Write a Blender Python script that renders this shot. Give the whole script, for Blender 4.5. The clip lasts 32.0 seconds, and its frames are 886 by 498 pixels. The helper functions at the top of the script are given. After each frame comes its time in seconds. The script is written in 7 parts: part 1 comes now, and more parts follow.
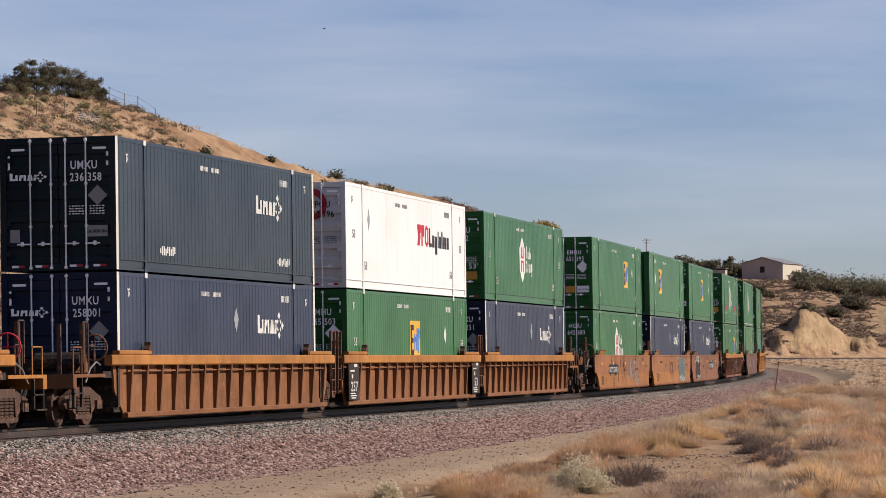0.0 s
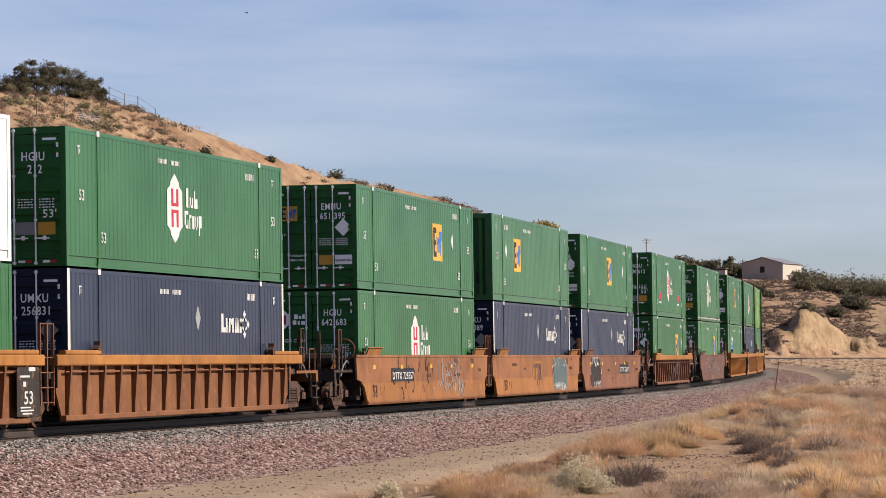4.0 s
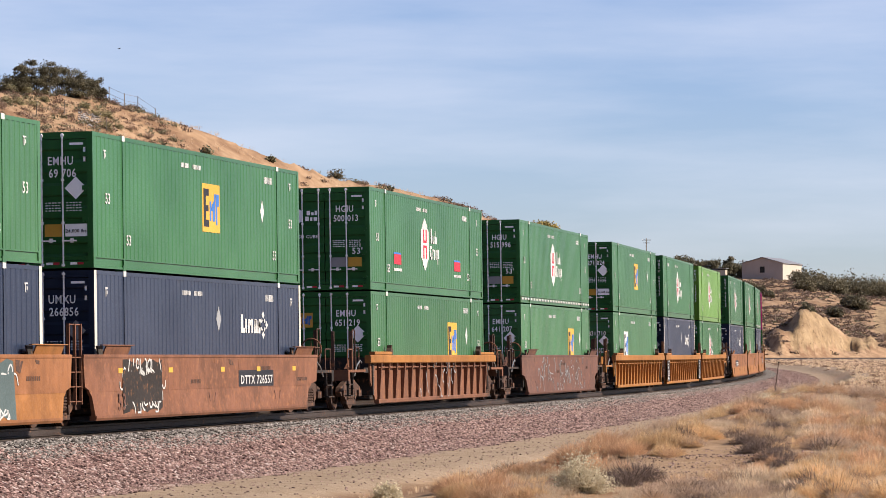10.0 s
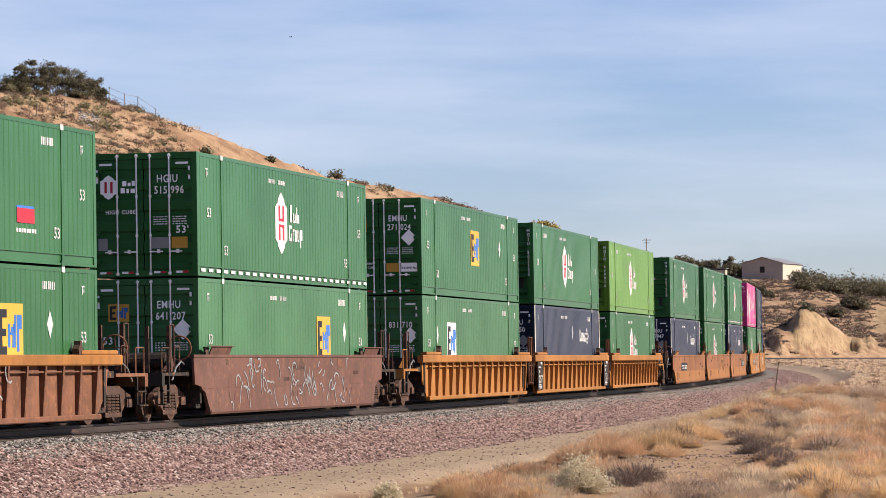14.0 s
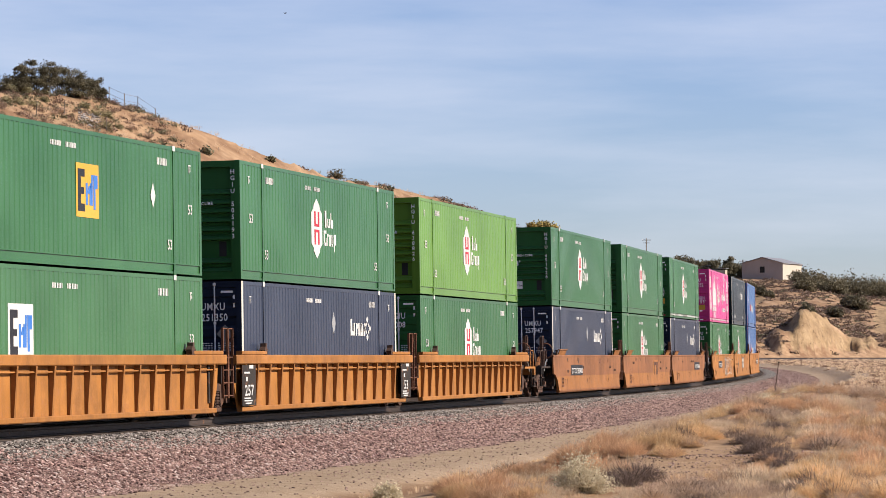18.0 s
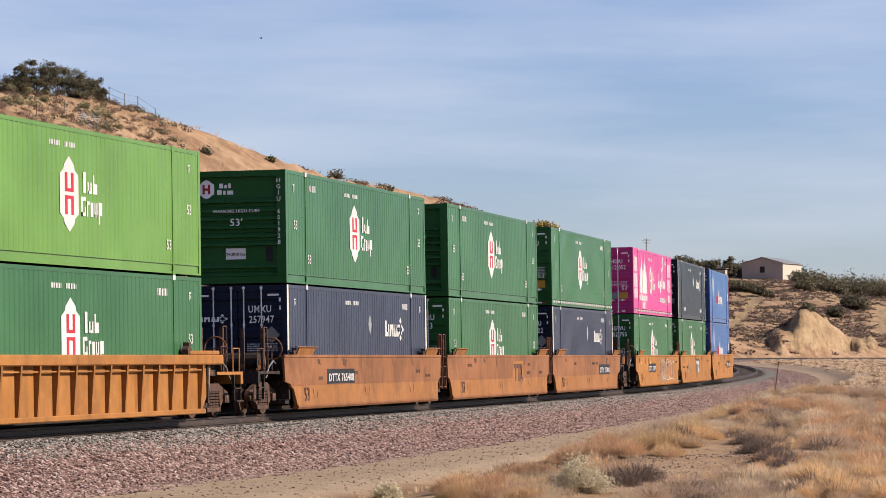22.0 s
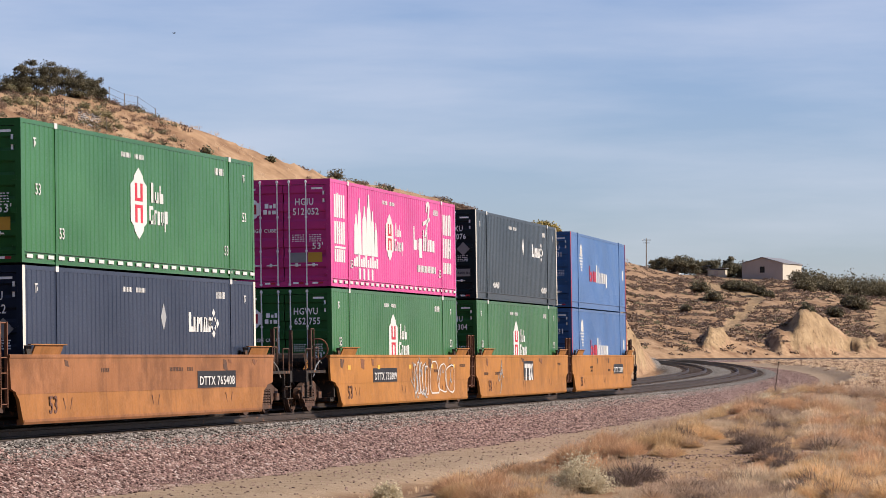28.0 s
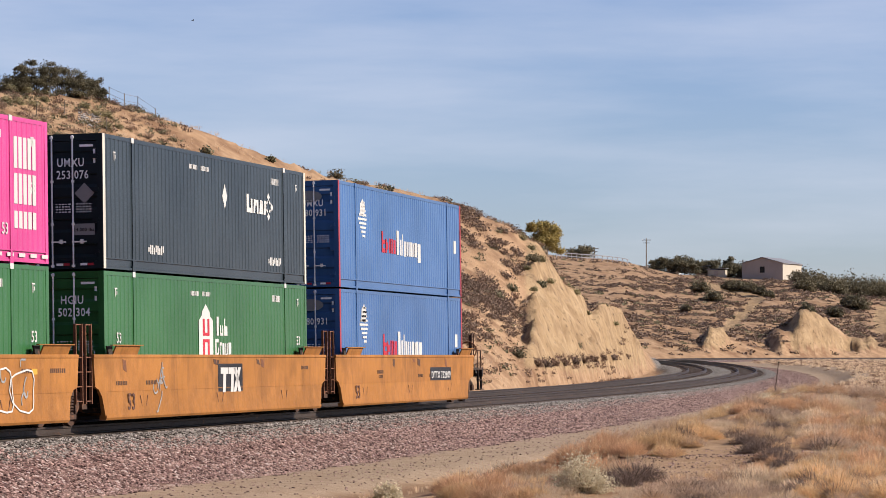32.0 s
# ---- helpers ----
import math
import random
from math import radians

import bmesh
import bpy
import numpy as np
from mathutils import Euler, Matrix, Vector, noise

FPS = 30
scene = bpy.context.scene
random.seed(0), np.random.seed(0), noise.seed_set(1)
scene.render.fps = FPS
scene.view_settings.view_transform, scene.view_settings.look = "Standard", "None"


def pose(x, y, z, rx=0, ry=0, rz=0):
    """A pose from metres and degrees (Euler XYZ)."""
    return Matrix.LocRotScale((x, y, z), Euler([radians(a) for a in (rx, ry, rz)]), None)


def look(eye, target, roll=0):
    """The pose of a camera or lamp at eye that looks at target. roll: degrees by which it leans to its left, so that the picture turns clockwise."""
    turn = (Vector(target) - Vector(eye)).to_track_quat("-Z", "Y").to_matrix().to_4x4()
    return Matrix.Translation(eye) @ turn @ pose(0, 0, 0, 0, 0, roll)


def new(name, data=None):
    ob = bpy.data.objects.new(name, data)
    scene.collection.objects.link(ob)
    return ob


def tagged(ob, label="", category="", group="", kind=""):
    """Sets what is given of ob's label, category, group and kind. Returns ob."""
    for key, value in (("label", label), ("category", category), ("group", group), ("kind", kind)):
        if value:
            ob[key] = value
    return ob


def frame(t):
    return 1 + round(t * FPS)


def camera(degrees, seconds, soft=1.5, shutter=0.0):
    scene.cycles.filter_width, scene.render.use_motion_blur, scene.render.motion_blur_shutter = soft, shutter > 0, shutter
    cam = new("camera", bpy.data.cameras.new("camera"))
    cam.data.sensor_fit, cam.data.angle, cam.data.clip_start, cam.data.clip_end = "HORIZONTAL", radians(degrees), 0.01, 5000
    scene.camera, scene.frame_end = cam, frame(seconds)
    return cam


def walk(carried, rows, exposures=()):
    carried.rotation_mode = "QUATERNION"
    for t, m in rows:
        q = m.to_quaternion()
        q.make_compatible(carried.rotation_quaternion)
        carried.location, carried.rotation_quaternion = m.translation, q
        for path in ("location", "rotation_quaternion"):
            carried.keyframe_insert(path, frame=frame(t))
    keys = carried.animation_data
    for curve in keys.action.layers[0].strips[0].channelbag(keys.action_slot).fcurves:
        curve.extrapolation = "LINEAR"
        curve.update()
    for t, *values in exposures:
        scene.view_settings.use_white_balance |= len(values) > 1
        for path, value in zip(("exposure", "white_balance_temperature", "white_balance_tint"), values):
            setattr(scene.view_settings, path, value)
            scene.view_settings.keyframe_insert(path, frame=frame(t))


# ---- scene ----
cam = camera(14.83, 32.0, soft=0.45)
CAM_Z = 1.468
walk(cam, [(0.0, pose(0, 0, CAM_Z, 91.795, 0, 0)), (32.0, pose(0, 0, CAM_Z, 91.795, 0, 0))],
     exposures=[(0.0, 0.47, 6520, 14), (3.5, 0.61, 6520, 14), (6.0, 0.91, 6520, 14), (14.0, 0.93, 6520, 14), (19.0, 0.84, 6510, 14), (23.0, 0.76, 6500, 14), (32.0, 0.72, 6450, 14)])

# ---- sky and sun ----
SUN_AZ, SUN_EL = radians(97), radians(33)      # from +Y towards +X, and above the horizon
world = bpy.data.worlds.new("sky")
scene.world = world
world.use_nodes = True
wn, wl = world.node_tree.nodes, world.node_tree.links
sky = wn.new("ShaderNodeTexSky")
sky.sky_type, sky.sun_disc = "NISHITA", False
sky.sun_elevation, sky.sun_rotation = SUN_EL, SUN_AZ
sky.altitude, sky.air_density, sky.dust_density, sky.ozone_density = 1000, 1.0, 0.7, 2.0
# thin cirrus veils
wtc, wmap, wnz = wn.new("ShaderNodeTexCoord"), wn.new("ShaderNodeMapping"), wn.new("ShaderNodeTexNoise")
wmap.inputs["Scale"].default_value = (5.0, 5.0, 34.0)
wmap.inputs["Rotation"].default_value = (0.0, 0.10, 0.0)
wnz.inputs["Scale"].default_value, wnz.inputs["Detail"].default_value, wnz.inputs["Roughness"].default_value = 1.3, 6.0, 0.55
wramp = wn.new("ShaderNodeValToRGB")
wramp.color_ramp.elements[0].position, wramp.color_ramp.elements[1].position = 0.38, 0.80
wramp.color_ramp.elements[0].color, wramp.color_ramp.elements[1].color = (0, 0, 0, 1), (0.44, 0.44, 0.44, 1)
wmix = wn.new("ShaderNodeMix")
wmix.data_type = "RGBA"
wmix.inputs[7].default_value = (8.4, 8.8, 9.8, 1)
wl.new(wtc.outputs["Generated"], wmap.inputs["Vector"])
wl.new(wmap.outputs["Vector"], wnz.inputs["Vector"])
wl.new(wnz.outputs["Fac"], wramp.inputs["Fac"])
wl.new(wramp.outputs["Color"], wmix.inputs[0])
wtint = wn.new("ShaderNodeMix")      # clear desert blue
wtint.data_type, wtint.blend_type = "RGBA", "MULTIPLY"
wtint.inputs[0].default_value = 1.0
wtint.inputs[7].default_value = (0.92, 0.98, 1.26, 1)
wl.new(sky.outputs["Color"], wtint.inputs[6])
wl.new(wtint.outputs[2], wmix.inputs[6])
wbg = wn["Background"]
wl.new(wmix.outputs[2], wbg.inputs["Color"])
wbg.inputs["Strength"].default_value = 0.056
sun = new("sun", bpy.data.lights.new("sun", "SUN"))
sun.data.energy, sun.data.angle, sun.data.color = 5.0, radians(0.53), (1.0, 0.93, 0.83)
sun.matrix_world = look((0, 0, 50), Vector((0, 0, 50)) - 10 * Vector((math.sin(SUN_AZ) * math.cos(SUN_EL), math.cos(SUN_AZ) * math.cos(SUN_EL), math.sin(SUN_EL))))

# ---- the line: bends of the near container side, lateral offsets to the right of travel's opposite, heights ----
BOX_L, BOX_W, BOX_H = 16.154, 2.59, 2.896
KS = [-400, -60, -25, 0, 25, 50, 75, 100, 125, 150, 175, 200, 230, 290, 320, 350, 600, 700, 1000]
KV = [.0004, .0015, .00148, .00114, .0008, .00067, .00065, .00055, .0005, .00058, .0007, .0009, .0010, .0012, 0, -.005, -.005, 0, 0]
ZS, ZV = [-400, 100, 200, 260, 330, 420, 1000], [0, 0, .22, .52, .95, 1.15, 1.25]
DS = 0.5
LS = np.arange(-400, 1000, DS)
_k = np.interp(LS, KS, KV)
LA = np.concatenate([[0], np.cumsum((_k[1:] + _k[:-1]) / 2) * DS])
_o = int(400 / DS)
LA = LA - LA[_o] + 1.33717
LX = np.concatenate([[0], np.cumsum((np.cos(LA[1:]) + np.cos(LA[:-1])) / 2) * DS])
LY = np.concatenate([[0], np.cumsum((np.sin(LA[1:]) + np.sin(LA[:-1])) / 2) * DS])
# from the container side to the middle of the track
LX = LX - LX[_o] - 6.867 - 1.295 * np.sin(LA)
LY = LY - LY[_o] + 72.236 + 1.295 * np.cos(LA)
LZ = np.interp(LS, ZS, ZV)
LZ = np.convolve(np.pad(LZ, 40, mode="edge"), np.ones(81) / 81, "valid")
LEAN = 0.0157


def on_line(s, u=0.0, dz=0.0):
    """A point of the railway: s along it, u to the right of the track's middle, dz above the rail's top."""
    a = np.interp(s, LS, LA)
    return (float(np.interp(s, LS, LX) + u * np.sin(a)), float(np.interp(s, LS, LY) - u * np.cos(a)), float(np.interp(s, LS, LZ) + dz))


def to_line(x, y):
    """s and u of many points of the plan."""
    x, y = np.ravel(x), np.ravel(y)
    so, uo = np.zeros(len(x)), np.zeros(len(x))
    cx, cy = LX[::4], LY[::4]
    for i in range(0, len(x), 8000):
        X, Y = x[i:i + 8000], y[i:i + 8000]
        j = np.argmin((X[:, None] - cx) ** 2 + (Y[:, None] - cy) ** 2, axis=1) * 4
        a = LA[j]
        dx, dy = X - LX[j], Y - LY[j]
        so[i:i + 8000] = LS[j] + dx * np.cos(a) + dy * np.sin(a)
        uo[i:i + 8000] = dx * np.sin(a) - dy * np.cos(a)
    return so, uo


# speed of the train, slowing gently
VT = np.linspace(0, 32, 17)
VV = 9.912 + np.array([.663, .61, .433, .291, .2, .113, .035, -.053, -.155, -.186, -.208, -.167, -.241, -.264, -.271, -.329, -.472])
_t = np.linspace(0, 32, 641)
_v = np.interp(_t, VT, VV)
_s = np.concatenate([[0], np.cumsum((_v[1:] + _v[:-1]) / 2) * 0.05])


def gone(t):
    return float(np.interp(t, _t, _s))


# ---- materials ----
def nodes_of(name):
    m = bpy.data.materials.new(name)
    m.use_nodes = True
    nt = m.node_tree
    return m, nt.nodes, nt.links, nt.nodes["Principled BSDF"]


def noise_node(n, l, scale, detail=4.0, rough=0.55, stretch=None, space="Object"):
    t = n.new("ShaderNodeTexNoise")
    t.inputs["Scale"].default_value, t.inputs["Detail"].default_value, t.inputs["Roughness"].default_value = scale, detail, rough
    c = n.new("ShaderNodeTexCoord")
    mp = n.new("ShaderNodeMapping")
    if stretch:
        mp.inputs["Scale"].default_value = stretch
    l.new(c.outputs[space], mp.inputs["Vector"])
    l.new(mp.outputs["Vector"], t.inputs["Vector"])
    return t


def ramp_node(n, l, src, stops):
    r = n.new("ShaderNodeValToRGB")
    e = r.color_ramp.elements
    while len(e) < len(stops):
        e.new(0.5)
    for k, (p, c) in zip(e, stops):
        k.position = p
        k.color = c if len(c) == 4 else (*c, 1)
    l.new(src, r.inputs["Fac"])
    return r


def mix_node(n, l, fac, a, b, mode="MIX"):
    m = n.new("ShaderNodeMix")
    m.data_type, m.blend_type = "RGBA", mode
    for sock, v in ((m.inputs[0], fac), (m.inputs[6], a), (m.inputs[7], b)):
        if isinstance(v, (int, float)):
            sock.default_value = v
        elif isinstance(v, tuple):
            sock.default_value = v if len(v) == 4 else (*v, 1)
        else:
            l.new(v, sock)
    return m


def bump_node(n, l, src, strength, dist, normal=None):
    b = n.new("ShaderNodeBump")
    b.inputs["Strength"].default_value, b.inputs["Distance"].default_value = strength, dist
    l.new(src, b.inputs["Height"])
    if normal:
        l.new(normal, b.inputs["Normal"])
    return b


def paint(name, col, dirt=(0.12, 0.09, 0.06), amount=0.35, rough=0.45, streak=True, rust=0.0, metal=0.0, vary=0.12, stain=0.0, gloss=False):
    """Weathered paint: broad fading, streaks that run down, specks, and rust spots."""
    m, n, l, b = nodes_of(name)
    big = noise_node(n, l, 0.45, 4)
    fade = ramp_node(n, l, big.outputs["Fac"], [(0.3, tuple(c * (1 - vary) for c in col)), (0.7, tuple(min(1, c * (1 + vary) + 0.01) for c in col))])
    st = noise_node(n, l, 2.2, 5, 0.6, (2.5, 2.5, 0.22) if streak else None)
    sm = ramp_node(n, l, st.outputs["Fac"], [(0.5, (0, 0, 0)), (0.82, (amount, amount, amount))])
    c1 = mix_node(n, l, sm.outputs["Color"], fade.outputs["Color"], dirt)
    out = c1.outputs[2]
    fine = noise_node(n, l, 26, 3)
    if stain > 0:
        sn = noise_node(n, l, 0.9, 7, 0.68, (1.0, 1.0, 0.7))
        sk = ramp_node(n, l, sn.outputs["Fac"], [(0.42, (0, 0, 0)), (0.62, (stain, stain, stain))])
        out = mix_node(n, l, sk.outputs["Color"], out, tuple(0.5 * a + 0.5 * c * 0.6 for a, c in zip(dirt, col))).outputs[2]
        pn = noise_node(n, l, 1.6, 6, 0.7)
        pk = ramp_node(n, l, pn.outputs["Fac"], [(0.56, (0, 0, 0)), (0.74, (stain * .6, stain * .6, stain * .6))])
        out = mix_node(n, l, pk.outputs["Color"], out, tuple(min(1, c * 1.5 + .03) for c in col)).outputs[2]
    if rust > 0:
        rs = noise_node(n, l, 5.5, 6, 0.7)
        rm = ramp_node(n, l, rs.outputs["Fac"], [(0.62 - rust * 0.2, (0, 0, 0)), (0.72, (1, 1, 1))])
        rc = mix_node(n, l, fine.outputs["Fac"], (0.16, 0.06, 0.025), (0.32, 0.14, 0.06))
        out = mix_node(n, l, rm.outputs["Color"], out, rc.outputs[2]).outputs[2]
    oi = n.new("ShaderNodeObjectInfo")
    hs = n.new("ShaderNodeHueSaturation")
    mr = n.new("ShaderNodeMapRange")
    mr.inputs["To Min"].default_value, mr.inputs["To Max"].default_value = 0.93, 1.07
    l.new(oi.outputs["Random"], mr.inputs["Value"])
    l.new(mr.outputs["Result"], hs.inputs["Value"])
    l.new(out, hs.inputs["Color"])
    l.new(hs.outputs["Color"], b.inputs["Base Color"])
    rr = ramp_node(n, l, fine.outputs["Fac"], [(0.3, (rough - 0.08,) * 3), (0.7, (rough + 0.15,) * 3)])
    l.new(rr.outputs["Color"], b.inputs["Roughness"])
    b.inputs["Metallic"].default_value = metal
    b.inputs["Specular IOR Level"].default_value = 0.22
    if gloss:
        # dull face on, shiny at a grazing view
        lw = n.new("ShaderNodeLayerWeight")
        for sock, hi in (("Specular IOR Level", 0.55), ("Coat Weight", 0.30)):
            g = n.new("ShaderNodeMapRange")
            g.inputs["From Min"].default_value, g.inputs["From Max"].default_value = 0.20, 0.75
            g.inputs["To Min"].default_value, g.inputs["To Max"].default_value = 0.08 if hi > 0.5 else 0.0, hi
            l.new(lw.outputs["Facing"], g.inputs["Value"])
            l.new(g.outputs["Result"], b.inputs[sock])
        b.inputs["Coat Roughness"].default_value = 0.28
    bp = bump_node(n, l, fine.outputs["Fac"], 0.06 if gloss else 0.12, 0.004)
    l.new(bp.outputs["Normal"], b.inputs["Normal"])
    return m


GREEN = paint("container green", (0.015, 0.086, 0.019), (0.024, 0.036, 0.019), 0.22, 0.38, gloss=True)
GREEN_2 = paint("faded container green", (0.028, 0.104, 0.032), (0.04, 0.048, 0.026), 0.28, 0.4, gloss=True)
LIME = paint("lime container paint", (0.078, 0.176, 0.016), (0.05, 0.075, 0.018), 0.22, 0.38, gloss=True)
NAVY = paint("navy container paint", (0.006, 0.012, 0.029), (0.018, 0.018, 0.02), 0.25, 0.38, gloss=True)
SLATE = paint("slate container paint", (0.005, 0.012, 0.015), (0.016, 0.016, 0.016), 0.25, 0.38, gloss=True)
WHITE = paint("white container paint", (0.54, 0.525, 0.495), (0.26, 0.184, 0.148), 0.25, vary=0.05)
PINK = paint("magenta container paint", (0.45, 0.034, 0.165), (0.20, 0.05, 0.08), 0.15, 0.38, gloss=True)
BLUE = paint("blue container paint", (0.03, 0.088, 0.21), (0.026, 0.038, 0.085), 0.25, 0.38, gloss=True)
CREAM = paint("cream corner paint", (0.443, 0.412, 0.339), (0.184, 0.148, 0.098), 0.4, rust=0.1)
RED_POST = paint("red corner paint", (0.258, 0.025, 0.031), (0.123, 0.037, 0.025), 0.3)
DECAL_W = paint("white marking", (0.44, 0.425, 0.39), (0.33, 0.31, 0.27), 0.3, vary=0.06)
# DECAL_W for the shaded ends: the missing light is put into the colour
DECAL_W_SHADE = paint("white reflective lettering", (0.86, 0.86, 0.84), (0.5, 0.49, 0.46), 0.15, vary=0.03)
DECAL_R = paint("red marking", (0.369, 0.018, 0.031), (0.184, 0.037, 0.031), 0.15)
DECAL_K = paint("black marking", (0.012, 0.012, 0.014), (0.031, 0.028, 0.025), 0.3)
DECAL_Y = paint("amber marking", (0.467, 0.258, 0.031), (0.215, 0.135, 0.049), 0.2)
DECAL_B = paint("blue marking", (0.031, 0.123, 0.357), (0.061, 0.092, 0.154), 0.2)
DECAL_G = paint("grey placard", (0.221, 0.221, 0.215), (0.092, 0.092, 0.086), 0.3)
RUBBER = paint("black rubber", (0.011, 0.011, 0.011), (0.031, 0.028, 0.025), 0.4, rough=0.7)
STEEL = paint("galvanised rod", (0.258, 0.258, 0.246), (0.111, 0.074, 0.049), 0.4, rough=0.4, metal=0.6)
ROD = paint("pale lock rod paint", (0.80, 0.79, 0.76), (0.328, 0.271, 0.213), 0.4)
# a lighter, yellower tone than OCHRE, for its lower walls and guide flaps
OCHRE_LOW = paint("ochre lower wagon paint", (0.25, 0.099, 0.024), (0.08, 0.034, 0.014), 0.6, rough=0.6, rust=0.2, vary=0.2, stain=0.65)
OCHRE = paint("ochre wagon paint", (0.21, 0.083, 0.029), (0.07, 0.029, 0.012), 0.65, rough=0.6, rust=0.25, vary=0.2, stain=0.75)
OCHRE_RIB = paint("ochre ribbed wagon paint", (0.16, 0.062, 0.021), (0.06, 0.026, 0.011), 0.65, rough=0.6, rust=0.3, vary=0.2, stain=0.7)
AMBER = paint("amber wagon paint", (0.28, 0.112, 0.021), (0.082, 0.034, 0.013), 0.6, rough=0.6, rust=0.15, vary=0.2, stain=0.6)
RUSTY = paint("rust brown wagon paint", (0.152, 0.061, 0.03), (0.057, 0.028, 0.016), 0.6, rough=0.7, rust=0.45, vary=0.2, stain=0.75)
BROWN = paint("oxide brown wagon paint", (0.102, 0.045, 0.03), (0.057, 0.037, 0.028), 0.6, rough=0.75, rust=0.3, vary=0.2, stain=0.7)
DARK_FRAME = paint("dark wagon underframe", (0.018, 0.013, 0.010), (0.036, 0.037, 0.025), 0.6, rough=0.8, rust=0.3)
TRUCK = paint("rusty cast steel", (0.055, 0.029, 0.019), (0.025, 0.018, 0.015), 0.6, rough=0.8, rust=0.4)
RAIL_TOP = paint("worn rail steel", (0.036, 0.025, 0.019), (0.02, 0.014, 0.011), 0.5, rough=0.45, metal=0.1, rust=0.12)
SLEEPER = paint("weathered timber sleeper", (0.15, 0.112, 0.086), (0.075, 0.058, 0.047), 0.5, rough=0.9, streak=False)


def ground_material():
    """Desert soil, cut banks, the grey stone bed and its pink shoulder, by the distance across the line."""
    m, n, l, b = nodes_of("desert ground and ballast")
    pos = n.new("ShaderNodeNewGeometry").outputs["Position"]

    def tex(scale, detail=5, rough=0.6):
        t = n.new("ShaderNodeTexNoise")
        t.inputs["Scale"].default_value, t.inputs["Detail"].default_value, t.inputs["Roughness"].default_value = scale, detail, rough
        l.new(pos, t.inputs["Vector"])
        return t.outputs["Fac"]

    def attr(name):
        a = n.new("ShaderNodeAttribute")
        a.attribute_name = name
        return a.outputs["Fac"]

    def step(src, lo, hi):
        r = n.new("ShaderNodeMapRange")
        r.inputs["From Min"].default_value, r.inputs["From Max"].default_value = lo, hi
        l.new(src, r.inputs["Value"])
        return r.outputs["Result"]

    def maths(op, a, c):
        q = n.new("ShaderNodeMath")
        q.operation = op
        for sock, v in zip(q.inputs, (a, c)):
            if isinstance(v, (int, float)):
                sock.default_value = v
            else:
                l.new(v, sock)
        return q.outputs[0]
    # stones
    vor = n.new("ShaderNodeTexVoronoi")
    vor.inputs["Scale"].default_value = 11.0
    l.new(pos, vor.inputs["Vector"])
    sep = n.new("ShaderNodeSeparateColor")
    l.new(vor.outputs["Color"], sep.inputs["Color"])
    grey = ramp_node(n, l, sep.outputs[0], [(0.0, (0.03, 0.026, 0.022)), (0.45, (0.112, 0.098, 0.083)), (1.0, (0.28, 0.25, 0.215))])
    pink = ramp_node(n, l, sep.outputs[1], [(0.0, (0.035, 0.017, 0.015)), (0.4, (0.125, 0.066, 0.055)), (0.75, (0.2, 0.12, 0.10)), (1.0, (0.41, 0.34, 0.30))])
    soil = ramp_node(n, l, tex(1.3, 8, 0.7), [(0.28, (0.156, 0.087, 0.046)), (0.45, (0.267, 0.170, 0.096)), (0.6, (0.321, 0.216, 0.129)), (0.78, (0.395, 0.280, 0.175))])
    soil2 = mix_node(n, l, step(tex(0.07, 5, 0.6), 0.45, 0.62), soil.outputs["Color"], ramp_node(n, l, tex(0.5, 7, 0.7), [(0.3, (0.184, 0.105, 0.055)), (0.7, (0.349, 0.225, 0.129))]).outputs["Color"])
    soil2 = mix_node(n, l, step(tex(0.32, 6, 0.72), 0.46, 0.62), soil2.outputs[2], (0.165, 0.094, 0.052))
    path = ramp_node(n, l, tex(2.4, 6), [(0.3, (0.215, 0.152, 0.097)), (0.7, (0.29, 0.215, 0.146))])
    cliff = ramp_node(n, l, tex(0.55, 7, 0.65), [(0.25, (0.205, 0.128, 0.064)), (0.5, (0.285, 0.194, 0.105)), (0.8, (0.365, 0.263, 0.155))])
    run = n.new("ShaderNodeMapping")
    run.inputs["Scale"].default_value = (1.0, 0.6, 0.3)
    l.new(pos, run.inputs["Vector"])
    ero = n.new("ShaderNodeTexNoise")
    ero.inputs["Scale"].default_value, ero.inputs["Detail"].default_value, ero.inputs["Roughness"].default_value = 0.9, 6, 0.65
    l.new(run.outputs["Vector"], ero.inputs["Vector"])
    cliff = mix_node(n, l, step(ero.outputs["Fac"], 0.46, 0.64), cliff.outputs["Color"], (0.19, 0.122, 0.066))
    cliff = mix_node(n, l, step(tex(1.7, 4, 0.7), 0.57, 0.66), cliff.outputs[2], (0.10, 0.063, 0.038))
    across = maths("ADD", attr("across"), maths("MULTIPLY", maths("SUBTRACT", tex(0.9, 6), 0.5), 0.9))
    c = mix_node(n, l, step(attr("cliff"), 0.35, 0.6), soil2.outputs[2], cliff.outputs[2])
    c = mix_node(n, l, step(across, 7.6, 7.0), c.outputs[2], path.outputs["Color"])
    c = mix_node(n, l, step(across, 4.6, 4.0), c.outputs[2], pink.outputs["Color"])
    c = mix_node(n, l, step(across, 2.75, 2.45), c.outputs[2], grey.outputs["Color"])
    # ballast beside the rails: oily, with shade near the train put into the colour
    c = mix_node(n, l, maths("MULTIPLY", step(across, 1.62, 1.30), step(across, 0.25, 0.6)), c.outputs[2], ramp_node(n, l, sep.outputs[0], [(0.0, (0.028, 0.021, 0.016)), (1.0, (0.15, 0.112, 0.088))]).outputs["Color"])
    left = maths("ADD", attr("across"), maths("MULTIPLY", maths("SUBTRACT", tex(0.9, 6), 0.5), 1.2))
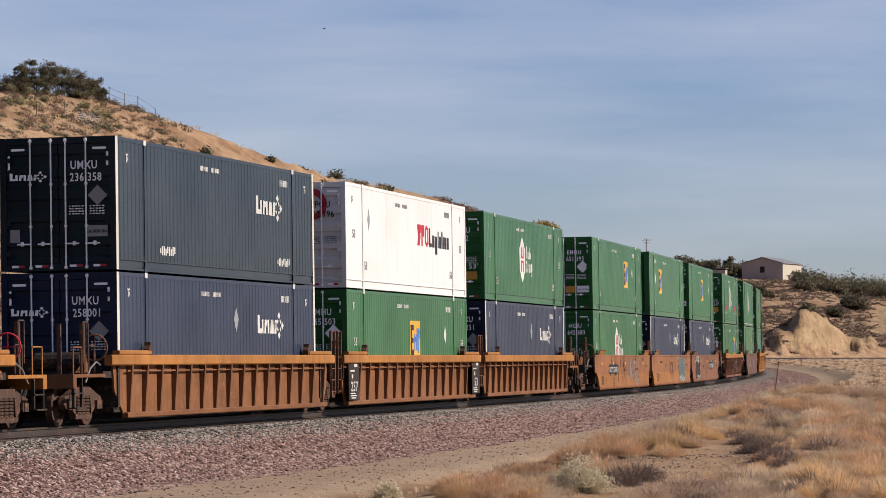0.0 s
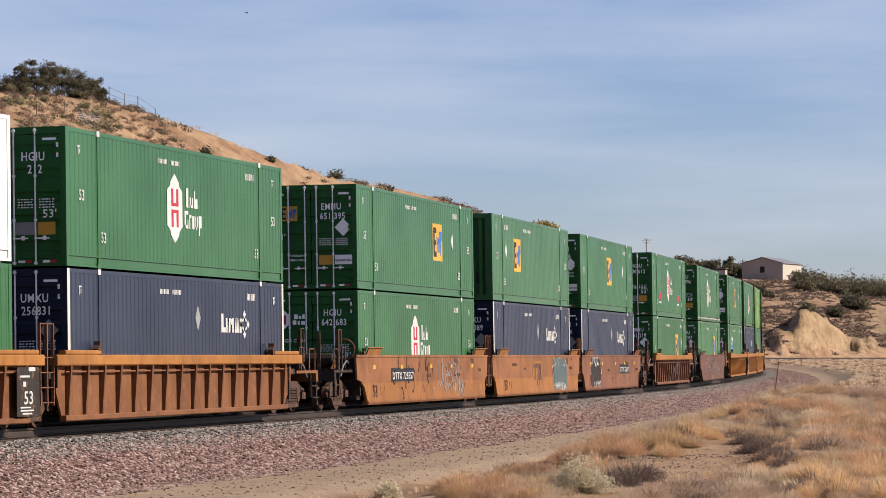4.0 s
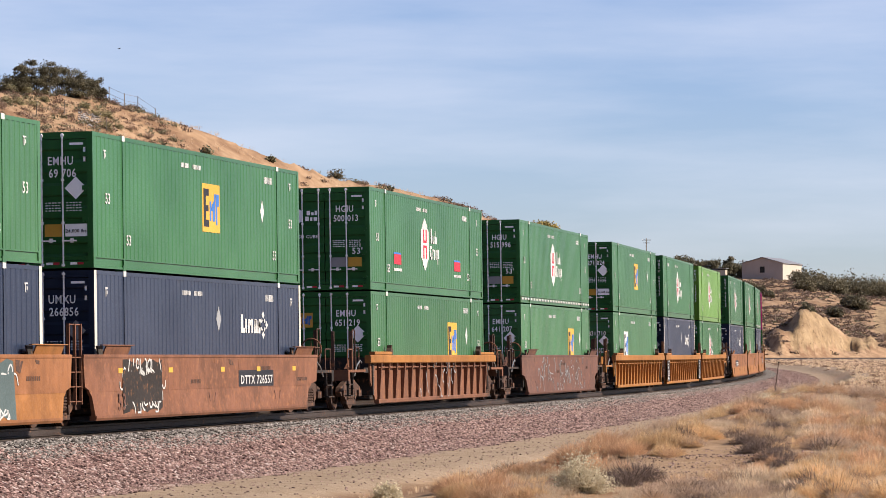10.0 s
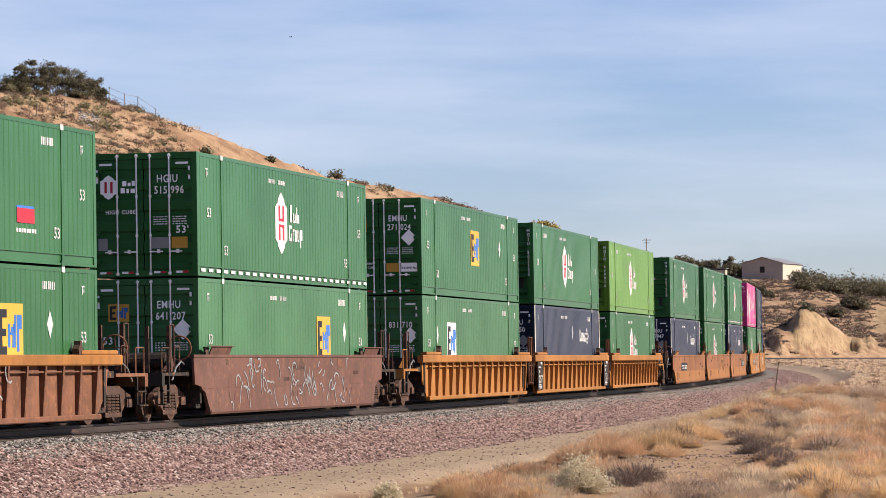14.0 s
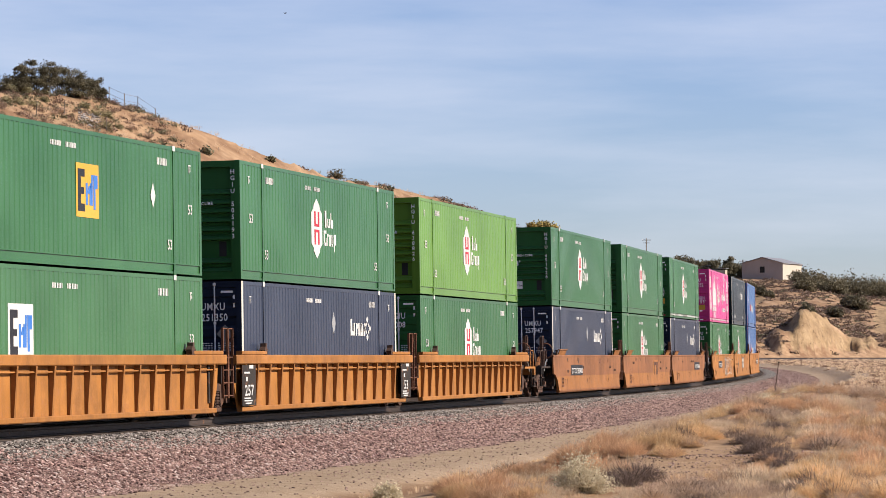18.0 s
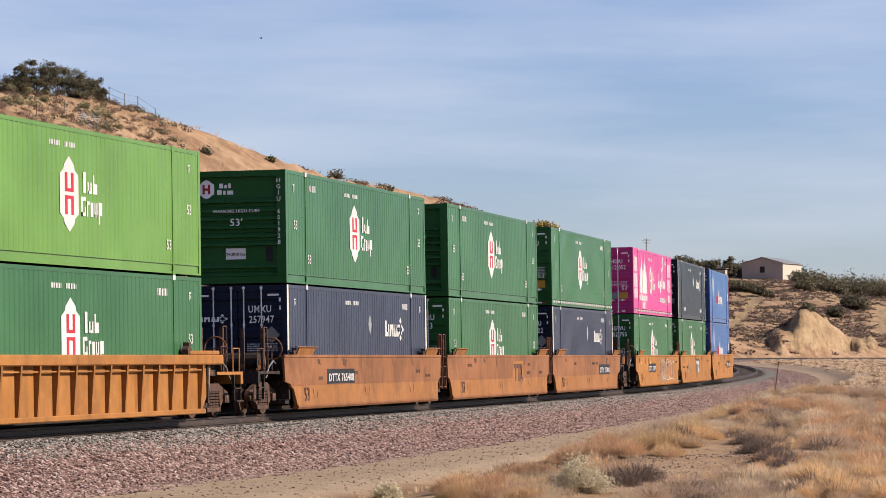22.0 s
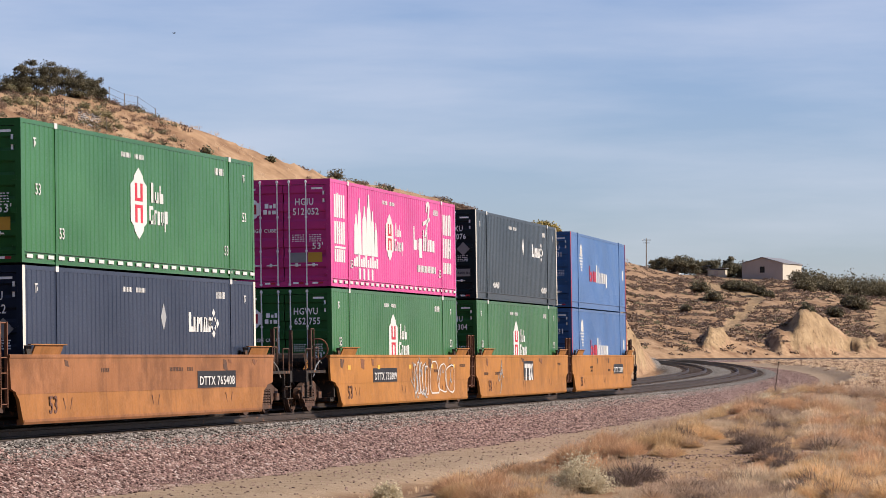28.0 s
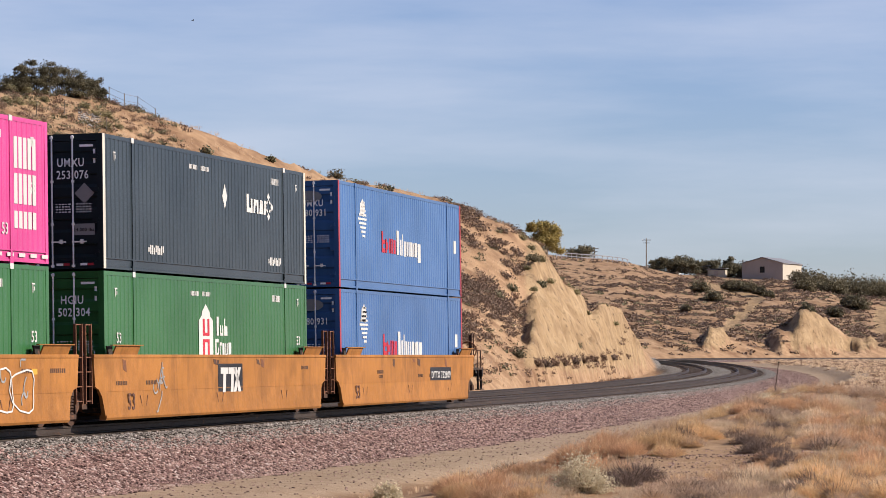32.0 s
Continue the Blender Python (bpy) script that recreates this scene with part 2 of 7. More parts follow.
    c = mix_node(n, l, step(left, -7.0, -7.6), c.outputs[2], soil2.outputs[2])
    c2 = mix_node(n, l, step(attr("cliff"), 0.35, 0.6), soil2.outputs[2], cliff.outputs[2])
    c = mix_node(n, l, step(left, -8.0, -8.8), c.outputs[2], c2.outputs[2])
    l.new(c.outputs[2], b.inputs["Base Color"])
    b.inputs["Roughness"].default_value = 0.95
    b.inputs["Specular IOR Level"].default_value = 0.15
    stone_zone = maths("MULTIPLY", step(across, 4.7, 4.1), step(left, -7.6, -7.0))
    hgt = maths("ADD", maths("MULTIPLY", maths("MULTIPLY", vor.outputs["Distance"], stone_zone), -0.55), maths("ADD", maths("MULTIPLY", tex(6.0, 6, 0.7), 0.5), maths("MULTIPLY", maths("MULTIPLY", ero.outputs["Fac"], attr("cliff")), 5.0)))
    bp = bump_node(n, l, hgt, 0.8, 0.12)
    l.new(bp.outputs["Normal"], b.inputs["Normal"])
    return m


def leafy(name, lo, hi, rough=0.75, trans=0.3):
    """Leaves, blades or stones: a shade for each piece, broad patches, some light let through."""
    m, n, l, b = nodes_of(name)
    g = n.new("ShaderNodeNewGeometry")
    r = ramp_node(n, l, g.outputs["Random Per Island"], [(0.0, lo), (1.0, hi)])
    nz = noise_node(n, l, 0.6, 3, 0.5, None, "Object")
    soft = ramp_node(n, l, nz.outputs["Fac"], [(0.35, (0.0,) * 3), (0.65, (0.5,) * 3)])
    mx = mix_node(n, l, soft.outputs["Color"], r.outputs["Color"], tuple(0.5 * (a + c) * 0.85 for a, c in zip(lo, hi)))
    if trans == 0:
        mx = mix_node(n, l, 0.06, r.outputs["Color"], tuple(0.5 * (a + c) for a, c in zip(lo, hi)))
    hs, oi, mr = n.new("ShaderNodeHueSaturation"), n.new("ShaderNodeObjectInfo"), n.new("ShaderNodeMapRange")
    mr.inputs["To Min"].default_value, mr.inputs["To Max"].default_value = (0.74, 1.18) if trans > 0 else (1.0, 1.0)
    l.new(oi.outputs["Random"], mr.inputs["Value"])
    l.new(mr.outputs["Result"], hs.inputs["Value"])
    l.new(mx.outputs[2], hs.inputs["Color"])
    l.new(hs.outputs["Color"], b.inputs["Base Color"])
    b.inputs["Roughness"].default_value = rough
    b.inputs["Specular IOR Level"].default_value = 0.2
    if trans > 0:
        tr, mix = n.new("ShaderNodeBsdfTranslucent"), n.new("ShaderNodeMixShader")
        l.new(hs.outputs["Color"], tr.inputs["Color"])
        mix.inputs[0].default_value = trans
        l.new(b.outputs["BSDF"], mix.inputs[1])
        l.new(tr.outputs["BSDF"], mix.inputs[2])
        l.new(mix.outputs["Shader"], n["Material Output"].inputs["Surface"])
    return m


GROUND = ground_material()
SCRUB = leafy("dry scrub twigs", (0.13, 0.08, 0.058), (0.29, 0.19, 0.13))
SCRUB_GREEN = leafy("grey green sage leaves", (0.09, 0.086, 0.049), (0.221, 0.197, 0.119))
JUNIPER = leafy("dark juniper leaves", (0.074, 0.065, 0.036), (0.20, 0.17, 0.106))
SAGE = leafy("olive sage leaves", (0.15, 0.135, 0.066), (0.36, 0.31, 0.17))
POPLAR = leafy("yellowing poplar leaves", (0.20, 0.155, 0.045), (0.44, 0.33, 0.11))
GRASS = leafy("golden dry grass", (0.46, 0.275, 0.125), (0.84, 0.60, 0.345), 0.75, 0.5)
GRASS_PALE = leafy("pale straw grass", (0.52, 0.37, 0.235), (0.80, 0.64, 0.45), 0.75, 0.5)
RABBIT = leafy("pale flowered brush", (0.50, 0.42, 0.27), (0.88, 0.76, 0.54), 0.75, 0.45)
BARE = leafy("bare grey twigs", (0.34, 0.23, 0.155), (0.64, 0.47, 0.335), 0.75, 0.45)
TWIGGY = leafy("dark brown twigs", (0.09, 0.062, 0.05), (0.26, 0.185, 0.145), 0.75, 0.3)
SCRUB_DARK = leafy("dark brown scrub twigs", (0.13, 0.085, 0.06), (0.30, 0.21, 0.155))
BARK = paint("rough bark", (0.061, 0.046, 0.031), (0.031, 0.025, 0.018), 0.5, rough=0.9)
ORANGE_BRUSH = leafy("russet dry brush", (0.38, 0.21, 0.115), (0.76, 0.50, 0.30), 0.75, 0.5)
TEAL = paint("teal spray paint", (0.06, 0.082, 0.076), (0.03, 0.04, 0.04), 0.4)
STONE_G = leafy("grey ballast stones", (0.022, 0.018, 0.015), (0.34, 0.30, 0.26), 0.9, 0)
STONE_P = leafy("pink ballast stones", (0.03, 0.013, 0.011), (0.40, 0.27, 0.225), 0.9, 0)
ROCK = leafy("pale rocks", (0.215, 0.19, 0.166), (0.406, 0.381, 0.35), 0.9, 0)
WALL_TAN = paint("tan metal siding", (0.33, 0.275, 0.235), (0.123, 0.098, 0.074), 0.2, vary=0.04)
WALL_CREAM = paint("cream metal siding", (0.406, 0.357, 0.277), (0.246, 0.203, 0.154), 0.2, vary=0.04)
ROOF_GREY = paint("grey metal roof", (0.209, 0.203, 0.203), (0.123, 0.111, 0.098), 0.2, metal=0.2)
GLASS_DARK = paint("dark window glass", (0.012, 0.016, 0.018), (0.025, 0.025, 0.025), 0.1, rough=0.1)
FENCE_W = paint("white painted fence", (0.72, 0.71, 0.68), (0.246, 0.215, 0.172), 0.2)
WOOD = paint("weathered grey wood", (0.15, 0.125, 0.10), (0.043, 0.034, 0.025), 0.4, rough=0.9)


# ---- mesh building ----
class Geo:
    """Collects faces for one mesh."""

    def __init__(self):
        self.v, self.f = [], []

    def add(self, pts, faces):
        o = len(self.v)
        self.v += [tuple(p) for p in pts]
        self.f += [tuple(i + o for i in f) for f in faces]
        return self

    def box(self, x0, x1, y0, y1, z0, z1, c=0.0):
        """A box; c chamfers its four long edges along x."""
        if c <= 0:
            p = [(x, y, z) for x in (x0, x1) for y in (y0, y1) for z in (z0, z1)]
            return self.add(p, [(0, 1, 3, 2), (4, 6, 7, 5), (0, 4, 5, 1), (2, 3, 7, 6), (0, 2, 6, 4), (1, 5, 7, 3)])
        ring = [(y0 + c, z0), (y1 - c, z0), (y1, z0 + c), (y1, z1 - c), (y1 - c, z1), (y0 + c, z1), (y0, z1 - c), (y0, z0 + c)]
        return self.run([(x0, ring), (x1, ring)])

    def run(self, rings):
        """Skin between rings of (y, z) at stations x, capped."""
        k = len(rings[0][1])
        p = [(x, y, z) for x, r in rings for y, z in r]
        f = [tuple(range(k))[::-1], tuple((len(rings) - 1) * k + i for i in range(k))]
        for a in range(len(rings) - 1):
            for i in range(k):
                j = (i + 1) % k
                f.append((a * k + i, a * k + j, (a + 1) * k + j, (a + 1) * k + i))
        return self.add(p, f)

    def slab(self, pts, y0, y1):
        """An outline in x, z given a thickness in y."""
        k = len(pts)
        p = [(x, y0, z) for x, z in pts] + [(x, y1, z) for x, z in pts]
        f = [tuple(range(k)), tuple(range(2 * k - 1, k - 1, -1))]
        f += [(i, i + k, (i + 1) % k + k, (i + 1) % k) for i in range(k)]
        return self.add(p, f)

    def slab_x(self, pts, x0, x1):
        """An outline in y, z given a thickness in x."""
        k = len(pts)
        p = [(x0, y, z) for y, z in pts] + [(x1, y, z) for y, z in pts]
        f = [tuple(range(k))[::-1], tuple(range(k, 2 * k))]
        f += [(i, (i + 1) % k, (i + 1) % k + k, i + k) for i in range(k)]
        return self.add(p, f)

    def tube(self, a, b, r, k=6, r2=None):
        a, b = Vector(a), Vector(b)
        d = (b - a).normalized()
        s = d.orthogonal().normalized()
        t = d.cross(s)
        r2 = r if r2 is None else r2
        p = [a + r * (math.cos(2 * math.pi * i / k) * s + math.sin(2 * math.pi * i / k) * t) for i in range(k)]
        p += [b + r2 * (math.cos(2 * math.pi * i / k) * s + math.sin(2 * math.pi * i / k) * t) for i in range(k)]
        f = [tuple(range(k))[::-1], tuple(range(k, 2 * k))] + [(i, (i + 1) % k, (i + 1) % k + k, i + k) for i in range(k)]
        return self.add(p, f)

    def pipe(self, pts, r, k=5):
        for a, b in zip(pts[:-1], pts[1:]):
            self.tube(a, b, r, k)
        return self

    def turned(self, prof, centre=(0, 0, 0), k=20):
        """A body of revolution about a line along y: prof is a list of (radius, y)."""
        p, m = [], len(prof)
        for i in range(k):
            c, s = math.cos(2 * math.pi * i / k), math.sin(2 * math.pi * i / k)
            p += [(centre[0] + r * c, centre[1] + y, centre[2] + r * s) for r, y in prof]
        f = []
        for i in range(k):
            j = (i + 1) % k
            f += [(i * m + q, i * m + q + 1, j * m + q + 1, j * m + q) for q in range(m - 1)]
        return self.add(p, f)

    def mesh(self, name, mat):
        me = bpy.data.meshes.new(name)
        me.from_pydata(self.v, [], self.f)
        me.materials.append(mat)
        return me


def fixed(me):
    """Turns a mesh's faces outwards."""
    bm = bmesh.new()
    bm.from_mesh(me)
    bmesh.ops.recalc_face_normals(bm, faces=bm.faces)
    bm.to_mesh(me)
    bm.free()
    return me


MADE = {}


def part(name, geo, material, parent, label="", at=None, key=None):
    """One mesh object under a thing or a part; alike pieces share their mesh by key."""
    if key is not None:
        key = (key, material.name)
    me = MADE.get(key) if key is not None else None
    if me is None:
        me = fixed((geo() if callable(geo) else geo).mesh(name, material))
        if key is not None:
            MADE[key] = me
    ob = new(name, me)
    ob.parent = parent
    if at is not None:
        ob.matrix_basis = at
    if label:
        tagged(ob, label)
    return ob


def thing(name, label, category, group="", kind="", m=None):
    ob = new(name)
    ob.empty_display_size = 0.3
    tagged(ob, label, category, group, kind)
    if m is not None:
        ob.matrix_basis = m
    return ob


def big_mesh(name, verts, faces, mat, label, category="", kind="stuff", smooth=False):
    """A large joined mesh from arrays: faces is an (n, k) index array."""
    me = bpy.data.meshes.new(name)
    verts, faces = np.asarray(verts, np.float32), np.asarray(faces, np.int32)
    n, k = faces.shape
    me.vertices.add(len(verts))
    me.vertices.foreach_set("co", verts.ravel())
    me.loops.add(n * k)
    me.loops.foreach_set("vertex_index", faces.ravel())
    me.polygons.add(n)
    me.polygons.foreach_set("loop_start", np.arange(0, n * k, k, dtype=np.int32))
    me.polygons.foreach_set("use_smooth", np.full(n, smooth))
    me.update(calc_edges=True)
    me.materials.append(mat)
    ob = new(name, me)
    tagged(ob, label, category, "", kind)
    return ob


# ---- land ----
def vnoise(x, y, seed=0):
    """Smooth value noise of arrays, about -1 to 1."""
    xi, yi = np.floor(x).astype(np.int64), np.floor(y).astype(np.int64)
    fx, fy = x - xi, y - yi
    fx, fy = fx * fx * (3 - 2 * fx), fy * fy * (3 - 2 * fy)

    def h(a, b):
        q = (a * 374761393 + b * 668265263 + seed * 974711) & 0xFFFFFFFF
        q = ((q ^ (q >> 13)) * 1274126177) & 0xFFFFFFFF
        return ((q ^ (q >> 16)) & 0xFFFF) / 32767.5 - 1
    return (h(xi, yi) * (1 - fx) + h(xi + 1, yi) * fx) * (1 - fy) + (h(xi, yi + 1) * (1 - fx) + h(xi + 1, yi + 1) * fx) * fy


def fbm(x, y, octaves=4, seed=0):
    out, a = 0, 1.0
    for o in range(octaves):
        out = out + a * vnoise(x * 2 ** o, y * 2 ** o, seed + o)
        a *= 0.5
    return out


def sstep(a, b, x):
    t = np.clip((x - a) / (b - a), 0, 1)
    return t * t * (3 - 2 * t)


# bearings are in thousandths of the depth, to the right of the camera's axis
B1 = [-400, -130, -105, -100, -88, -72, -58, -42, -31, -14, -1, 11, 19, 24, 28, 31, 36, 41, 43, 46, 52, 56, 61, 66]
E1 = [70, 78.2, 76.5, 75, 71.2, 66.3, 61, 56.2, 52.6, 49, 45.2, 41, 38.3, 35.0, 33.0, 28.8, 20.5, 18, 11.5, 15.6, 14.2, 5.5, -1.2, -4]
T1B, T1 = [-400, -130, -113, -72, -31, 3, 19, 28, 36, 44, 55, 61, 66], [60, 93, 100, 118, 138, 165, 185, 200, 215, 235, 280, 330, 350]
C1B, C1 = [-400, -130, -113, -72, -31, 3, 19, 24, 28, 36, 42, 46, 55, 61, 66], [190, 205, 210, 218, 228, 236, 241, 243, 245, 251, 258, 268, 300, 345, 365]
B2 = [-400, 20, 32, 52, 63, 69, 77, 87, 106, 119, 130, 170, 400]
E2 = [30, 30, 29.3, 27.8, 25.2, 23.9, 23.5, 22.9, 22.4, 20.7, 19.6, 18, 18]
K2B, K2 = [-400, 76.0, 77.0, 78.5, 81, 83.2, 85.2, 86.5, 91, 96, 100, 101.6, 103, 104.6, 107, 110, 113, 116, 118.3, 122, 126, 128.5, 131, 134, 400], [0, 0, 6.6, 7.8, 7.6, 5.6, .6, 0.5, 3.0, 6.5, 8.6, 9.2, 10.4, 12.6, 12.8, 11.6, 9.7, 8.0, 5.6, 5.2, 4.8, 3.4, 2.4, 2.0, 2.0]
T2B, T2 = [-400, 50, 77, 102, 130, 170, 400], [480, 490, 505, 530, 560, 600, 700]


def ground(x, y):
    """Height of the land, distance across the line, bareness."""
    x, y = np.asarray(x, float), np.asarray(y, float)
    s, u = to_line(x, y)
    zt = np.interp(s, LS, LZ)
    yy = np.maximum(y, 1.0)
    b = np.clip(1000 * x / yy, -390, 390)
    bumps = fbm(x / 9, y / 9, 5, 3)
    small = fbm(x / 1.7, y / 1.7, 3, 11)
    # natural land on the camera's side: a grassy bank that swells beyond the path
    f = -1.6 + 0.325 * (u - 7.4) - 0.006 * np.maximum(u - 12, 0) ** 2
    f = np.minimum(f, 0.30 + 0.02 * np.maximum(u - 13, 0) + 0.10 * bumps)
    near = -1.3 + 1.05 * sstep(32, 4, y)
    nat = near + sstep(44, 86, y) * (f - near)
    flat = -0.25 + 0.0029 * (y - 130)
    nat = nat + sstep(88, 112, y) * (np.minimum(flat, 1.6) - nat)
    nat = nat + (0.10 * bumps + 0.05 * small) * sstep(5, 28, np.hypot(x, y))
    drop = np.interp(s, [-400, -20, 15, 125, 250, 420, 1000], [1.1, 1.1, 1.05, 0.62, 0.5, 0.4, 0.4])
    bed = zt - 0.20 + 0.012 * small
    slope = zt - 0.20 - (drop - 0.20) * np.clip((u - 2.15) / 1.95, 0, 1) + 0.02 * small
    toe = zt - drop - 0.02 * np.clip(u - 4.1, 0, 4) + 0.03 * bumps + 0.012 * small
    right = np.where(u < 2.15, bed, np.where(u < 4.1, slope, toe))
    right = right + sstep(6.4, 8.6, u) * (nat - right)
    # hillside beyond the second track
    e1, t1, c1 = np.interp(b, B1, E1) / 1000, np.interp(b, T1B, T1), np.interp(b, C1B, C1)
    r = (y - t1) / np.maximum(c1 - t1, 1)
    rr = np.clip(r, 0, 1)
    steep = sstep(21.5, 27, b + 1.2 * bumps) * sstep(64, 58, b)
    prof = rr ** (0.95 - 0.35 * sstep(-20, 15, b) - 0.2 * steep)
    el = e1 * prof
    over = np.maximum(y - c1, 0)
    el = np.where(r > 1, e1 * (1 - 0.0045 * np.minimum(over, 120)), el)
    gully = np.abs(fbm(x / 2.3, y / 7, 4, 31))
    hz = (CAM_Z + y * el) * prof + (1 - prof) * (zt - 0.6)
    hz = hz + rr * (1 - rr) * (2.2 * bumps + 0.5 * small) * (1 - 0.45 * steep) - steep * rr * (1 - rr) * 6.0 * (gully - 0.4)
    hz = hz + steep * rr * (1 - rr) * 2.4 * fbm(x / 1.2, y / 3, 3, 43)
    hz = np.where(r > 1, hz + 0.25 * bumps, hz)
    # the far hill
    e2, t2 = np.interp(b, B2, E2) / 1000, np.interp(b, T2B, T2)
    top = np.maximum(np.interp(b + .5 * bumps, K2B, K2) / 1000 + 0.0002 * small, 0)
    r2 = np.clip((y - t2) / (850 - t2), 0, 1)
    step2 = top * sstep(0.0, 0.05, r2) * sstep(0.75, 0.55, r2)
    cut = np.clip(step2 * 1000 / 3, 0, 1) * (step2 > e2 * r2 ** 0.55)
    open2 = np.maximum(sstep(100.6, 102.2, b + bumps), sstep(76.0, 77.5, b + .7 * bumps) * sstep(87.0, 85.6, b + .7 * bumps))
    el2 = np.maximum(e2 * r2 ** 0.55, step2)
    p2 = el2 / e2
    hz2 = (CAM_Z + y * el2) * np.clip(p2 * 6, 0, 1) + (1 - np.clip(p2 * 6, 0, 1)) * 0.9
    gul2 = np.abs(fbm(x / 5, y / 14, 4, 37)) - .35
    hz2 = hz2 + r2 * (1 - r2) * (2.6 * bumps + 0.9 * small) * (1 - cut) + cut * sstep(0, .02, r2) * sstep(.07, .04, r2) * (0.9 * bumps + .4 * small - 2.6 * gul2)
    hz2 = np.where(y > 850, CAM_Z + 850 * e2 + 0.3 * bumps - 0.004 * (y - 850), hz2)
    side = zt - 0.20 - 0.45 * sstep(-6.5, -8.0, u) + 0.05 * bumps * sstep(-7, -9, u)
    left = np.where((r > 0) & (b < 64), np.maximum(hz, side), side)
    left = np.where(y > t2, np.maximum(left, hz2), left)
    z = np.where(u > 0, right, left)
    behind = (y > t2) & (u > 0)
    z = np.where(behind, hz2, z)
    z = np.where((y < 20) & (u < -9), np.maximum(side, side + 0.18 * (-u - 9)), z)
    bare = np.where(u < -8.5, steep * sstep(0.0, 0.12, rr) * (r <= 1.02), 0)
    bare = np.maximum(bare, np.where(y > t2, cut * (0.1 + 0.9 * open2 * sstep(0.065, 0.052, r2)), 0))
    k2 = 1000 * el2
    track = sstep(2.7, 1.9, np.abs(b - (83 + 1.08 * (k2 - 7.3)) + 0.4 * bumps)) * sstep(6.6, 7.6, k2) * sstep(17.6, 16.6, k2)
    track = np.maximum(track, sstep(1.1, 0.7, np.abs(k2 - (20.9 - 0.25 * (b - 77)) + 0.2 * bumps)) * sstep(75, 78, b) * sstep(95, 92, b))
    bare = np.maximum(bare, np.where(y > t2, 0.9 * track, 0))
    scar = sstep(126.0, 127.5, b + .6 * bumps) * sstep(5.5, 7.0, k2) * sstep(15.0, 13.5, k2 + .4 * bumps)
    bare = np.maximum(bare, np.where(y > t2, 0.9 * scar, 0))
    return z, u, bare


def build_ground():
    px = np.arange(-260, 1830, 6.5)
    az = np.arctan((px - 784) / 6024.0)
    az = np.concatenate([np.linspace(-math.pi, az[0], 60)[:-1], az, np.linspace(az[-1], math.pi, 60)[1:-1]])
    rad = np.concatenate([[0.6, 3, 6, 10, 15, 20, 25, 30, 34, 38], np.arange(40, 130, 0.6), np.arange(130, 200, 1.0), np.arange(200, 320, 1.25),
                          np.arange(320, 480, 4.0), np.arange(480, 640, 2.5), np.arange(640, 880, 5.0), [900, 950, 1050, 1200, 1500, 2000, 2800, 4000]])
    A, R = np.meshgrid(az, rad)
    X, Y = (R * np.sin(A)).ravel(), (R * np.cos(A)).ravel()
    z, u, bare = ground(X, Y)
    na, nr = len(az), len(rad)
    i = np.arange(nr - 1)[:, None] * na + np.arange(na)[None, :]
    j = np.arange(nr - 1)[:, None] * na + (np.arange(na)[None, :] + 1) % na
    F = np.stack([i, j, j + na, i + na], -1).reshape(-1, 4)
    F = F[:, ::-1]
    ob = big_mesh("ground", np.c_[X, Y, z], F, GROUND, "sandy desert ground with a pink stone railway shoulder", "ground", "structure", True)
    bm = bmesh.new()
    bm.from_mesh(ob.data)
    bm.verts.ensure_lookup_table()
    bm.faces.new([bm.verts[q] for q in range(na - 1, -1, -1)])
    bm.to_mesh(ob.data)
    bm.free()
    # the stone shoulder widens round the far bend
    s = to_line(X, Y)[0]
    u = np.where(u > 2.75, 2.75 + (u - 2.75) * np.interp(s, [0, 90, 150, 300, 360], [1, 1, .7, .62, .8]), u)
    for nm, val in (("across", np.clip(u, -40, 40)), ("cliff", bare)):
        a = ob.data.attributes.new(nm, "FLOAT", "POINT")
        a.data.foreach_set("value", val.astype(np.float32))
    return ob


build_ground()


# ---- the two tracks ----
def rail_geo(u, s0, s1, step):
    prof = [(-0.036, 0), (0.036, 0), (0.036, -0.04), (0.012, -0.05), (0.012, -0.14), (0.07, -0.155), (0.07, -0.172), (-0.07, -0.172), (-0.07, -0.155), (-0.012, -0.14), (-0.012, -0.05), (-0.036, -0.04)]
    g = Geo()
    st = np.arange(s0, s1 + 0.01, step)
    p = []
    for s in st:
        for du, dz in prof:
            p.append(on_line(s, u + du, dz + (u - (-4.2 if u < -2 else 0)) * LEAN))
    k = len(prof)
    f = []
    for a in range(len(st) - 1):
        f += [(a * k + i, a * k + (i + 1) % k, (a + 1) * k + (i + 1) % k, (a + 1) * k + i) for i in range(k)]
    return g.add(p, f)


def build_track(off, words):
    t = thing("railway_track", words, "railway track", "tracks of the line", "structure")
    for side in (-1, 1):
        part("rail", rail_geo(off + side * 0.755, -80, 620, 2.0), RAIL_TOP, t, "rust-brown steel rail with a worn head")
    return t


TRACKS = [build_track(0.0, "rusty steel rails of the curving near track"), build_track(-4.2, "rusty steel rails of the parallel far track")]


# ---- markings ----
def on_side(x, z, y=1.291):
    """A plane on the sunlit long side: its own x runs to the rear, its y up."""
    return Matrix(((-1, 0, 0, x), (0, 0, 1, y), (0, 1, 0, z), (0, 0, 0, 1)))


def on_end(y, z, x):
    """A plane on the front end: its own x runs to the sunlit side, its y up."""
    return Matrix(((0, 0, 1, x), (1, 0, 0, y), (0, 1, 0, z), (0, 0, 0, 1)))


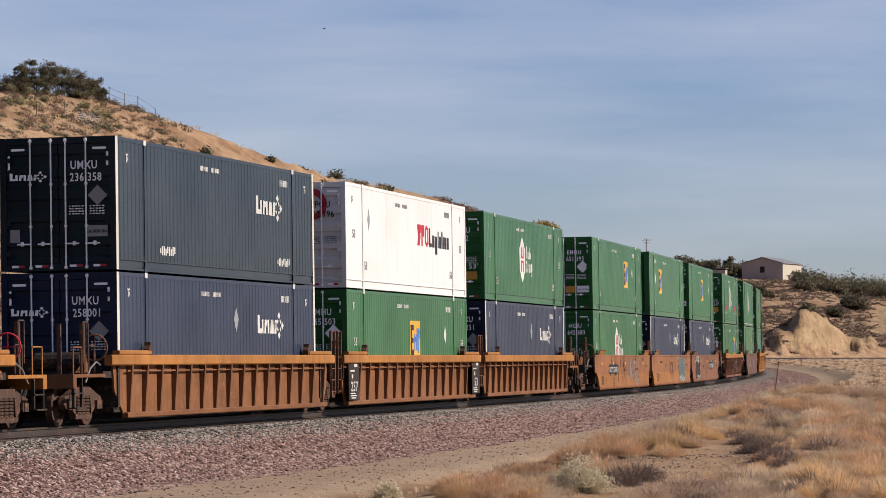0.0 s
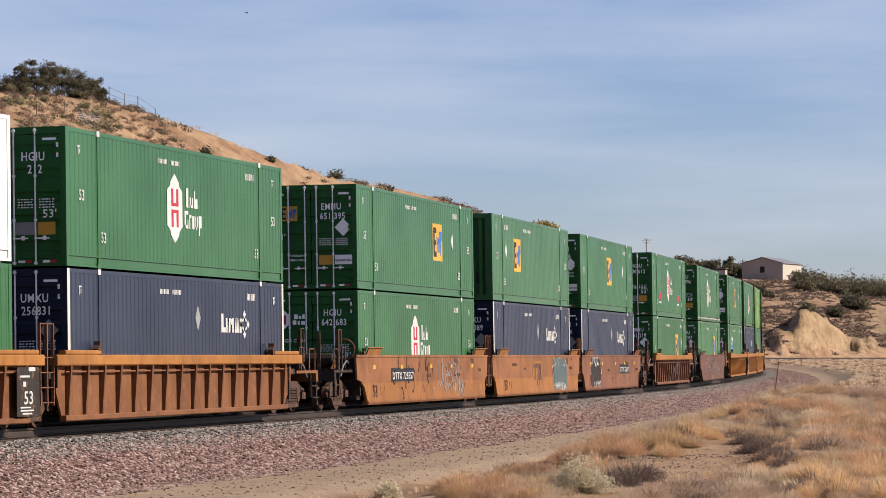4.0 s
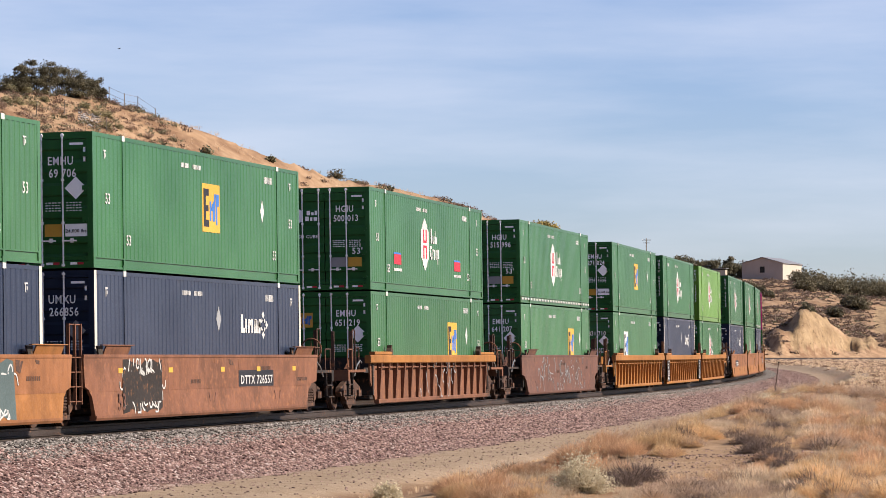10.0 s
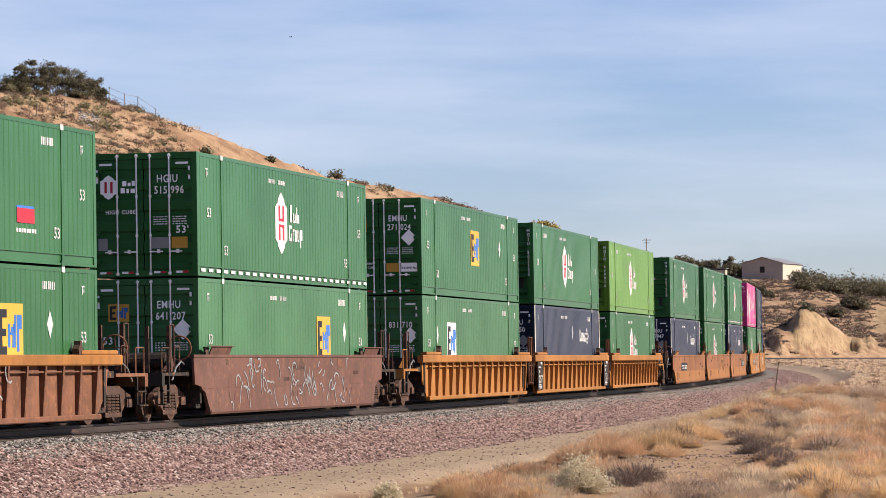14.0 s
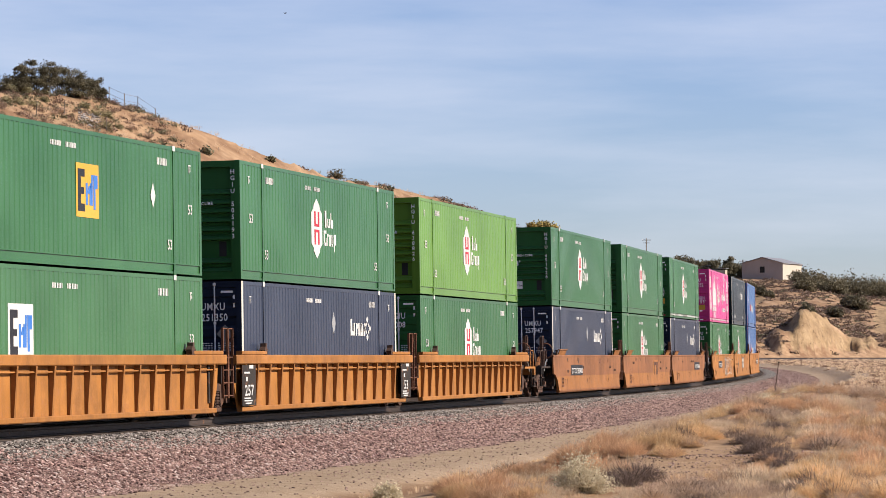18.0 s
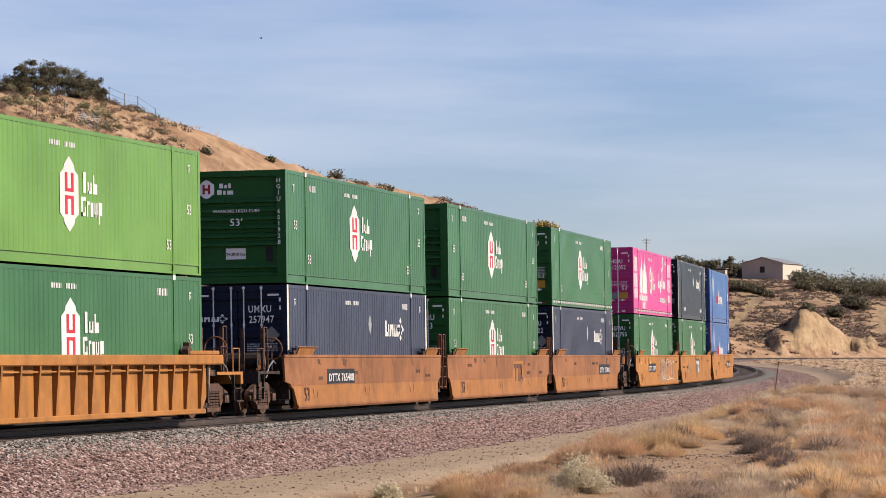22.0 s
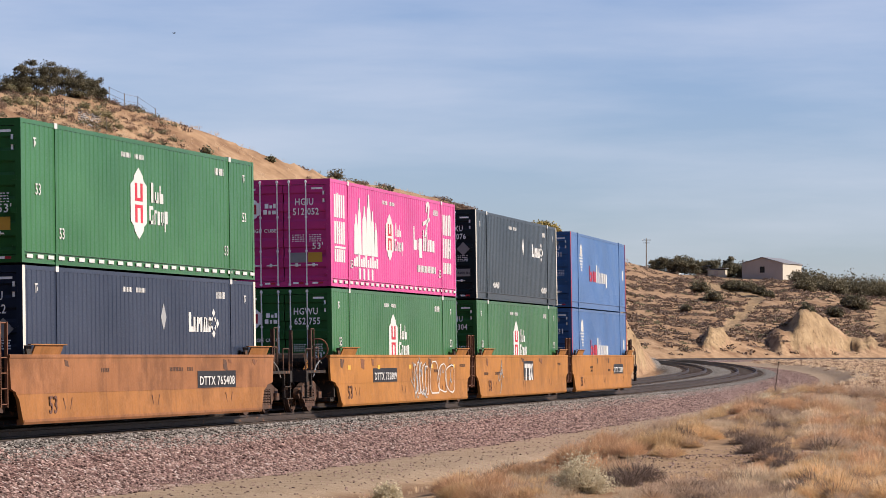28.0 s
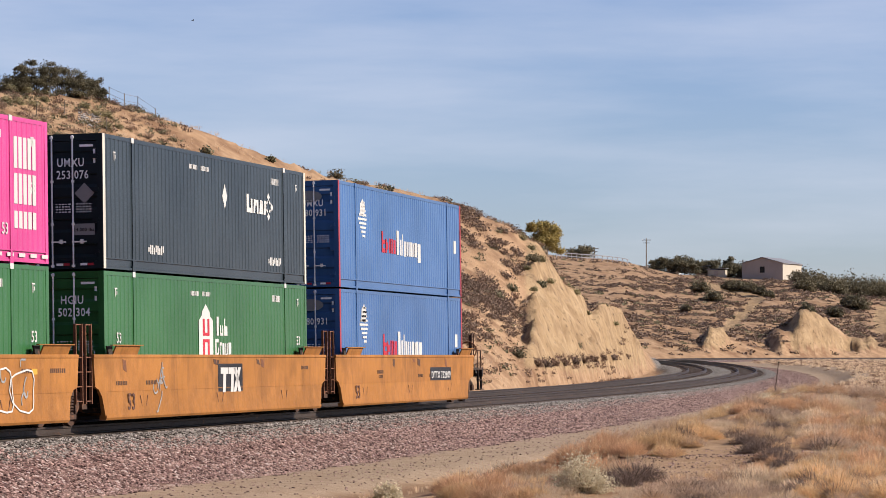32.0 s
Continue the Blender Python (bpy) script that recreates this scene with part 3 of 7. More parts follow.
def flat(polys, t=0.004):
    g = Geo()
    for p in polys:
        k = len(p)
        g.add([(a, b, 0) for a, b in p] + [(a, b, -t) for a, b in p],
              [tuple(range(k)), tuple(range(2 * k - 1, k - 1, -1))] + [(i, i + k, (i + 1) % k + k, (i + 1) % k) for i in range(k)])
    return g


def bar(x0, x1, y0, y1, slant=0.0):
    return [(x0, y0), (x1, y0), (x1 + slant, y1), (x0 + slant, y1)]


def mark(name, polys, mat, parent, at, label="", key=None):
    ob = part(name, lambda: flat(polys), mat, parent, label, at, key)
    return tagged(ob, kind="stuff") if len(polys) > 3 else ob


def text(words, mat, parent, at, size, name="lettering", label="", wide=1.0):
    """Built-in font, turned into a mesh once per wording."""
    key = ("text", words, mat.name)
    if key not in MADE:
        cu = bpy.data.curves.new("lettering", "FONT")
        cu.body, cu.size, cu.align_x, cu.extrude, cu.resolution_u = words, 1.0, "CENTER", 0.003, 2
        cu.space_character, cu.offset = 1.1, 0.012
        ob = new("lettering", cu)
        bpy.context.view_layer.update()
        me = bpy.data.meshes.new_from_object(ob.evaluated_get(bpy.context.evaluated_depsgraph_get()))
        bpy.data.objects.remove(ob)
        me.materials.clear()
        me.materials.append(mat)
        MADE[key] = me
    o = new(name, MADE[key])
    o.parent = parent
    o.matrix_basis = at @ Matrix.Diagonal((size * wide, size, 1, 1))
    tagged(o, label, kind="stuff")
    return o


HEX = [(0, 0.78), (0.30, 0.60), (0.34, 0.50), (0.56, 0.40), (0.56, -0.40), (0.34, -0.50), (0.30, -0.60), (0, -0.78), (-0.30, -0.60), (-0.34, -0.50), (-0.56, -0.40), (-0.56, 0.40), (-0.34, 0.50), (-0.30, 0.60)]


def hex_logo(c, at, k=1.0, word=DECAL_W, tag="a"):
    """White stepped hexagon with red bars, and two rows of white blocks beside it."""
    m = at @ Matrix.Diagonal((k, k, 1, 1))
    mark("emblem", [HEX], DECAL_W, c, m, "white hexagonal emblem", ("hex", tag))
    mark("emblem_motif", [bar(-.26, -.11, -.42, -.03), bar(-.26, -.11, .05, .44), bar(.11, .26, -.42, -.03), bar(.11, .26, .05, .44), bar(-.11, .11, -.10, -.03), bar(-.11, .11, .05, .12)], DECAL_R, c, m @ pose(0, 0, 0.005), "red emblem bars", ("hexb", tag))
    mark("emblem_wordmark", [bar(.86, 1.02, .06, .50), bar(1.10, 1.30, .06, .12), bar(1.12, 1.2, .06, .30), bar(1.30, 1.38, .06, .30), bar(1.46, 1.54, .06, .46), bar(1.54, 1.72, .06, .28),
                          bar(.72, 1.0, -.42, -.34), bar(.72, .82, -.42, -.02), bar(.82, 1.0, -.10, -.02), bar(.94, 1.0, -.34, -.22), bar(1.08, 1.14, -.42, -.10), bar(1.14, 1.24, -.17, -.10), bar(1.30, 1.46, -.42, -.12), bar(1.54, 1.6, -.42, -.12), bar(1.54, 1.72, -.42, -.36), bar(1.66, 1.72, -.42, -.12), bar(1.8, 1.88, -.56, -.10), bar(1.88, 2.02, -.38, -.10)], word, c, m, "white word blocks", ("hexw", tag))


def panel_logo(c, at, ground_mat=DECAL_Y, k=1.0):
    """Upright panel with dark and blue bars."""
    m = at @ Matrix.Diagonal((k, k, 1, 1))
    mark("emblem_panel", [bar(-.70, .70, -.56, .56)], ground_mat, c, m, "amber emblem panel" if ground_mat is DECAL_Y else "white emblem panel", ("plog",))
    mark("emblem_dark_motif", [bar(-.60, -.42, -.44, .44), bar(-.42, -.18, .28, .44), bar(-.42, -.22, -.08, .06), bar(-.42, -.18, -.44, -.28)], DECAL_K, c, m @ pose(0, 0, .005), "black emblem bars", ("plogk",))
    mark("emblem_blue_motif", [bar(-.12, 0, -.30, .16), bar(0, .12, -.06, .10, .06), bar(.10, .20, -.30, .16, .04), bar(.20, .30, -.30, .34, .03), bar(.36, .48, -.38, .34), bar(.48, .62, .06, .34)], DECAL_B, c, m @ pose(0, 0, .005), "blue emblem bars", ("plogb",))


def diamond_logo(c, at, k=1.0, mat=DECAL_W):
    """White slanted blocks and a four-leaved diamond."""
    m = at @ Matrix.Diagonal((k, k * .85, 1, 1))
    ring = []
    for a in range(4):
        ca, sa = math.cos(a * math.pi / 2), math.sin(a * math.pi / 2)
        for p in ([(0, .18), (.12, .28), (0, .40), (-.12, .28)], [(.05, .13), (.10, .19), (.19, .10), (.13, .05)]):
            ring.append([(1.06 + 1.05 * (x * ca - y * sa), x * sa + y * ca) for x, y in p])
    blocks = [bar(-.86, -.68, -.24, .28), bar(-.68, -.46, -.24, -.10), bar(-.50, -.36, -.24, .16), bar(-.28, -.14, -.24, .16, .05), bar(-.14, -.02, -.02, .14, .04), bar(.02, .16, -.24, .16), bar(.24, .40, -.24, .16, .08), bar(.40, .58, -.24, .14, -.04), bar(.62, .80, -.24, .16, .06)]
    mark("emblem", ring + blocks, mat, c, m, "white block emblem", ("dia", mat.name))


TICKS = [bar(0, .05, 0, .16), bar(.09, .16, 0, .16), bar(.20, .25, 0, .16), bar(.32, .39, 0, .16), bar(.43, .48, 0, .16), bar(.52, .60, 0, .16), bar(.64, .68, 0, .16)]


def small_marks(c, doors, dark=False, low=False, plain=False):
    """The little repeated markings of the long side."""
    w = DECAL_G if dark else DECAL_W
    for x, z in ((7.25, 2.44), (-7.25, 2.44)):
        mark("height_tick", [bar(-.10, .08, .06, .09), bar(-.06, -.02, -.10, .06), bar(.02, .06, -.06, .02)], w, c, on_side(x, z), "", ("tick", w.name))
    zf = 1.46 if low else 1.5
    for x, z in () if plain else ((7.1, zf), (-7.25, zf), (5.72, .66), (-5.75, .66)):
        text("53", w, c, on_side(x, z - .1), .32, "length_figure")
    mark("notice_bar", [[(a * .9 - 1.0, b * .66) for a, b in q] for q in TICKS] + [[(a * .9 - .1, b * .66) for a, b in q] for q in TICKS], w, c, on_side(.9, 2.46), "", ("notice", w.name))
    mark("code_bar", TICKS, w, c, on_side(5.7 if not doors else -4.9, 2.42), "", ("code", w.name))


def tape(c, z=0.165):
    mark("reflective_tape", [bar(-7.8 + i * .62, -7.8 + i * .62 + .34, -.035, .04) for i in range(26)], DECAL_W, c, on_side(0, z, 1.2975), "white reflective dashes", ("tape",))


# ---- containers ----
def corrugated():
    g = Geo()
    x0, x1, n = -7.93, 7.93, 58
    st, w = [], (x1 - x0) / n
    for i in range(n):
        a = x0 + i * w
        st += [(a, 0), (a + w * .38, 0), (a + w * .5, -1), (a + w * .88, -1)]
    st.append((x1, 0))
    p, f = [], []
    for x, d in st:
        y = 1.286 + d * 0.010
        p += [(x, y, 0.26), (x, y, 2.80)]
    for i in range(len(st) - 1):
        f.append((2 * i, 2 * i + 2, 2 * i + 3, 2 * i + 1))
    k = len(p)
    p += [(x0, 1.235, .26), (x0, 1.235, 2.8), (x1, 1.235, .26), (x1, 1.235, 2.8)]
    f.append((k, k + 1, k + 3, k + 2))
    return g.add(p, f)


def smooth_side():
    return Geo().box(-7.93, 7.93, 1.235, 1.281, .26, 2.80)


def mirrored(f):
    def make():
        g = f()
        g.v = [(x, -y, z) for x, y, z in g.v]
        return g
    return make


def rib_end():
    """Recessed front panel with level ridges."""
    return Geo().box(7.925, 7.945, -1.06, 1.06, .2, 2.72)


def upright_rib():
    """One deep standing corrugation of an end wall."""
    ring = lambda w: [(7.93, -w), (7.93, w), (8.045, w - .055), (8.045, -w + .055)]
    g = Geo()
    p = [(x, y, z) for z in (.2, 2.72) for x, y in ring(.10)]
    return g.add(p, [(3, 2, 1, 0), (4, 5, 6, 7)] + [(i, (i + 1) % 4, (i + 1) % 4 + 4, i + 4) for i in range(4)])


def ridge_geo():
    return Geo().slab([(7.93, -.05), (7.93, .10), (7.974, .075), (8.040, .004), (8.050, -.006), (8.050, -.028), (8.036, -.036)], -1.06, 1.06)


def door_geo():
    """One leaf with five level troughs."""
    prof, z = [(8.046, .19)], .19
    for zc in (.42, .95, 1.42, 1.90, 2.38):
        prof += [(8.046, zc - .15), (7.996, zc - .085), (7.996, zc + .10), (8.046, zc + .14)]
    prof += [(8.046, 2.72), (7.975, 2.72), (7.975, .19)]
    return Geo().slab(prof, .012, 1.165)


def container(colour, words, ends="doors", posts=None, smooth=False, ident=None, lock=ROD, number_mat=None, upright=False):
    c = thing("container", words, "container", "stacked freight containers")
    num = number_mat or DECAL_W_SHADE
    side = smooth_side if smooth else corrugated
    sp = part("side_panel", side, colour, c, "", None, ("side", smooth))
    for i in (4, 9) if smooth else ():
        part("panel_seam", lambda: Geo().box(-.012, .012, 1.27, 1.2835, .30, 2.78), colour, sp, "", pose(-7.93 + i * 1.22, 0, 0), ("seamp",))
    part("side_panel", mirrored(side), colour, c, "", None, ("sidem", smooth))
    for sg in (-1, 1):
        part("top_rail", lambda: Geo().box(-7.93, 7.93, 1.225 * sg, 1.292 * sg, 2.79, 2.875), colour, c, "", None, ("trail", sg))
        part("bottom_rail", lambda: Geo().slab_x([(1.19 * sg, .03), (1.292 * sg, .03), (1.292 * sg, .075), (1.268 * sg, .085), (1.268 * sg, .236), (1.300 * sg, .244), (1.300 * sg, .268), (1.19 * sg, .27)], -7.93, 7.93), colour, c, "", None, ("brail", sg))
        for ex in (-1, 1):
            part("corner_post", lambda: Geo().box(7.92 * ex, 8.077 * ex, 1.165 * sg, 1.295 * sg, .03, 2.876), colour, c, "", None, ("post", sg, ex))
            if posts:
                part("corner_strip", lambda: Geo().box(7.925 * ex, 8.079 * ex, 1.2955 * sg, 1.3005 * sg, .03, 2.876), posts, c, "cream painted corner strip" if posts is CREAM else "red painted corner strip", None, ("strip", sg, ex))
            part("stacking_post", lambda: Geo().box(6.06 * ex - .05, 6.06 * ex + .05, 1.22 * sg, 1.303 * sg, .02, 2.87), colour, c, "", None, ("spost", sg, ex))
            if sg > 0:
                part("corner_casting", lambda: Geo().box(6.06 * ex - .09, 6.06 * ex + .09, 1.12, 1.306, 2.78, 2.892), DECAL_W if colour in (GREEN, GREEN_2, PINK, SLATE, NAVY) else colour, c, "pale corner casting", None, ("castt", ex))
            part("corner_casting", lambda: Geo().box(6.06 * ex - .09, 6.06 * ex + .09, 1.12 * sg, 1.306 * sg, 0, .118), TRUCK if sg < 0 else colour, c, "", None, ("castb", sg, ex))
    part("roof", lambda: Geo().box(-8.0, 8.0, -1.24, 1.24, 2.845, 2.868), colour, c, "", None, ("roof",))
    part("floor_frame", lambda: Geo().box(-8.0, 8.0, -1.2, 1.2, .09, .16), DARK_FRAME, c, "", None, ("floor",))
    # the two ends
    e = 1 if ends == "doors" else -1
    turn = Matrix.Diagonal((e, 1, 1, 1))

    def flipped(f, key):
        def make():
            g = f()
            if e < 0:
                g.v = [(-x, y, z) for x, y, z in g.v]
            return g
        return make, (key, e)
    for nm, f, key in (("door_header", lambda: Geo().box(7.96, 8.068, -1.165, 1.165, 2.73, 2.876), "dh"), ("door_sill", lambda: Geo().box(7.96, 8.068, -1.165, 1.165, .03, .18), "dsill")):
        mk, kk = flipped(f, key)
        part(nm, mk, colour, c, "", None, kk)
    for sg in (-1, 1):
        mk, kk = flipped(door_geo if sg > 0 else mirrored(door_geo), ("leaf", sg))
        d = part("door", mk, colour, c, "", None, kk)
        for y in (.17, .63) if sg > 0 else (-.155, -.62):
            mk, kk = flipped(lambda: Geo().tube((8.075, y, .06), (8.075, y, 2.85), .018, 8).box(8.05, 8.092, y - .035, y + .035, .07, .12).box(8.05, 8.092, y - .035, y + .035, 2.78, 2.83).box(8.05, 8.085, y - .03, y + .03, .95, 1.0).box(8.05, 8.085, y - .03, y + .03, 1.85, 1.9), ("rod", y))
            part("lock_rod", mk, lock, d, "bright vertical lock rod", None, kk)
            mk, kk = flipped(lambda: Geo().box(8.075, 8.095, y - (.30 if y in (-.155, -.62) else .02), y + (.02 if y in (-.155, -.62) else .30), .585, .615).box(8.04, 8.09, y - .22 if y < 0 else y + .16, y - .16 if y < 0 else y + .22, .56, .65), ("hnd", y))
            part("lock_handle", mk, lock, d, "", None, kk)
        for z in (.4, 1.05, 1.7, 2.4):
            mk, kk = flipped(lambda: Geo().box(8.04, 8.085, 1.06 * sg, 1.2 * sg, z - .05, z + .05), ("hinge", z, sg))
            part("hinge", mk, colour, d, "", None, kk)

    def other(f):
        def make():
            g = f()
            g.v = [(-x * e, y, z) for x, y, z in g.v]
            return g
        return make
    ep = part("end_panel", other(rib_end), colour, c, "ridged end panel", None, ("rend", e))
    if upright:
        for i in range(7):
            part("ridge", other(upright_rib), colour, ep, "", pose(0, -.90 + .30 * i, 0), ("ridgeu", e))
    for z in () if upright else (.24, .45, 1.01, 1.22, 1.44, 1.66, 1.87, 2.10):
        part("ridge", other(ridge_geo), colour, ep, "", pose(0, 0, z), ("ridge", e))
    for sg in (-1, 1):
        part("end_post", other(lambda: Geo().box(7.96, 8.07, 1.06 * sg, 1.17 * sg, .03, 2.87)), colour, c, "", None, ("epost", e, sg))
    part("end_header", other(lambda: Geo().box(7.96, 8.07, -1.06, 1.06, 2.72, 2.87)), colour, c, "", None, ("ehead", e))
    part("end_sill", other(lambda: Geo().box(7.96, 8.07, -1.06, 1.06, .03, .2)), colour, c, "", None, ("esill", e))
    if ends == "doors":
        X = 8.051
        if ident:
            a, b = ident
            if a:
                text(a, num, c, on_end(.58, 2.19, X), .25, "owner_code", "", .8)
            text(b, num, c, on_end(.62, 1.93, X), .25, "serial_number", "", .8)
        for y0, z0, w, h in ((-1.05, 2.60, .3, .05), (.78, 2.60, .3, .05), (-1.13, 2.2, .05, .3), (1.08, 2.25, .05, .3)):
            mark("reflector", [bar(0, w, 0, h)], DECAL_W_SHADE, c, on_end(y0, z0, 8.052), "", ("refl", w))
        for y0 in (-1.05, -.52, .25, .78):
            mark("reflector", [bar(0, .15, 0, .05)], DECAL_W_SHADE, c, on_end(y0, .10, 8.072), "", ("reflw",))
            mark("red_reflector", [bar(0, .13, 0, .05)], DECAL_R, c, on_end(y0 + .16, .10, 8.072), "", ("reflr",))
        mark("small_print", [bar(a + i * .07, a + i * .07 + (.05 if (i + j) % 3 else .03), j * .055, j * .055 + .022) for a in (0, .46) for j in range(4) for i in range(5)], num, c, on_end(.24, 1.22, X - .004), "rows of small print", ("nlines",))
        mark("data_plate", [bar(-.11, .11, -.14, .14)], DECAL_G, c, on_end(-.98, .78, X), "", ("dplate",))
    else:
        if ident:
            text("\n".join((ident[0] + " " + ident[1]).replace("  ", " ")), num, c, on_end(1.115, 2.55, 8.078), .155, "serial_column")
            text("\n".join((ident[0] + " " + ident[1]).replace("  ", " ")), num, c, on_end(-1.115, 2.55, 8.078), .155, "serial_column")
        mark("weight_plate", [bar(-.26, .26, -.14, .14)], DECAL_W_SHADE, c, on_end(-.05, .78, 7.95), "white weight plate", ("wplate",))
        text("24,000 lbs", DECAL_K, c, on_end(-.05, .73, 7.956), .11, "weight_number")
        text("WARNING HIGH CUBE", num, c, on_end(0, 1.815, 8.056), .11, "warning_line")
        text("53'", num, c, on_end(0, 1.48, 8.056), .26, "length_figure")
        mark("vent", [bar(-.09, .09, -.18, .18)], DECAL_K, c, on_end(.82, .76, 7.95), "", ("vent",))
    return c


def door_extras(c, kind, dark=False):
    """What sets the door ends apart."""
    X = 8.053
    w = DECAL_K if dark else DECAL_W_SHADE
    if kind in ("hub", "pink"):
        mark("door_emblem", [[(a * .36, b * .36) for a, b in HEX]], DECAL_W_SHADE, c, on_end(-.83, 2.10, X), "small hexagonal emblem", ("dhex",))
        mark("door_emblem_motif", [bar(-.10, -.04, -.13, .13), bar(.04, .10, -.13, .13)], DECAL_R, c, on_end(-.83, 2.10, X + .003), "", ("dhexb",))
        mark("door_wordmark", [bar(0, .1, .02, .14), bar(.13, .2, .02, .1), bar(.23, .3, .02, .14), bar(-.04, .06, -.14, -.02), bar(.1, .16, -.14, -.04), bar(.2, .3, -.14, -.04)], w, c, on_end(-.5, 2.10, X), "", ("dwb",))
        text("WARNING", w, c, on_end(-.55, 1.66, X - .03), .13, "warning_line")
        text("HIGH CUBE", w, c, on_end(-.55, 1.48, X), .13, "warning_line")
        text("53'", w, c, on_end(.93, 1.02, X), .24, "length_figure")
        mark("amber_placard", [bar(-.19, .19, -.13, .13)], DECAL_Y, c, on_end(.86, .80, X), "amber placard", ("amb",))
        mark("white_placard", [bar(-.22, .22, -.13, .13)], DECAL_G, c, on_end(.40, .80, X), "", ("wpl",))
    elif kind == "panel":
        panel_logo(c, on_end(-.62, 2.10, X), DECAL_Y, .36)
        text("53'", w, c, on_end(-.86, 1.38, X), .24, "length_figure")
        text("WARNING", w, c, on_end(-.36, .92, X), .085, "warning_line")
        text("HIGH CUBE", w, c, on_end(-.36, .80, X), .085, "warning_line")
        mark("placard", [[(0, -.24), (.24, 0), (0, .24), (-.24, 0)]], DECAL_W_SHADE, c, on_end(.91, 1.70, X), "pale diamond placard", ("dpl",))
        mark("amber_placard", [bar(-.19, .19, -.13, .13)], DECAL_Y, c, on_end(.41, .82, X), "amber placard", ("amb",))
        mark("white_placard", [bar(-.24, .24, -.13, .13)], DECAL_W_SHADE, c, on_end(.91, .82, X), "white weight placard", ("wpl2",))
        text("24,000 lbs", DECAL_K, c, on_end(.91, .77, X + .005), .1, "weight_number")
    elif kind == "umax":
        diamond_logo(c, on_end(-.78, 2.04, X), .36, DECAL_W_SHADE)
        mark("placard", [[(0, -.22), (.22, 0), (0, .22), (-.22, 0)]], DECAL_G if not dark else TRUCK, c, on_end(.88, 1.62, X), "worn diamond placard", ("dpl2",))
        mark("weight_placard", [bar(-.24, .24, -.12, .12)], DECAL_G, c, on_end(.86, .86, X), "", ("wpl3",))
        text("24,000 lbs", DECAL_K, c, on_end(.86, .82, X + .005), .1, "weight_number")


def artwork_pink(c):
    """Pale shapes and word blocks on the magenta side."""
    tall = []
    for i, (x, w, h) in enumerate(((-1.5, .5, 1.1), (-1.05, .42, 1.55), (-.55, .6, 1.35), (0.0, .55, 1.7), (.5, .45, 1.25), (.95, .36, .95))):
        tall += [[(x, 0), (x + w, 0), (x + w * .9, h * .72), (x + w * .7, h * .8), (x + w * .62, h), (x + w * .38, h), (x + w * .3, h * .8), (x + w * .1, h * .72)]]
    mark("artwork", tall, DECAL_W, c, on_side(3.9, .95), "tall pale plain shapes")
    mark("wordmark", [bar(-1.5 + i * .27, -1.5 + i * .27 + .2, .0, .22 + .05 * (i % 3)) for i in range(11)] + [bar(-.9 + i * .5, -.7 + i * .5, -.34, -.04) for i in range(4)], DECAL_W, c, on_side(3.95, .62, 1.2895), "white word blocks")
    hex_logo(c, on_side(1.05, 1.55), .86, DECAL_W, "p")
    mark("script_wordmark", [bar(0, .14, 0, .7), bar(.14, .42, 0, .3), bar(.55, .65, 0, .32), bar(.75, 1.15, -.22, .36), bar(1.3, 1.42, 0, .62), bar(1.5, 1.66, .0, .4), bar(1.8, 1.9, 0, .9), bar(2.0, 2.1, 0, .36), bar(2.2, 2.5, 0, .36), bar(2.6, 2.9, 0, .34)], DECAL_W, c, on_side(-2.1, 1.30), "white script blocks")
    mark("ribbon", [[(1.1, .0), (1.3, .0), (1.75, .55), (1.9, .95), (1.7, 1.15), (1.4, 1.0), (1.35, .75), (1.5, .75), (1.55, .9), (1.68, .95), (1.6, .6)], [(.9, .32), (1.9, .5), (1.9, .6), (.9, .44)]], DECAL_W, c, on_side(-2.5, 1.72), "white ribbon shape")
    mark("wordmark", [bar(i * .2, i * .2 + .14, 0, .2) for i in range(13)], DECAL_W, c, on_side(-2.6, .66), "")
    for x in (7.55, -6.35):
        mark("upright_wordmark", [bar(-.1 + i * .25, .08 + i * .25, b, b + h) for i in range(5) for b, h in ((1.12, .62), (.42, .6), (-.06, .34))] + ([bar(-.1, 1.15, .30, .36)] if x > 0 else []), DECAL_W, c, on_side(x, .75), "white word columns")


def artwork_blue(c):
    mark("striped_oval", [bar(-.5 + .12 * abs(i - 4), .5 - .05 * abs(i - 4), -.5 + i * .115, -.5 + i * .115 + .06) for i in range(9)] + [[(-.3, .1), (.2, .05), (.35, .35), (.05, .55), (-.25, .4)]], DECAL_W, c, on_side(5.25, 1.95), "white striped oval", ("oval",))
    mark("red_wordmark", [bar(0, .16, 0, .6), bar(.16, .42, 0, .12), bar(.16, .42, .25, .36), bar(.5, .62, 0, .4), bar(.62, .8, .1, .3), bar(.9, 1.02, 0, .42), bar(1.1, 1.22, 0, .42), bar(1.3, 1.42, 0, .42), bar(1.5, 1.75, 0, .4)], DECAL_R, c, on_side(2.9, 1.10), "red word blocks", ("redb",))
    mark("white_wordmark", [bar(0, .3, 0, .7), bar(.42, .62, 0, .45), bar(.72, .84, 0, .62), bar(.95, 1.2, -.02, .42), bar(1.3, 1.45, 0, .42), bar(1.56, 1.7, 0, .42), bar(1.8, 2.1, 0, .42), bar(2.2, 2.32, 0, .4), bar(2.4, 2.7, 0, .42), bar(2.8, 3.2, -.15, .4)], DECAL_W, c, on_side(1.0, 1.08), "white word blocks", ("whb",))
    mark("side_plate", [bar(-.18, .18, -.2, .2)], DECAL_W, c, on_side(-7.2, 1.55), "", ("spl",))


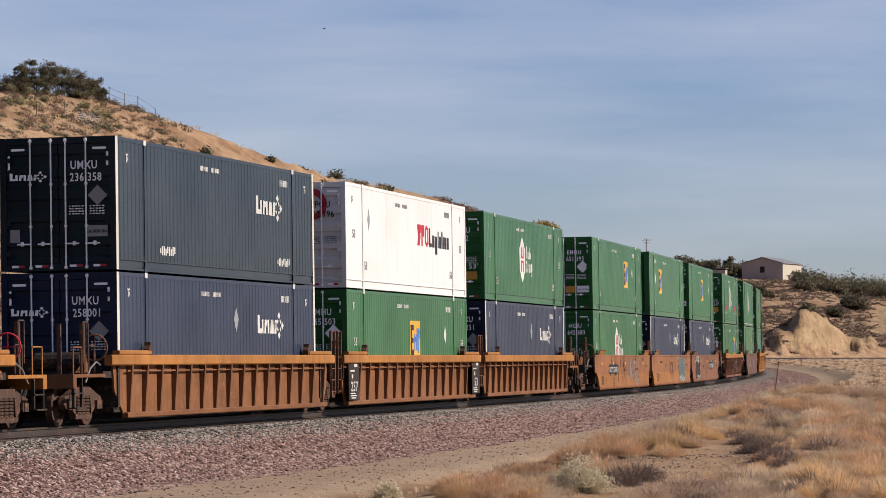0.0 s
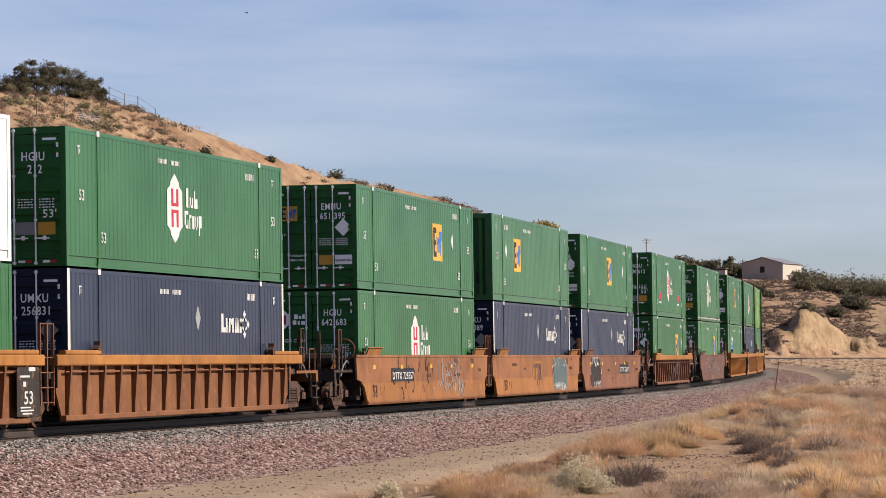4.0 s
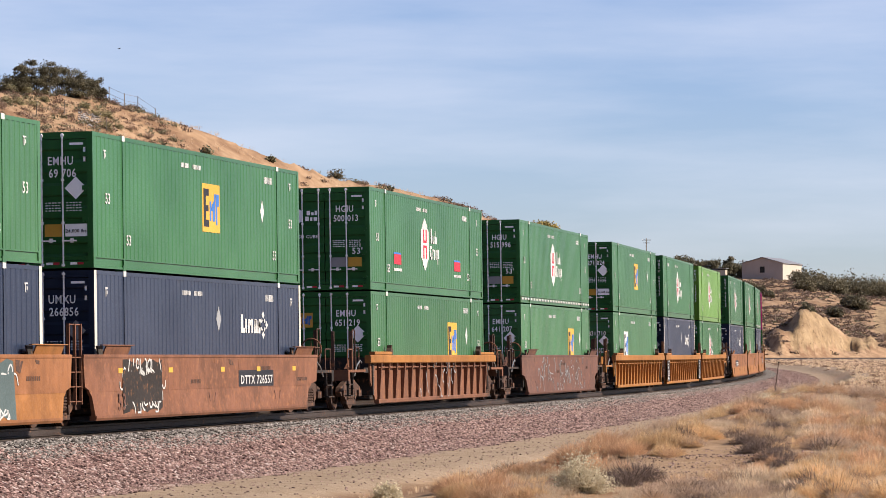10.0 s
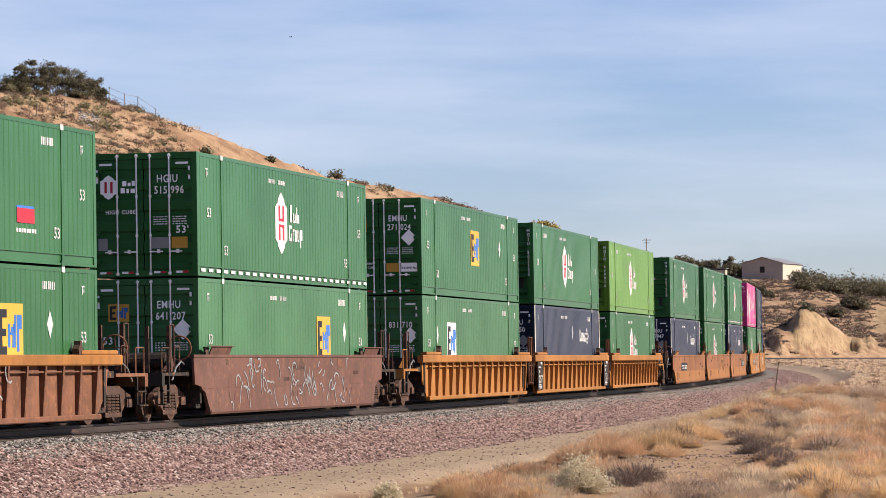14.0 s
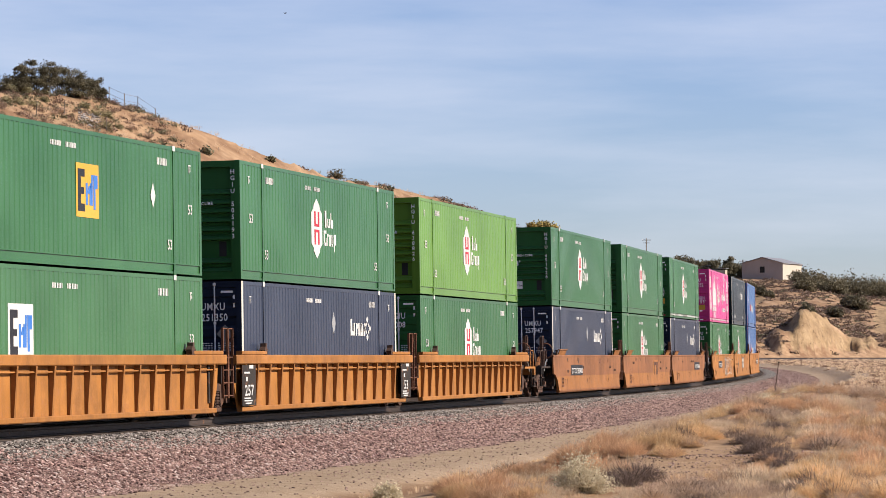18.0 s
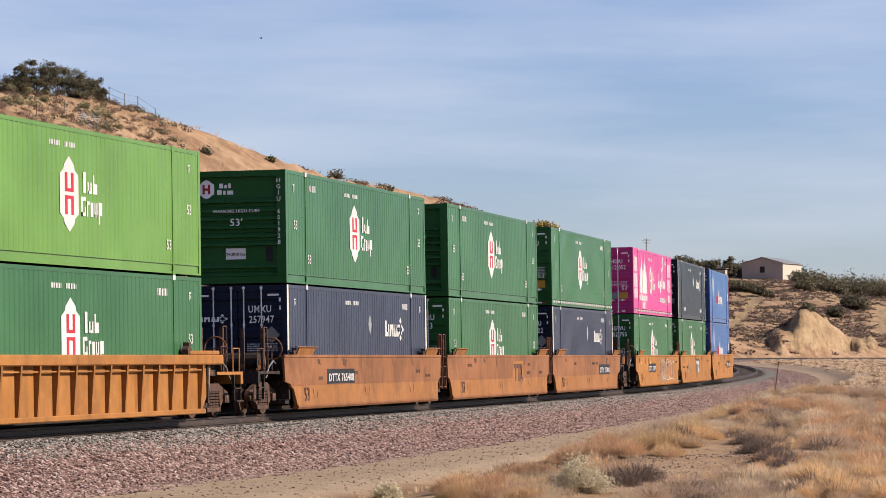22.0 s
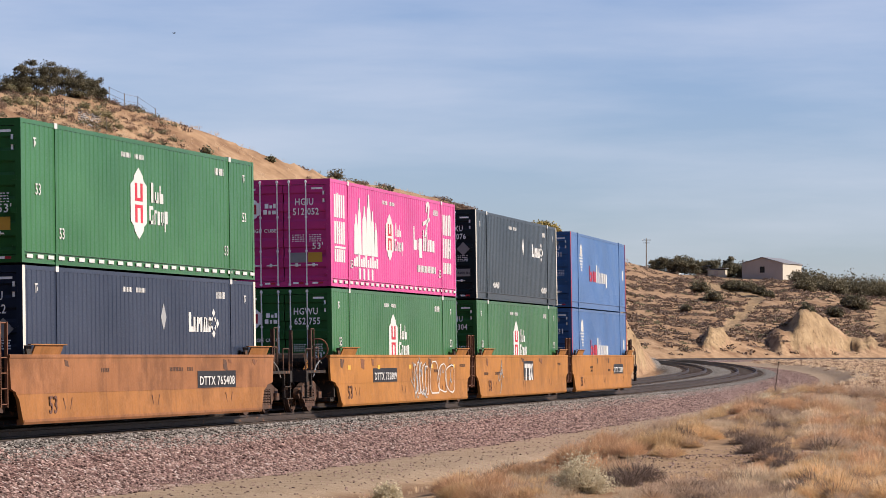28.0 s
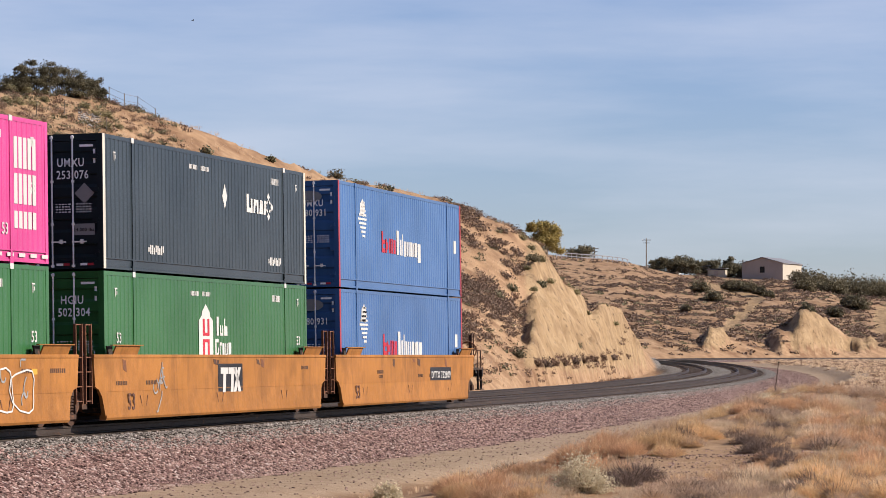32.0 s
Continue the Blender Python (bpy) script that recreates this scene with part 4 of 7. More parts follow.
def artwork_white(c):
    mark("red_wordmark", [bar(0, .3, 0, .25, .12), bar(.12, .42, .25, .62, -.12), bar(.30, .50, .38, .62), bar(.58, .72, 0, .62), bar(.72, .95, .28, .62), bar(1.08, 1.2, .06, .56), bar(1.2, 1.42, .5, .62), bar(1.2, 1.42, 0, .12), bar(1.42, 1.54, .06, .56)], DECAL_R, c, on_side(-1.0, 1.45), "red word blocks")
    mark("black_wordmark", [bar(0, .16, 0, .56), bar(.16, .36, 0, .12), bar(.45, .75, 0, .36), bar(.85, 1.15, -.2, .34), bar(1.25, 1.36, 0, .5), bar(1.46, 1.72, 0, .36), bar(1.8, 1.94, 0, .52), bar(2.02, 2.14, 0, .36), bar(2.22, 2.5, 0, .36), bar(2.58, 2.86, 0, .36)], DECAL_K, c, on_side(-2.65, 1.45), "black word blocks")
    ring = [(.40 * math.cos(a * math.pi / 10), .42 * math.sin(a * math.pi / 10)) for a in range(21)]
    mark("red_ring", [[ring[i], ring[i + 1], (ring[i + 1][0] * .6, ring[i + 1][1] * .6), (ring[i][0] * .6, ring[i][1] * .6)] for i in range(20)], DECAL_R, c, on_end(.38, 2.28, 8.053), "red ring on the doors")
    mark("placard", [[(0, -.3), (.14, 0), (0, .3), (-.14, 0)]], DECAL_G, c, on_side(5.3, 1.95), "")


def decorated(kind, low, colour, ident, ends="doors", **kw):
    """One container of the train: its paint, ends and emblems."""
    role = "low in a wagon" if low else "on another"
    look_of = {"hub": "with white hexagonal emblem", "panel": "with amber emblem panel", "white_panel": "with white emblem panel", "umax": "with cream corner posts",
               "white": "with red and black blocks", "pink": "with white plain artwork", "blue": "with white striped oval"}[kind]
    tone = {GREEN: "green", GREEN_2: "faded green", LIME: "lime green", NAVY: "navy blue", SLATE: "slate grey", WHITE: "white", PINK: "bright magenta", BLUE: "bright blue"}[colour]
    posts = CREAM if kind == "umax" else (RED_POST if kind == "blue" else None)
    c = container(colour, tone + " steel container " + look_of + ", " + role, ends, posts, kind == "white", ident, number_mat=DECAL_K if kind == "white" else None, upright=kw.get("upright", False))
    if kind == "hub":
        hex_logo(c, on_side(.75, 1.50))
    elif kind in ("panel", "white_panel"):
        panel_logo(c, on_side(kw.get("at", -2.7), 1.62 if not low else 1.55), DECAL_Y if kind == "panel" else DECAL_W)
        mark("placard", [[(0, -.28), (.17, 0), (0, .28), (-.17, 0)]], DECAL_W, c, on_side(kw.get("at", -2.7) - (4.3 if -1.5 < kw.get("at", -2.7) < 0 else 2.2) * (1 if kw.get("at", -2.7) < 0 else -1), 1.72), "white diamond placard", ("side_d",))
    elif kind == "umax":
        diamond_logo(c, on_side(-3.6, 1.86 if not low else 1.84), 1.0)
        if low or kw.get("dia"):
            mark("placard", [[(0, -.3), (.2, 0), (0, .3), (-.2, 0)]], DECAL_G if low else DECAL_W, c, on_side(-.9, 1.95), "diamond placard", ("side_u",))
        if not low:
            for x in (5.0, -4.6):
                mark("weight_mark", [bar(i * .13, i * .13 + .085, 0 if i % 4 else .05, .2 if i % 3 else .15) for i in range(9)], DECAL_W, c, on_side(x, .42), "", ("wbl",))
    elif kind == "white":
        artwork_white(c)
    elif kind == "pink":
        artwork_pink(c)
    elif kind == "blue":
        artwork_blue(c)
    if kind != "blue":
        small_marks(c, ends == "doors", kind == "white", low, kind == "umax")
    if ends == "doors" and kind in ("hub", "pink", "panel", "umax"):
        door_extras(c, kind)
    if ends == "doors" and kind == "white_panel":
        door_extras(c, "panel")
    if ends == "doors" and kind == "blue":
        mark("pale_oval", [[(.35 * math.cos(a * math.pi / 8), .16 * math.sin(a * math.pi / 8)) for a in range(16)]], DECAL_G, c, on_end(.5, 2.45, 8.054), "")
    if ends != "doors" and kind == "hub":
        mark("end_emblem", [[(a * .36, b * .32) for a, b in HEX]], DECAL_W_SHADE, c, on_end(-.80, 2.42, 7.95), "small white hexagonal emblem", ("ehex",))
        mark("end_emblem_motif", [bar(-.10, -.04, -.12, .12), bar(.04, .10, -.12, .12), bar(-.04, .04, -.03, .03)], DECAL_R, c, on_end(-.80, 2.42, 7.956), "", ("ehexb",))
        mark("end_wordmark", [bar(0, .1, .02, .14), bar(.13, .2, .02, .1), bar(.23, .3, .02, .14), bar(-.06, .06, -.14, -.02), bar(.1, .16, -.14, -.04), bar(.2, .36, -.14, -.04)], DECAL_W_SHADE, c, on_end(-.46, 2.42, 7.95), "", ("ewb",))
    if kw.get("tape"):
        tape(c)
    if kw.get("stickers"):
        for x in (4.55, -4.0):
            mark("sticker", [bar(-.48, .48, -.17, .17)], DECAL_B, c, on_side(x, .98), "blue sticker", ("stk",))
            mark("sticker_band", [bar(-.48, .48, -.17, .12)], DECAL_R, c, on_side(x, .98, 1.2965), "red band", ("stkr",))
            mark("sticker_print", [bar(-.5 + i * .14, -.4 + i * .14, -.36, -.28) for i in range(8)], DECAL_W, c, on_side(x, .98), "", ("stkw",))
    return c


# ---- well wagons ----
def truck(w, x):
    """A two-axle truck under a wagon's end."""
    t = part("truck", lambda: Geo().box(-.22, .22, -1.0, 1.0, .42, .68, .04).box(-.3, .3, -.3, .3, .66, .86), TRUCK, w, "two-axle cast steel truck", pose(x, 0, 0), ("bolster",))
    for sg in (-1, 1):
        part("side_frame", lambda: Geo().slab([(-1.2, .46), (-1.12, .60), (-.86, .66), (-.42, .80), (.42, .80), (.86, .66), (1.12, .60), (1.2, .46), (1.08, .36), (.72, .36), (.50, .22), (.44, .62), (-.44, .62), (-.50, .22), (-.72, .36), (-1.08, .36)], sg * .92, sg * 1.06)
             .box(-.52, .52, sg * .92, sg * 1.07, .14, .24).box(-1.05, -.72, sg * .98, sg * 1.12, .34, .52).box(.72, 1.05, sg * .98, sg * 1.12, .34, .52), TRUCK, t, "", None, ("sframe", sg))
        for dx in (-.26, 0, .26):
            part("spring", spring_geo, TRUCK, t, "", pose(dx, sg * 1.0, .24), ("spring",))
    axles = []
    for dx in (-.89, .89):
        a = part("wheelset", wheelset_geo, TRUCK, t, "pair of rusty steel wheels on an axle", pose(dx, 0, .42), ("wheelset",))
        axles.append((a, dx))
    AXLES.extend(axles)
    return t


def spring_geo():
    g = Geo().turned([(.03, 0)] + [q for i in range(6) for q in ((.10, i * .066), (.10, i * .066 + .036), (.065, i * .066 + .05))] + [(.03, .39)], (0, 0, 0), 10)
    g.v = [(x, z, y) for x, y, z in g.v]
    return g


def wheelset_geo():
    g = Geo().tube((0, -.95, 0), (0, .95, 0), .085, 8)
    for sg in (-1, 1):
        g.turned([(.10, sg * .66), (.20, sg * .70), (.34, sg * .71), (.45, sg * .685), (.455, sg * .715), (.425, sg * .72), (.42, sg * .82), (.35, sg * .82), (.33, sg * .76), (.2, sg * .76), (.12, sg * .84), (.10, sg * .84)], (0, 0, 0), 28)
        for a in range(6):
            c, s = math.cos(a * math.pi / 3), math.sin(a * math.pi / 3)
            g.box(.26 * c - .02, .26 * c + .02, min(sg * .755, sg * .772), max(sg * .755, sg * .772), .26 * s - .02, .26 * s + .02)
    return g


AXLES = []


def rib_geo():
    return Geo().run([(-.045, [(1.33, .22), (1.41, .22), (1.485, 1.24), (1.33, 1.24)]), (.0, [(1.33, .22), (1.425, .22), (1.495, 1.24), (1.33, 1.24)]), (.045, [(1.33, .22), (1.41, .22), (1.485, 1.24), (1.33, 1.24)])])


def hoop(w, x, y, z0, z1, wd, mat=DARK_FRAME, name="grab_iron"):
    return part(name, lambda: Geo().pipe([(x - wd / 2, y, z0), (x - wd / 2, y, z1), (x + wd / 2, y, z1), (x + wd / 2, y, z0)], .018, 5), mat, w)


def ladder(w, x, mat, z0=.45, z1=2.1):
    g = Geo().box(x - .20, x - .165, 1.36, 1.42, z0, z1).box(x + .165, x + .20, 1.36, 1.42, z0, z1)
    for i in range(4):
        g.tube((x - .18, 1.40, z0 + .06 + i * .30), (x + .18, 1.40, z0 + .06 + i * .30), .014, 5)
    g.tube((x - .18, 1.39, z1 - .02), (x + .18, 1.39, z1 - .02), .016, 5)
    return part("ladder", g, mat, w, "brown steel end ladder")


WORN = [0]


def wagon(ribbed, paint_mat, front, rear, words, chord=None, panel=False):
    """One well of an articulated set. front, rear: 'c' a coupler end, 'a' a shared truck."""
    w = thing("well_wagon", words, "railway wagon", "well wagons of the train")
    lim = {"c": (9.05, 8.95, 8.45, 7.85), "a": (9.28, 9.2, 8.95, 8.62)}
    fr, re = lim[front], lim[rear]
    part("well_floor", lambda: Geo().box(-8.4, 8.4, -1.3, 1.3, .25, .352), DARK_FRAME, w, "", None, ("wfloor",))
    for sg in (-1, 1):
        s = lambda a: (min(a[0] * sg, a[1] * sg), max(a[0] * sg, a[1] * sg))
        if not ribbed:
            y0, y1 = s((1.405, 1.46))
            out = [(fr[0], 1.40), (fr[1], .80), (fr[2], .74), ((fr[2] + fr[3]) / 2, .60), (fr[3], .13), (-re[3], .13), (-(re[2] + re[3]) / 2, .60), (-re[2], .74), (-re[1], .80), (-re[0], 1.40)]
            up, dn = [p for p in out if p[1] > .70], [p for p in out if p[1] < .70]
            e0, e1 = fr[2] - .03, -re[2] + .03
            sw = part("side_wall", lambda: Geo().slab(up[:3] + [(e0, .70), (e1, .70)] + up[3:], y0, y1), paint_mat, w, "", None, ("swall", front, rear, sg))
            lo = [(e0, .698)] + dn + [(e1, .698)]
            part("lower_wall", lambda: Geo().add([(x, (1.40 if back else 1.46 + .035 * (.698 - z) / .55) * sg, z) for back in (0, 1) for x, z in lo],
                                                 [tuple(range(len(lo))), tuple(range(2 * len(lo) - 1, len(lo) - 1, -1))] + [(i, i + len(lo), (i + 1) % len(lo) + len(lo), (i + 1) % len(lo)) for i in range(len(lo))]),
                 OCHRE_LOW if paint_mat is OCHRE else paint_mat, w, "outward-leaning lower side, lighter and yellower", None, ("lwall", front, rear, sg))
            part("top_chord", lambda: Geo().box(-re[0], fr[0], *s((1.36, 1.475)), 1.385, 1.47, .02), paint_mat, w, "", None, ("tch", front, rear, sg))
            part("side_sill", lambda: Geo().slab_x([(1.35 * sg, .10), (1.48 * sg, .10), (1.51 * sg, .15), (1.51 * sg, .20), (1.35 * sg, .20)], -re[3], fr[3]), paint_mat, w, "", None, ("ssl", front, rear, sg))
            part("fold_strip", lambda: Geo().box(-re[2] + .1, fr[2] - .1, *s((1.455, 1.466)), .695, .712), paint_mat, w, "", None, ("fold", front, rear, sg))
            for x0, x1 in ((fr[0] - .95, fr[0] - 3.05), (-re[0] + .45, -re[0] + 2.45)):
                part("guide_flap", lambda: Geo().run([(min(x0, x1) + .12, [(1.42 * sg, 1.47), (1.45 * sg, 1.47), (1.53 * sg, 1.66), (1.50 * sg, 1.66)]), (max(x0, x1) - .35, [(1.42 * sg, 1.47), (1.45 * sg, 1.47), (1.53 * sg, 1.66), (1.50 * sg, 1.66)])])
                     .run([(min(x0, x1), [(1.49 * sg, 1.655), (1.56 * sg, 1.655), (1.56 * sg, 1.675), (1.49 * sg, 1.675)]), (max(x0, x1), [(1.49 * sg, 1.655), (1.56 * sg, 1.655), (1.56 * sg, 1.675), (1.49 * sg, 1.675)])]), OCHRE_LOW if paint_mat is OCHRE else paint_mat, w, "slanted container guide flap", None, ("flap", front, rear, sg, x0 > 0))
                part("flap_bracket", lambda: Geo().slab([(max(x0, x1) - .34, 1.47), (max(x0, x1) - .1, 1.47), (max(x0, x1) + .0, 1.65), (max(x0, x1) - .34, 1.65)], *s((1.40, 1.44))), DARK_FRAME, w, "dark flap bracket", None, ("flapb", front, rear, sg, x0 > 0))
            if sg > 0:
                r = random.Random(len(w.name) + 31 * WORN[0])
                WORN[0] += 1
                for i in range(4):
                    x, h = r.uniform(-re[2] + .5, fr[2] - .5), r.uniform(.10, .32)
                    mark("scuff", [[(0, 0), (r.uniform(.2, .5), -.03), (r.uniform(.2, .45), -h), (.05, -h * .8)]], TRUCK if i % 2 else RUSTY, w, on_side(x, 1.37, 1.4645), "dark scuffed patch")
                for i in range(4):
                    x = r.uniform(-re[2] + 1, fr[2] - 1)
                    mark("stencil_line", [bar(j * .11, j * .11 + .07, 0, .09) for j in range(r.randint(4, 9))], TRUCK, w, on_side(x, r.choice((.95, 1.1, .82)), 1.4645), "faded stencilled line")
                for x in (6.0, .3, -5.2):
                    mark("jacking_mark", [[(-.28, .15), (-.25, .15), (-.10, -.14), (-.13, -.14)], [(.28, .15), (.25, .15), (.10, -.14), (.13, -.14)], bar(-.13, .13, -.165, -.14)], BROWN, w, on_side(x, .45, 1.479 + .002), "faint weld outline", ("jack",))
        else:
            sw = part("side_wall", lambda: Geo().slab([(fr[2] + .1, 1.26), (fr[2], .7), (fr[3], .2), (-re[3], .2), (-re[2], .7), (-re[2] - .1, 1.26)], *s((1.30, 1.345))), paint_mat, w, "", None, ("rwall", front, rear, sg))
            part("top_chord", lambda: Geo().box(-re[0], fr[0], *s((1.33, 1.50)), 1.24, 1.465, .025), chord or paint_mat, w, "amber top chord", None, ("rch", front, rear, sg))
            part("side_sill", lambda: Geo().box(-re[3], fr[3], *s((1.30, 1.44)), .12, .24, .02), paint_mat, w, "", None, ("rsl", front, rear, sg))
            n = 16
            for i in range(n):
                x = -re[3] + .25 + (fr[3] + re[3] - .5) * i / (n - 1)
                part("rib", rib_geo if sg > 0 else mirrored(rib_geo), paint_mat, sw, "", pose(x, 0, 0), ("rib", sg))
            part("hand_pipe", lambda: Geo().tube((-re[3], 1.43 * sg, 1.12), (fr[3], 1.43 * sg, 1.12), .022, 5), paint_mat, w, "", None, ("hpipe", front, rear, sg))
            for x0, x1 in ((fr[0] - .5, fr[0] - 2.7), (-re[0] + .3, -re[0] + 2.5)):
                part("guide_rail", lambda: Geo().box(min(x0, x1), max(x0, x1), *s((1.34, 1.50)), 1.467, 1.56, .02), chord or paint_mat, w, "", None, ("grail", front, rear, sg, x0 > 0))
                part("latch", lambda: Geo().slab([(-.13, 0), (.13, 0), (.16, .12), (.07, .2), (.05, .28), (-.06, .28), (-.05, .18), (-.15, .12)], -.07, .07), TRUCK, w, "rusty container latch", pose(x1, 1.42 * sg, 1.466), ("latch",))
            if panel:
                for x in (fr[3] - .55, -re[3] + .1):
                    part("dark_panel", lambda: Geo().box(x - .45, x + .75, *s((1.488, 1.502)), .26, 1.22), DARK_FRAME, w, "black stencilled panel", None, ("dpan", front, rear, sg, x > 0))
                    if sg > 0:
                        mark("stencil", [bar(0, .5, .30, .34), bar(.45, .8, .42, .50), bar(.15, .3, .12, .22), bar(.0, .55, -.30, -.27), bar(.0, .7, -.36, -.33), bar(.1, .6, -.42, -.39)], DECAL_W, w, on_side(x + .58, .72, 1.507), "rows of white stencilling", ("stb",))
                        text("257" if x > 0 else "53", DECAL_W, w, on_side(x + .15, .50, 1.507), .36, "stencil_figures", "", 1.35)
    for e, k, l4 in ((1, front, fr), (-1, rear, re)):
        X = lambda a, b: (min(a * e, b * e), max(a * e, b * e))
        part("end_bulkhead", lambda: Geo().box(*X(8.2, 8.32), -1.38, 1.38, .36, 1.40), DARK_FRAME, w, "", None, ("bulk", e))
        part("end_deck", lambda: Geo().box(*X(8.32, l4[0]), -1.30, 1.30, .98, 1.12), DARK_FRAME, w, "", None, ("deck", e, k))
        part("centre_sill", lambda: Geo().box(*X(8.3, 9.65 if k == "a" else 11.35), -.32, .32, .62, .98), DARK_FRAME, w, "", None, ("sill", e, k))
        if k == "c":
            part("end_platform", lambda: Geo().box(*X(l4[0], 11.1), -1.35, 1.35, 1.0, 1.07).box(*X(10.9, 11.1), -1.35, 1.35, .78, 1.0), paint_mat if ribbed else DARK_FRAME, w, "steel end platform", None, ("plat", e))
            part("coupler", lambda: Geo().box(*X(11.2, 11.6), -.12, .12, .72, .92, .03).slab([(11.55 * e, .66), (11.85 * e, .66), (11.85 * e, .98), (11.55 * e, .98)], -.17, .15), TRUCK, w, "rusty knuckle coupler", None, ("coup", e))
            part("air_hose", lambda: Geo().pipe([(11.1 * e, .35, .85), (11.4 * e, .4, .62), (11.65 * e, .4, .5), (11.8 * e, .3, .62)], .03, 5), RUBBER, w, "", None, ("hose", e))
            for sy in (-1, 1):
                part("step_stirrup", lambda: Geo().box(*X(10.45, 10.5), sy * 1.30 - .03, sy * 1.30 + .03, .38, 1.0).box(*X(10.95, 11.0), sy * 1.30 - .03, sy * 1.30 + .03, .38, 1.0).box(*X(10.45, 11.0), sy * 1.30 - .09, sy * 1.30 + .09, .36, .39).box(*X(10.45, 11.0), sy * 1.30 - .05, sy * 1.30 + .05, .66, .69), DARK_FRAME, w, "", None, ("stir", e, sy))
                hoop(w, 10.7 * e, 1.30 * sy, 1.05, 1.62, .52, paint_mat if ribbed else TRUCK)
                hoop(w, 9.75 * e, 1.28 * sy, 1.10, 1.66, .36, TRUCK)
            part("end_post", lambda: Geo().box(*X(9.95, 10.02), 1.12, 1.22, 1.05, 2.12).box(*X(9.95, 10.02), .62, .70, 1.05, 2.12), TRUCK, w, "tall brown end post", None, ("ep", e))
            hoop(w, 10.0 * e, 1.24, 1.3, 2.14, .3, TRUCK)
            part("end_brace", lambda: Geo().slab([(9.0 * e, 1.10), (9.7 * e, 1.10), (9.0 * e, 1.42)], .9, .98), paint_mat, w, "", None, ("brace", e))
            part("brake_pipe", lambda: Geo().pipe([(9.1 * e, 1.25, 1.25), (9.5 * e, 1.3, 1.32), (9.9 * e, 1.3, 1.18), (10.2 * e, 1.3, .9)], .02, 5), STEEL, w, "", None, ("bpipe", e))
        else:
            ladder(w, 9.45 * e, RUSTY)
            part("end_plate", lambda: Geo().box(*X(9.05, 9.09), 1.0, 1.42, .80, 1.44), DARK_FRAME, w, "", None, ("eplate", e))
    truck(w, -9.65)
    if front == "c":
        truck(w, 9.65)
    return w


def brake_gear(w, e, red=False):
    """Hand brake wheel and air reservoir on a coupler end."""
    ring = Geo()
    pts = [(9.35 * e, 1.22 + .27 * math.cos(a * math.pi / 8), 1.62 + .27 * math.sin(a * math.pi / 8)) for a in range(17)]
    ring.pipe(pts, .02, 5)
    for a in range(4):
        ring.tube((9.35 * e, 1.22, 1.62), pts[a * 4], .013, 4)
    part("brake_wheel", ring, DECAL_R if red else RUSTY, w, "red hand brake wheel" if red else "brown hand brake wheel")
    part("air_reservoir", Geo().tube((8.95 * e, -.2, 1.34), (8.95 * e, .8, 1.34), .2, 12), DARK_FRAME, w, "dark brake air reservoir")


def number_board(w, x, words, z=.86, back=True):
    if back:
        mark("number_panel", [bar(-1.5, 1.5, -.16, .24)], DECAL_K, w, on_side(x, z, 1.4655), "black number panel", ("nbo",))
    text(words, DECAL_W, w, on_side(x, z - .08, 1.4745), .285, "wagon_number", "", 1.5)


def emblem_board(w, x, faded=False):
    mark("emblem_panel", [bar(-1.0, 1.0, -.34, .40)], AMBER if faded else DECAL_K, w, on_side(x, .86, 1.4655), "faded emblem panel" if faded else "black emblem panel", ("ebo",))
    mark("emblem_motif", [bar(-.82, -.22, .16, .31), bar(-.66, -.44, -.26, .16, .06), bar(-.18, .40, .16, .31), bar(-.02, .20, -.26, .16, .06), bar(.22, .44, -.26, .31, .40), bar(.62, .86, -.26, .31, -.36)], BROWN if faded else DECAL_W, w, on_side(x, .86, 1.4715), "", ("ebob",))


def spray(w, x, wd, mats, seed, strokes=10):
    """Sprayed patch: a ragged ground with crossing strokes."""
    r = random.Random(seed)
    n = 9
    top = [(-wd / 2 + wd * i / n, .5 + r.uniform(-.12, .05)) for i in range(n + 1)]
    bot = [(wd / 2 - wd * i / n + r.uniform(-.1, .1), -.62 + r.uniform(-.05, .12)) for i in range(n + 1)]
    if mats[0]:
        part("sprayed_patch", bent([top + bot], .85), mats[0], w, "sprayed paint patch", on_side(x, .85, 1.4655))
    st = []
    for i in range(strokes):
        a, b, d = r.uniform(-wd / 2, wd / 2), r.uniform(-.5, .4), r.uniform(0, 6.28)
        bend, k = r.uniform(-.7, .7), r.randint(4, 9)
        pts = []
        for j in range(k):
            pts.append((a, max(-.62, min(.52, b))))
            a, b, d = a + .085 * math.cos(d), b + .11 * math.sin(d), d + bend + r.uniform(-.5, .5)
        for p, q in zip(pts[:-1], pts[1:]):
            nx, ny = q[1] - p[1], p[0] - q[0]
            m = .020 / max(math.hypot(nx, ny), 1e-4)
            st.append([(p[0] - nx * m, p[1] - ny * m), (p[0] + nx * m, p[1] + ny * m), (q[0] + nx * m, q[1] + ny * m), (q[0] - nx * m, q[1] - ny * m)])
    tagged(part("graffiti_tag", bent(st, .85), mats[1], w, "sprayed strokes", on_side(x, .85, 1.4715)), kind="stuff")


def bent(polys, z0):
    """Paint that follows the fold of the wagon's side; z0 is the height of its middle."""
    g = flat(polys)
    g.v = [(x, y, z + .0636 * max(0, .698 - z0 - y)) for x, y, z in g.v]
    return g


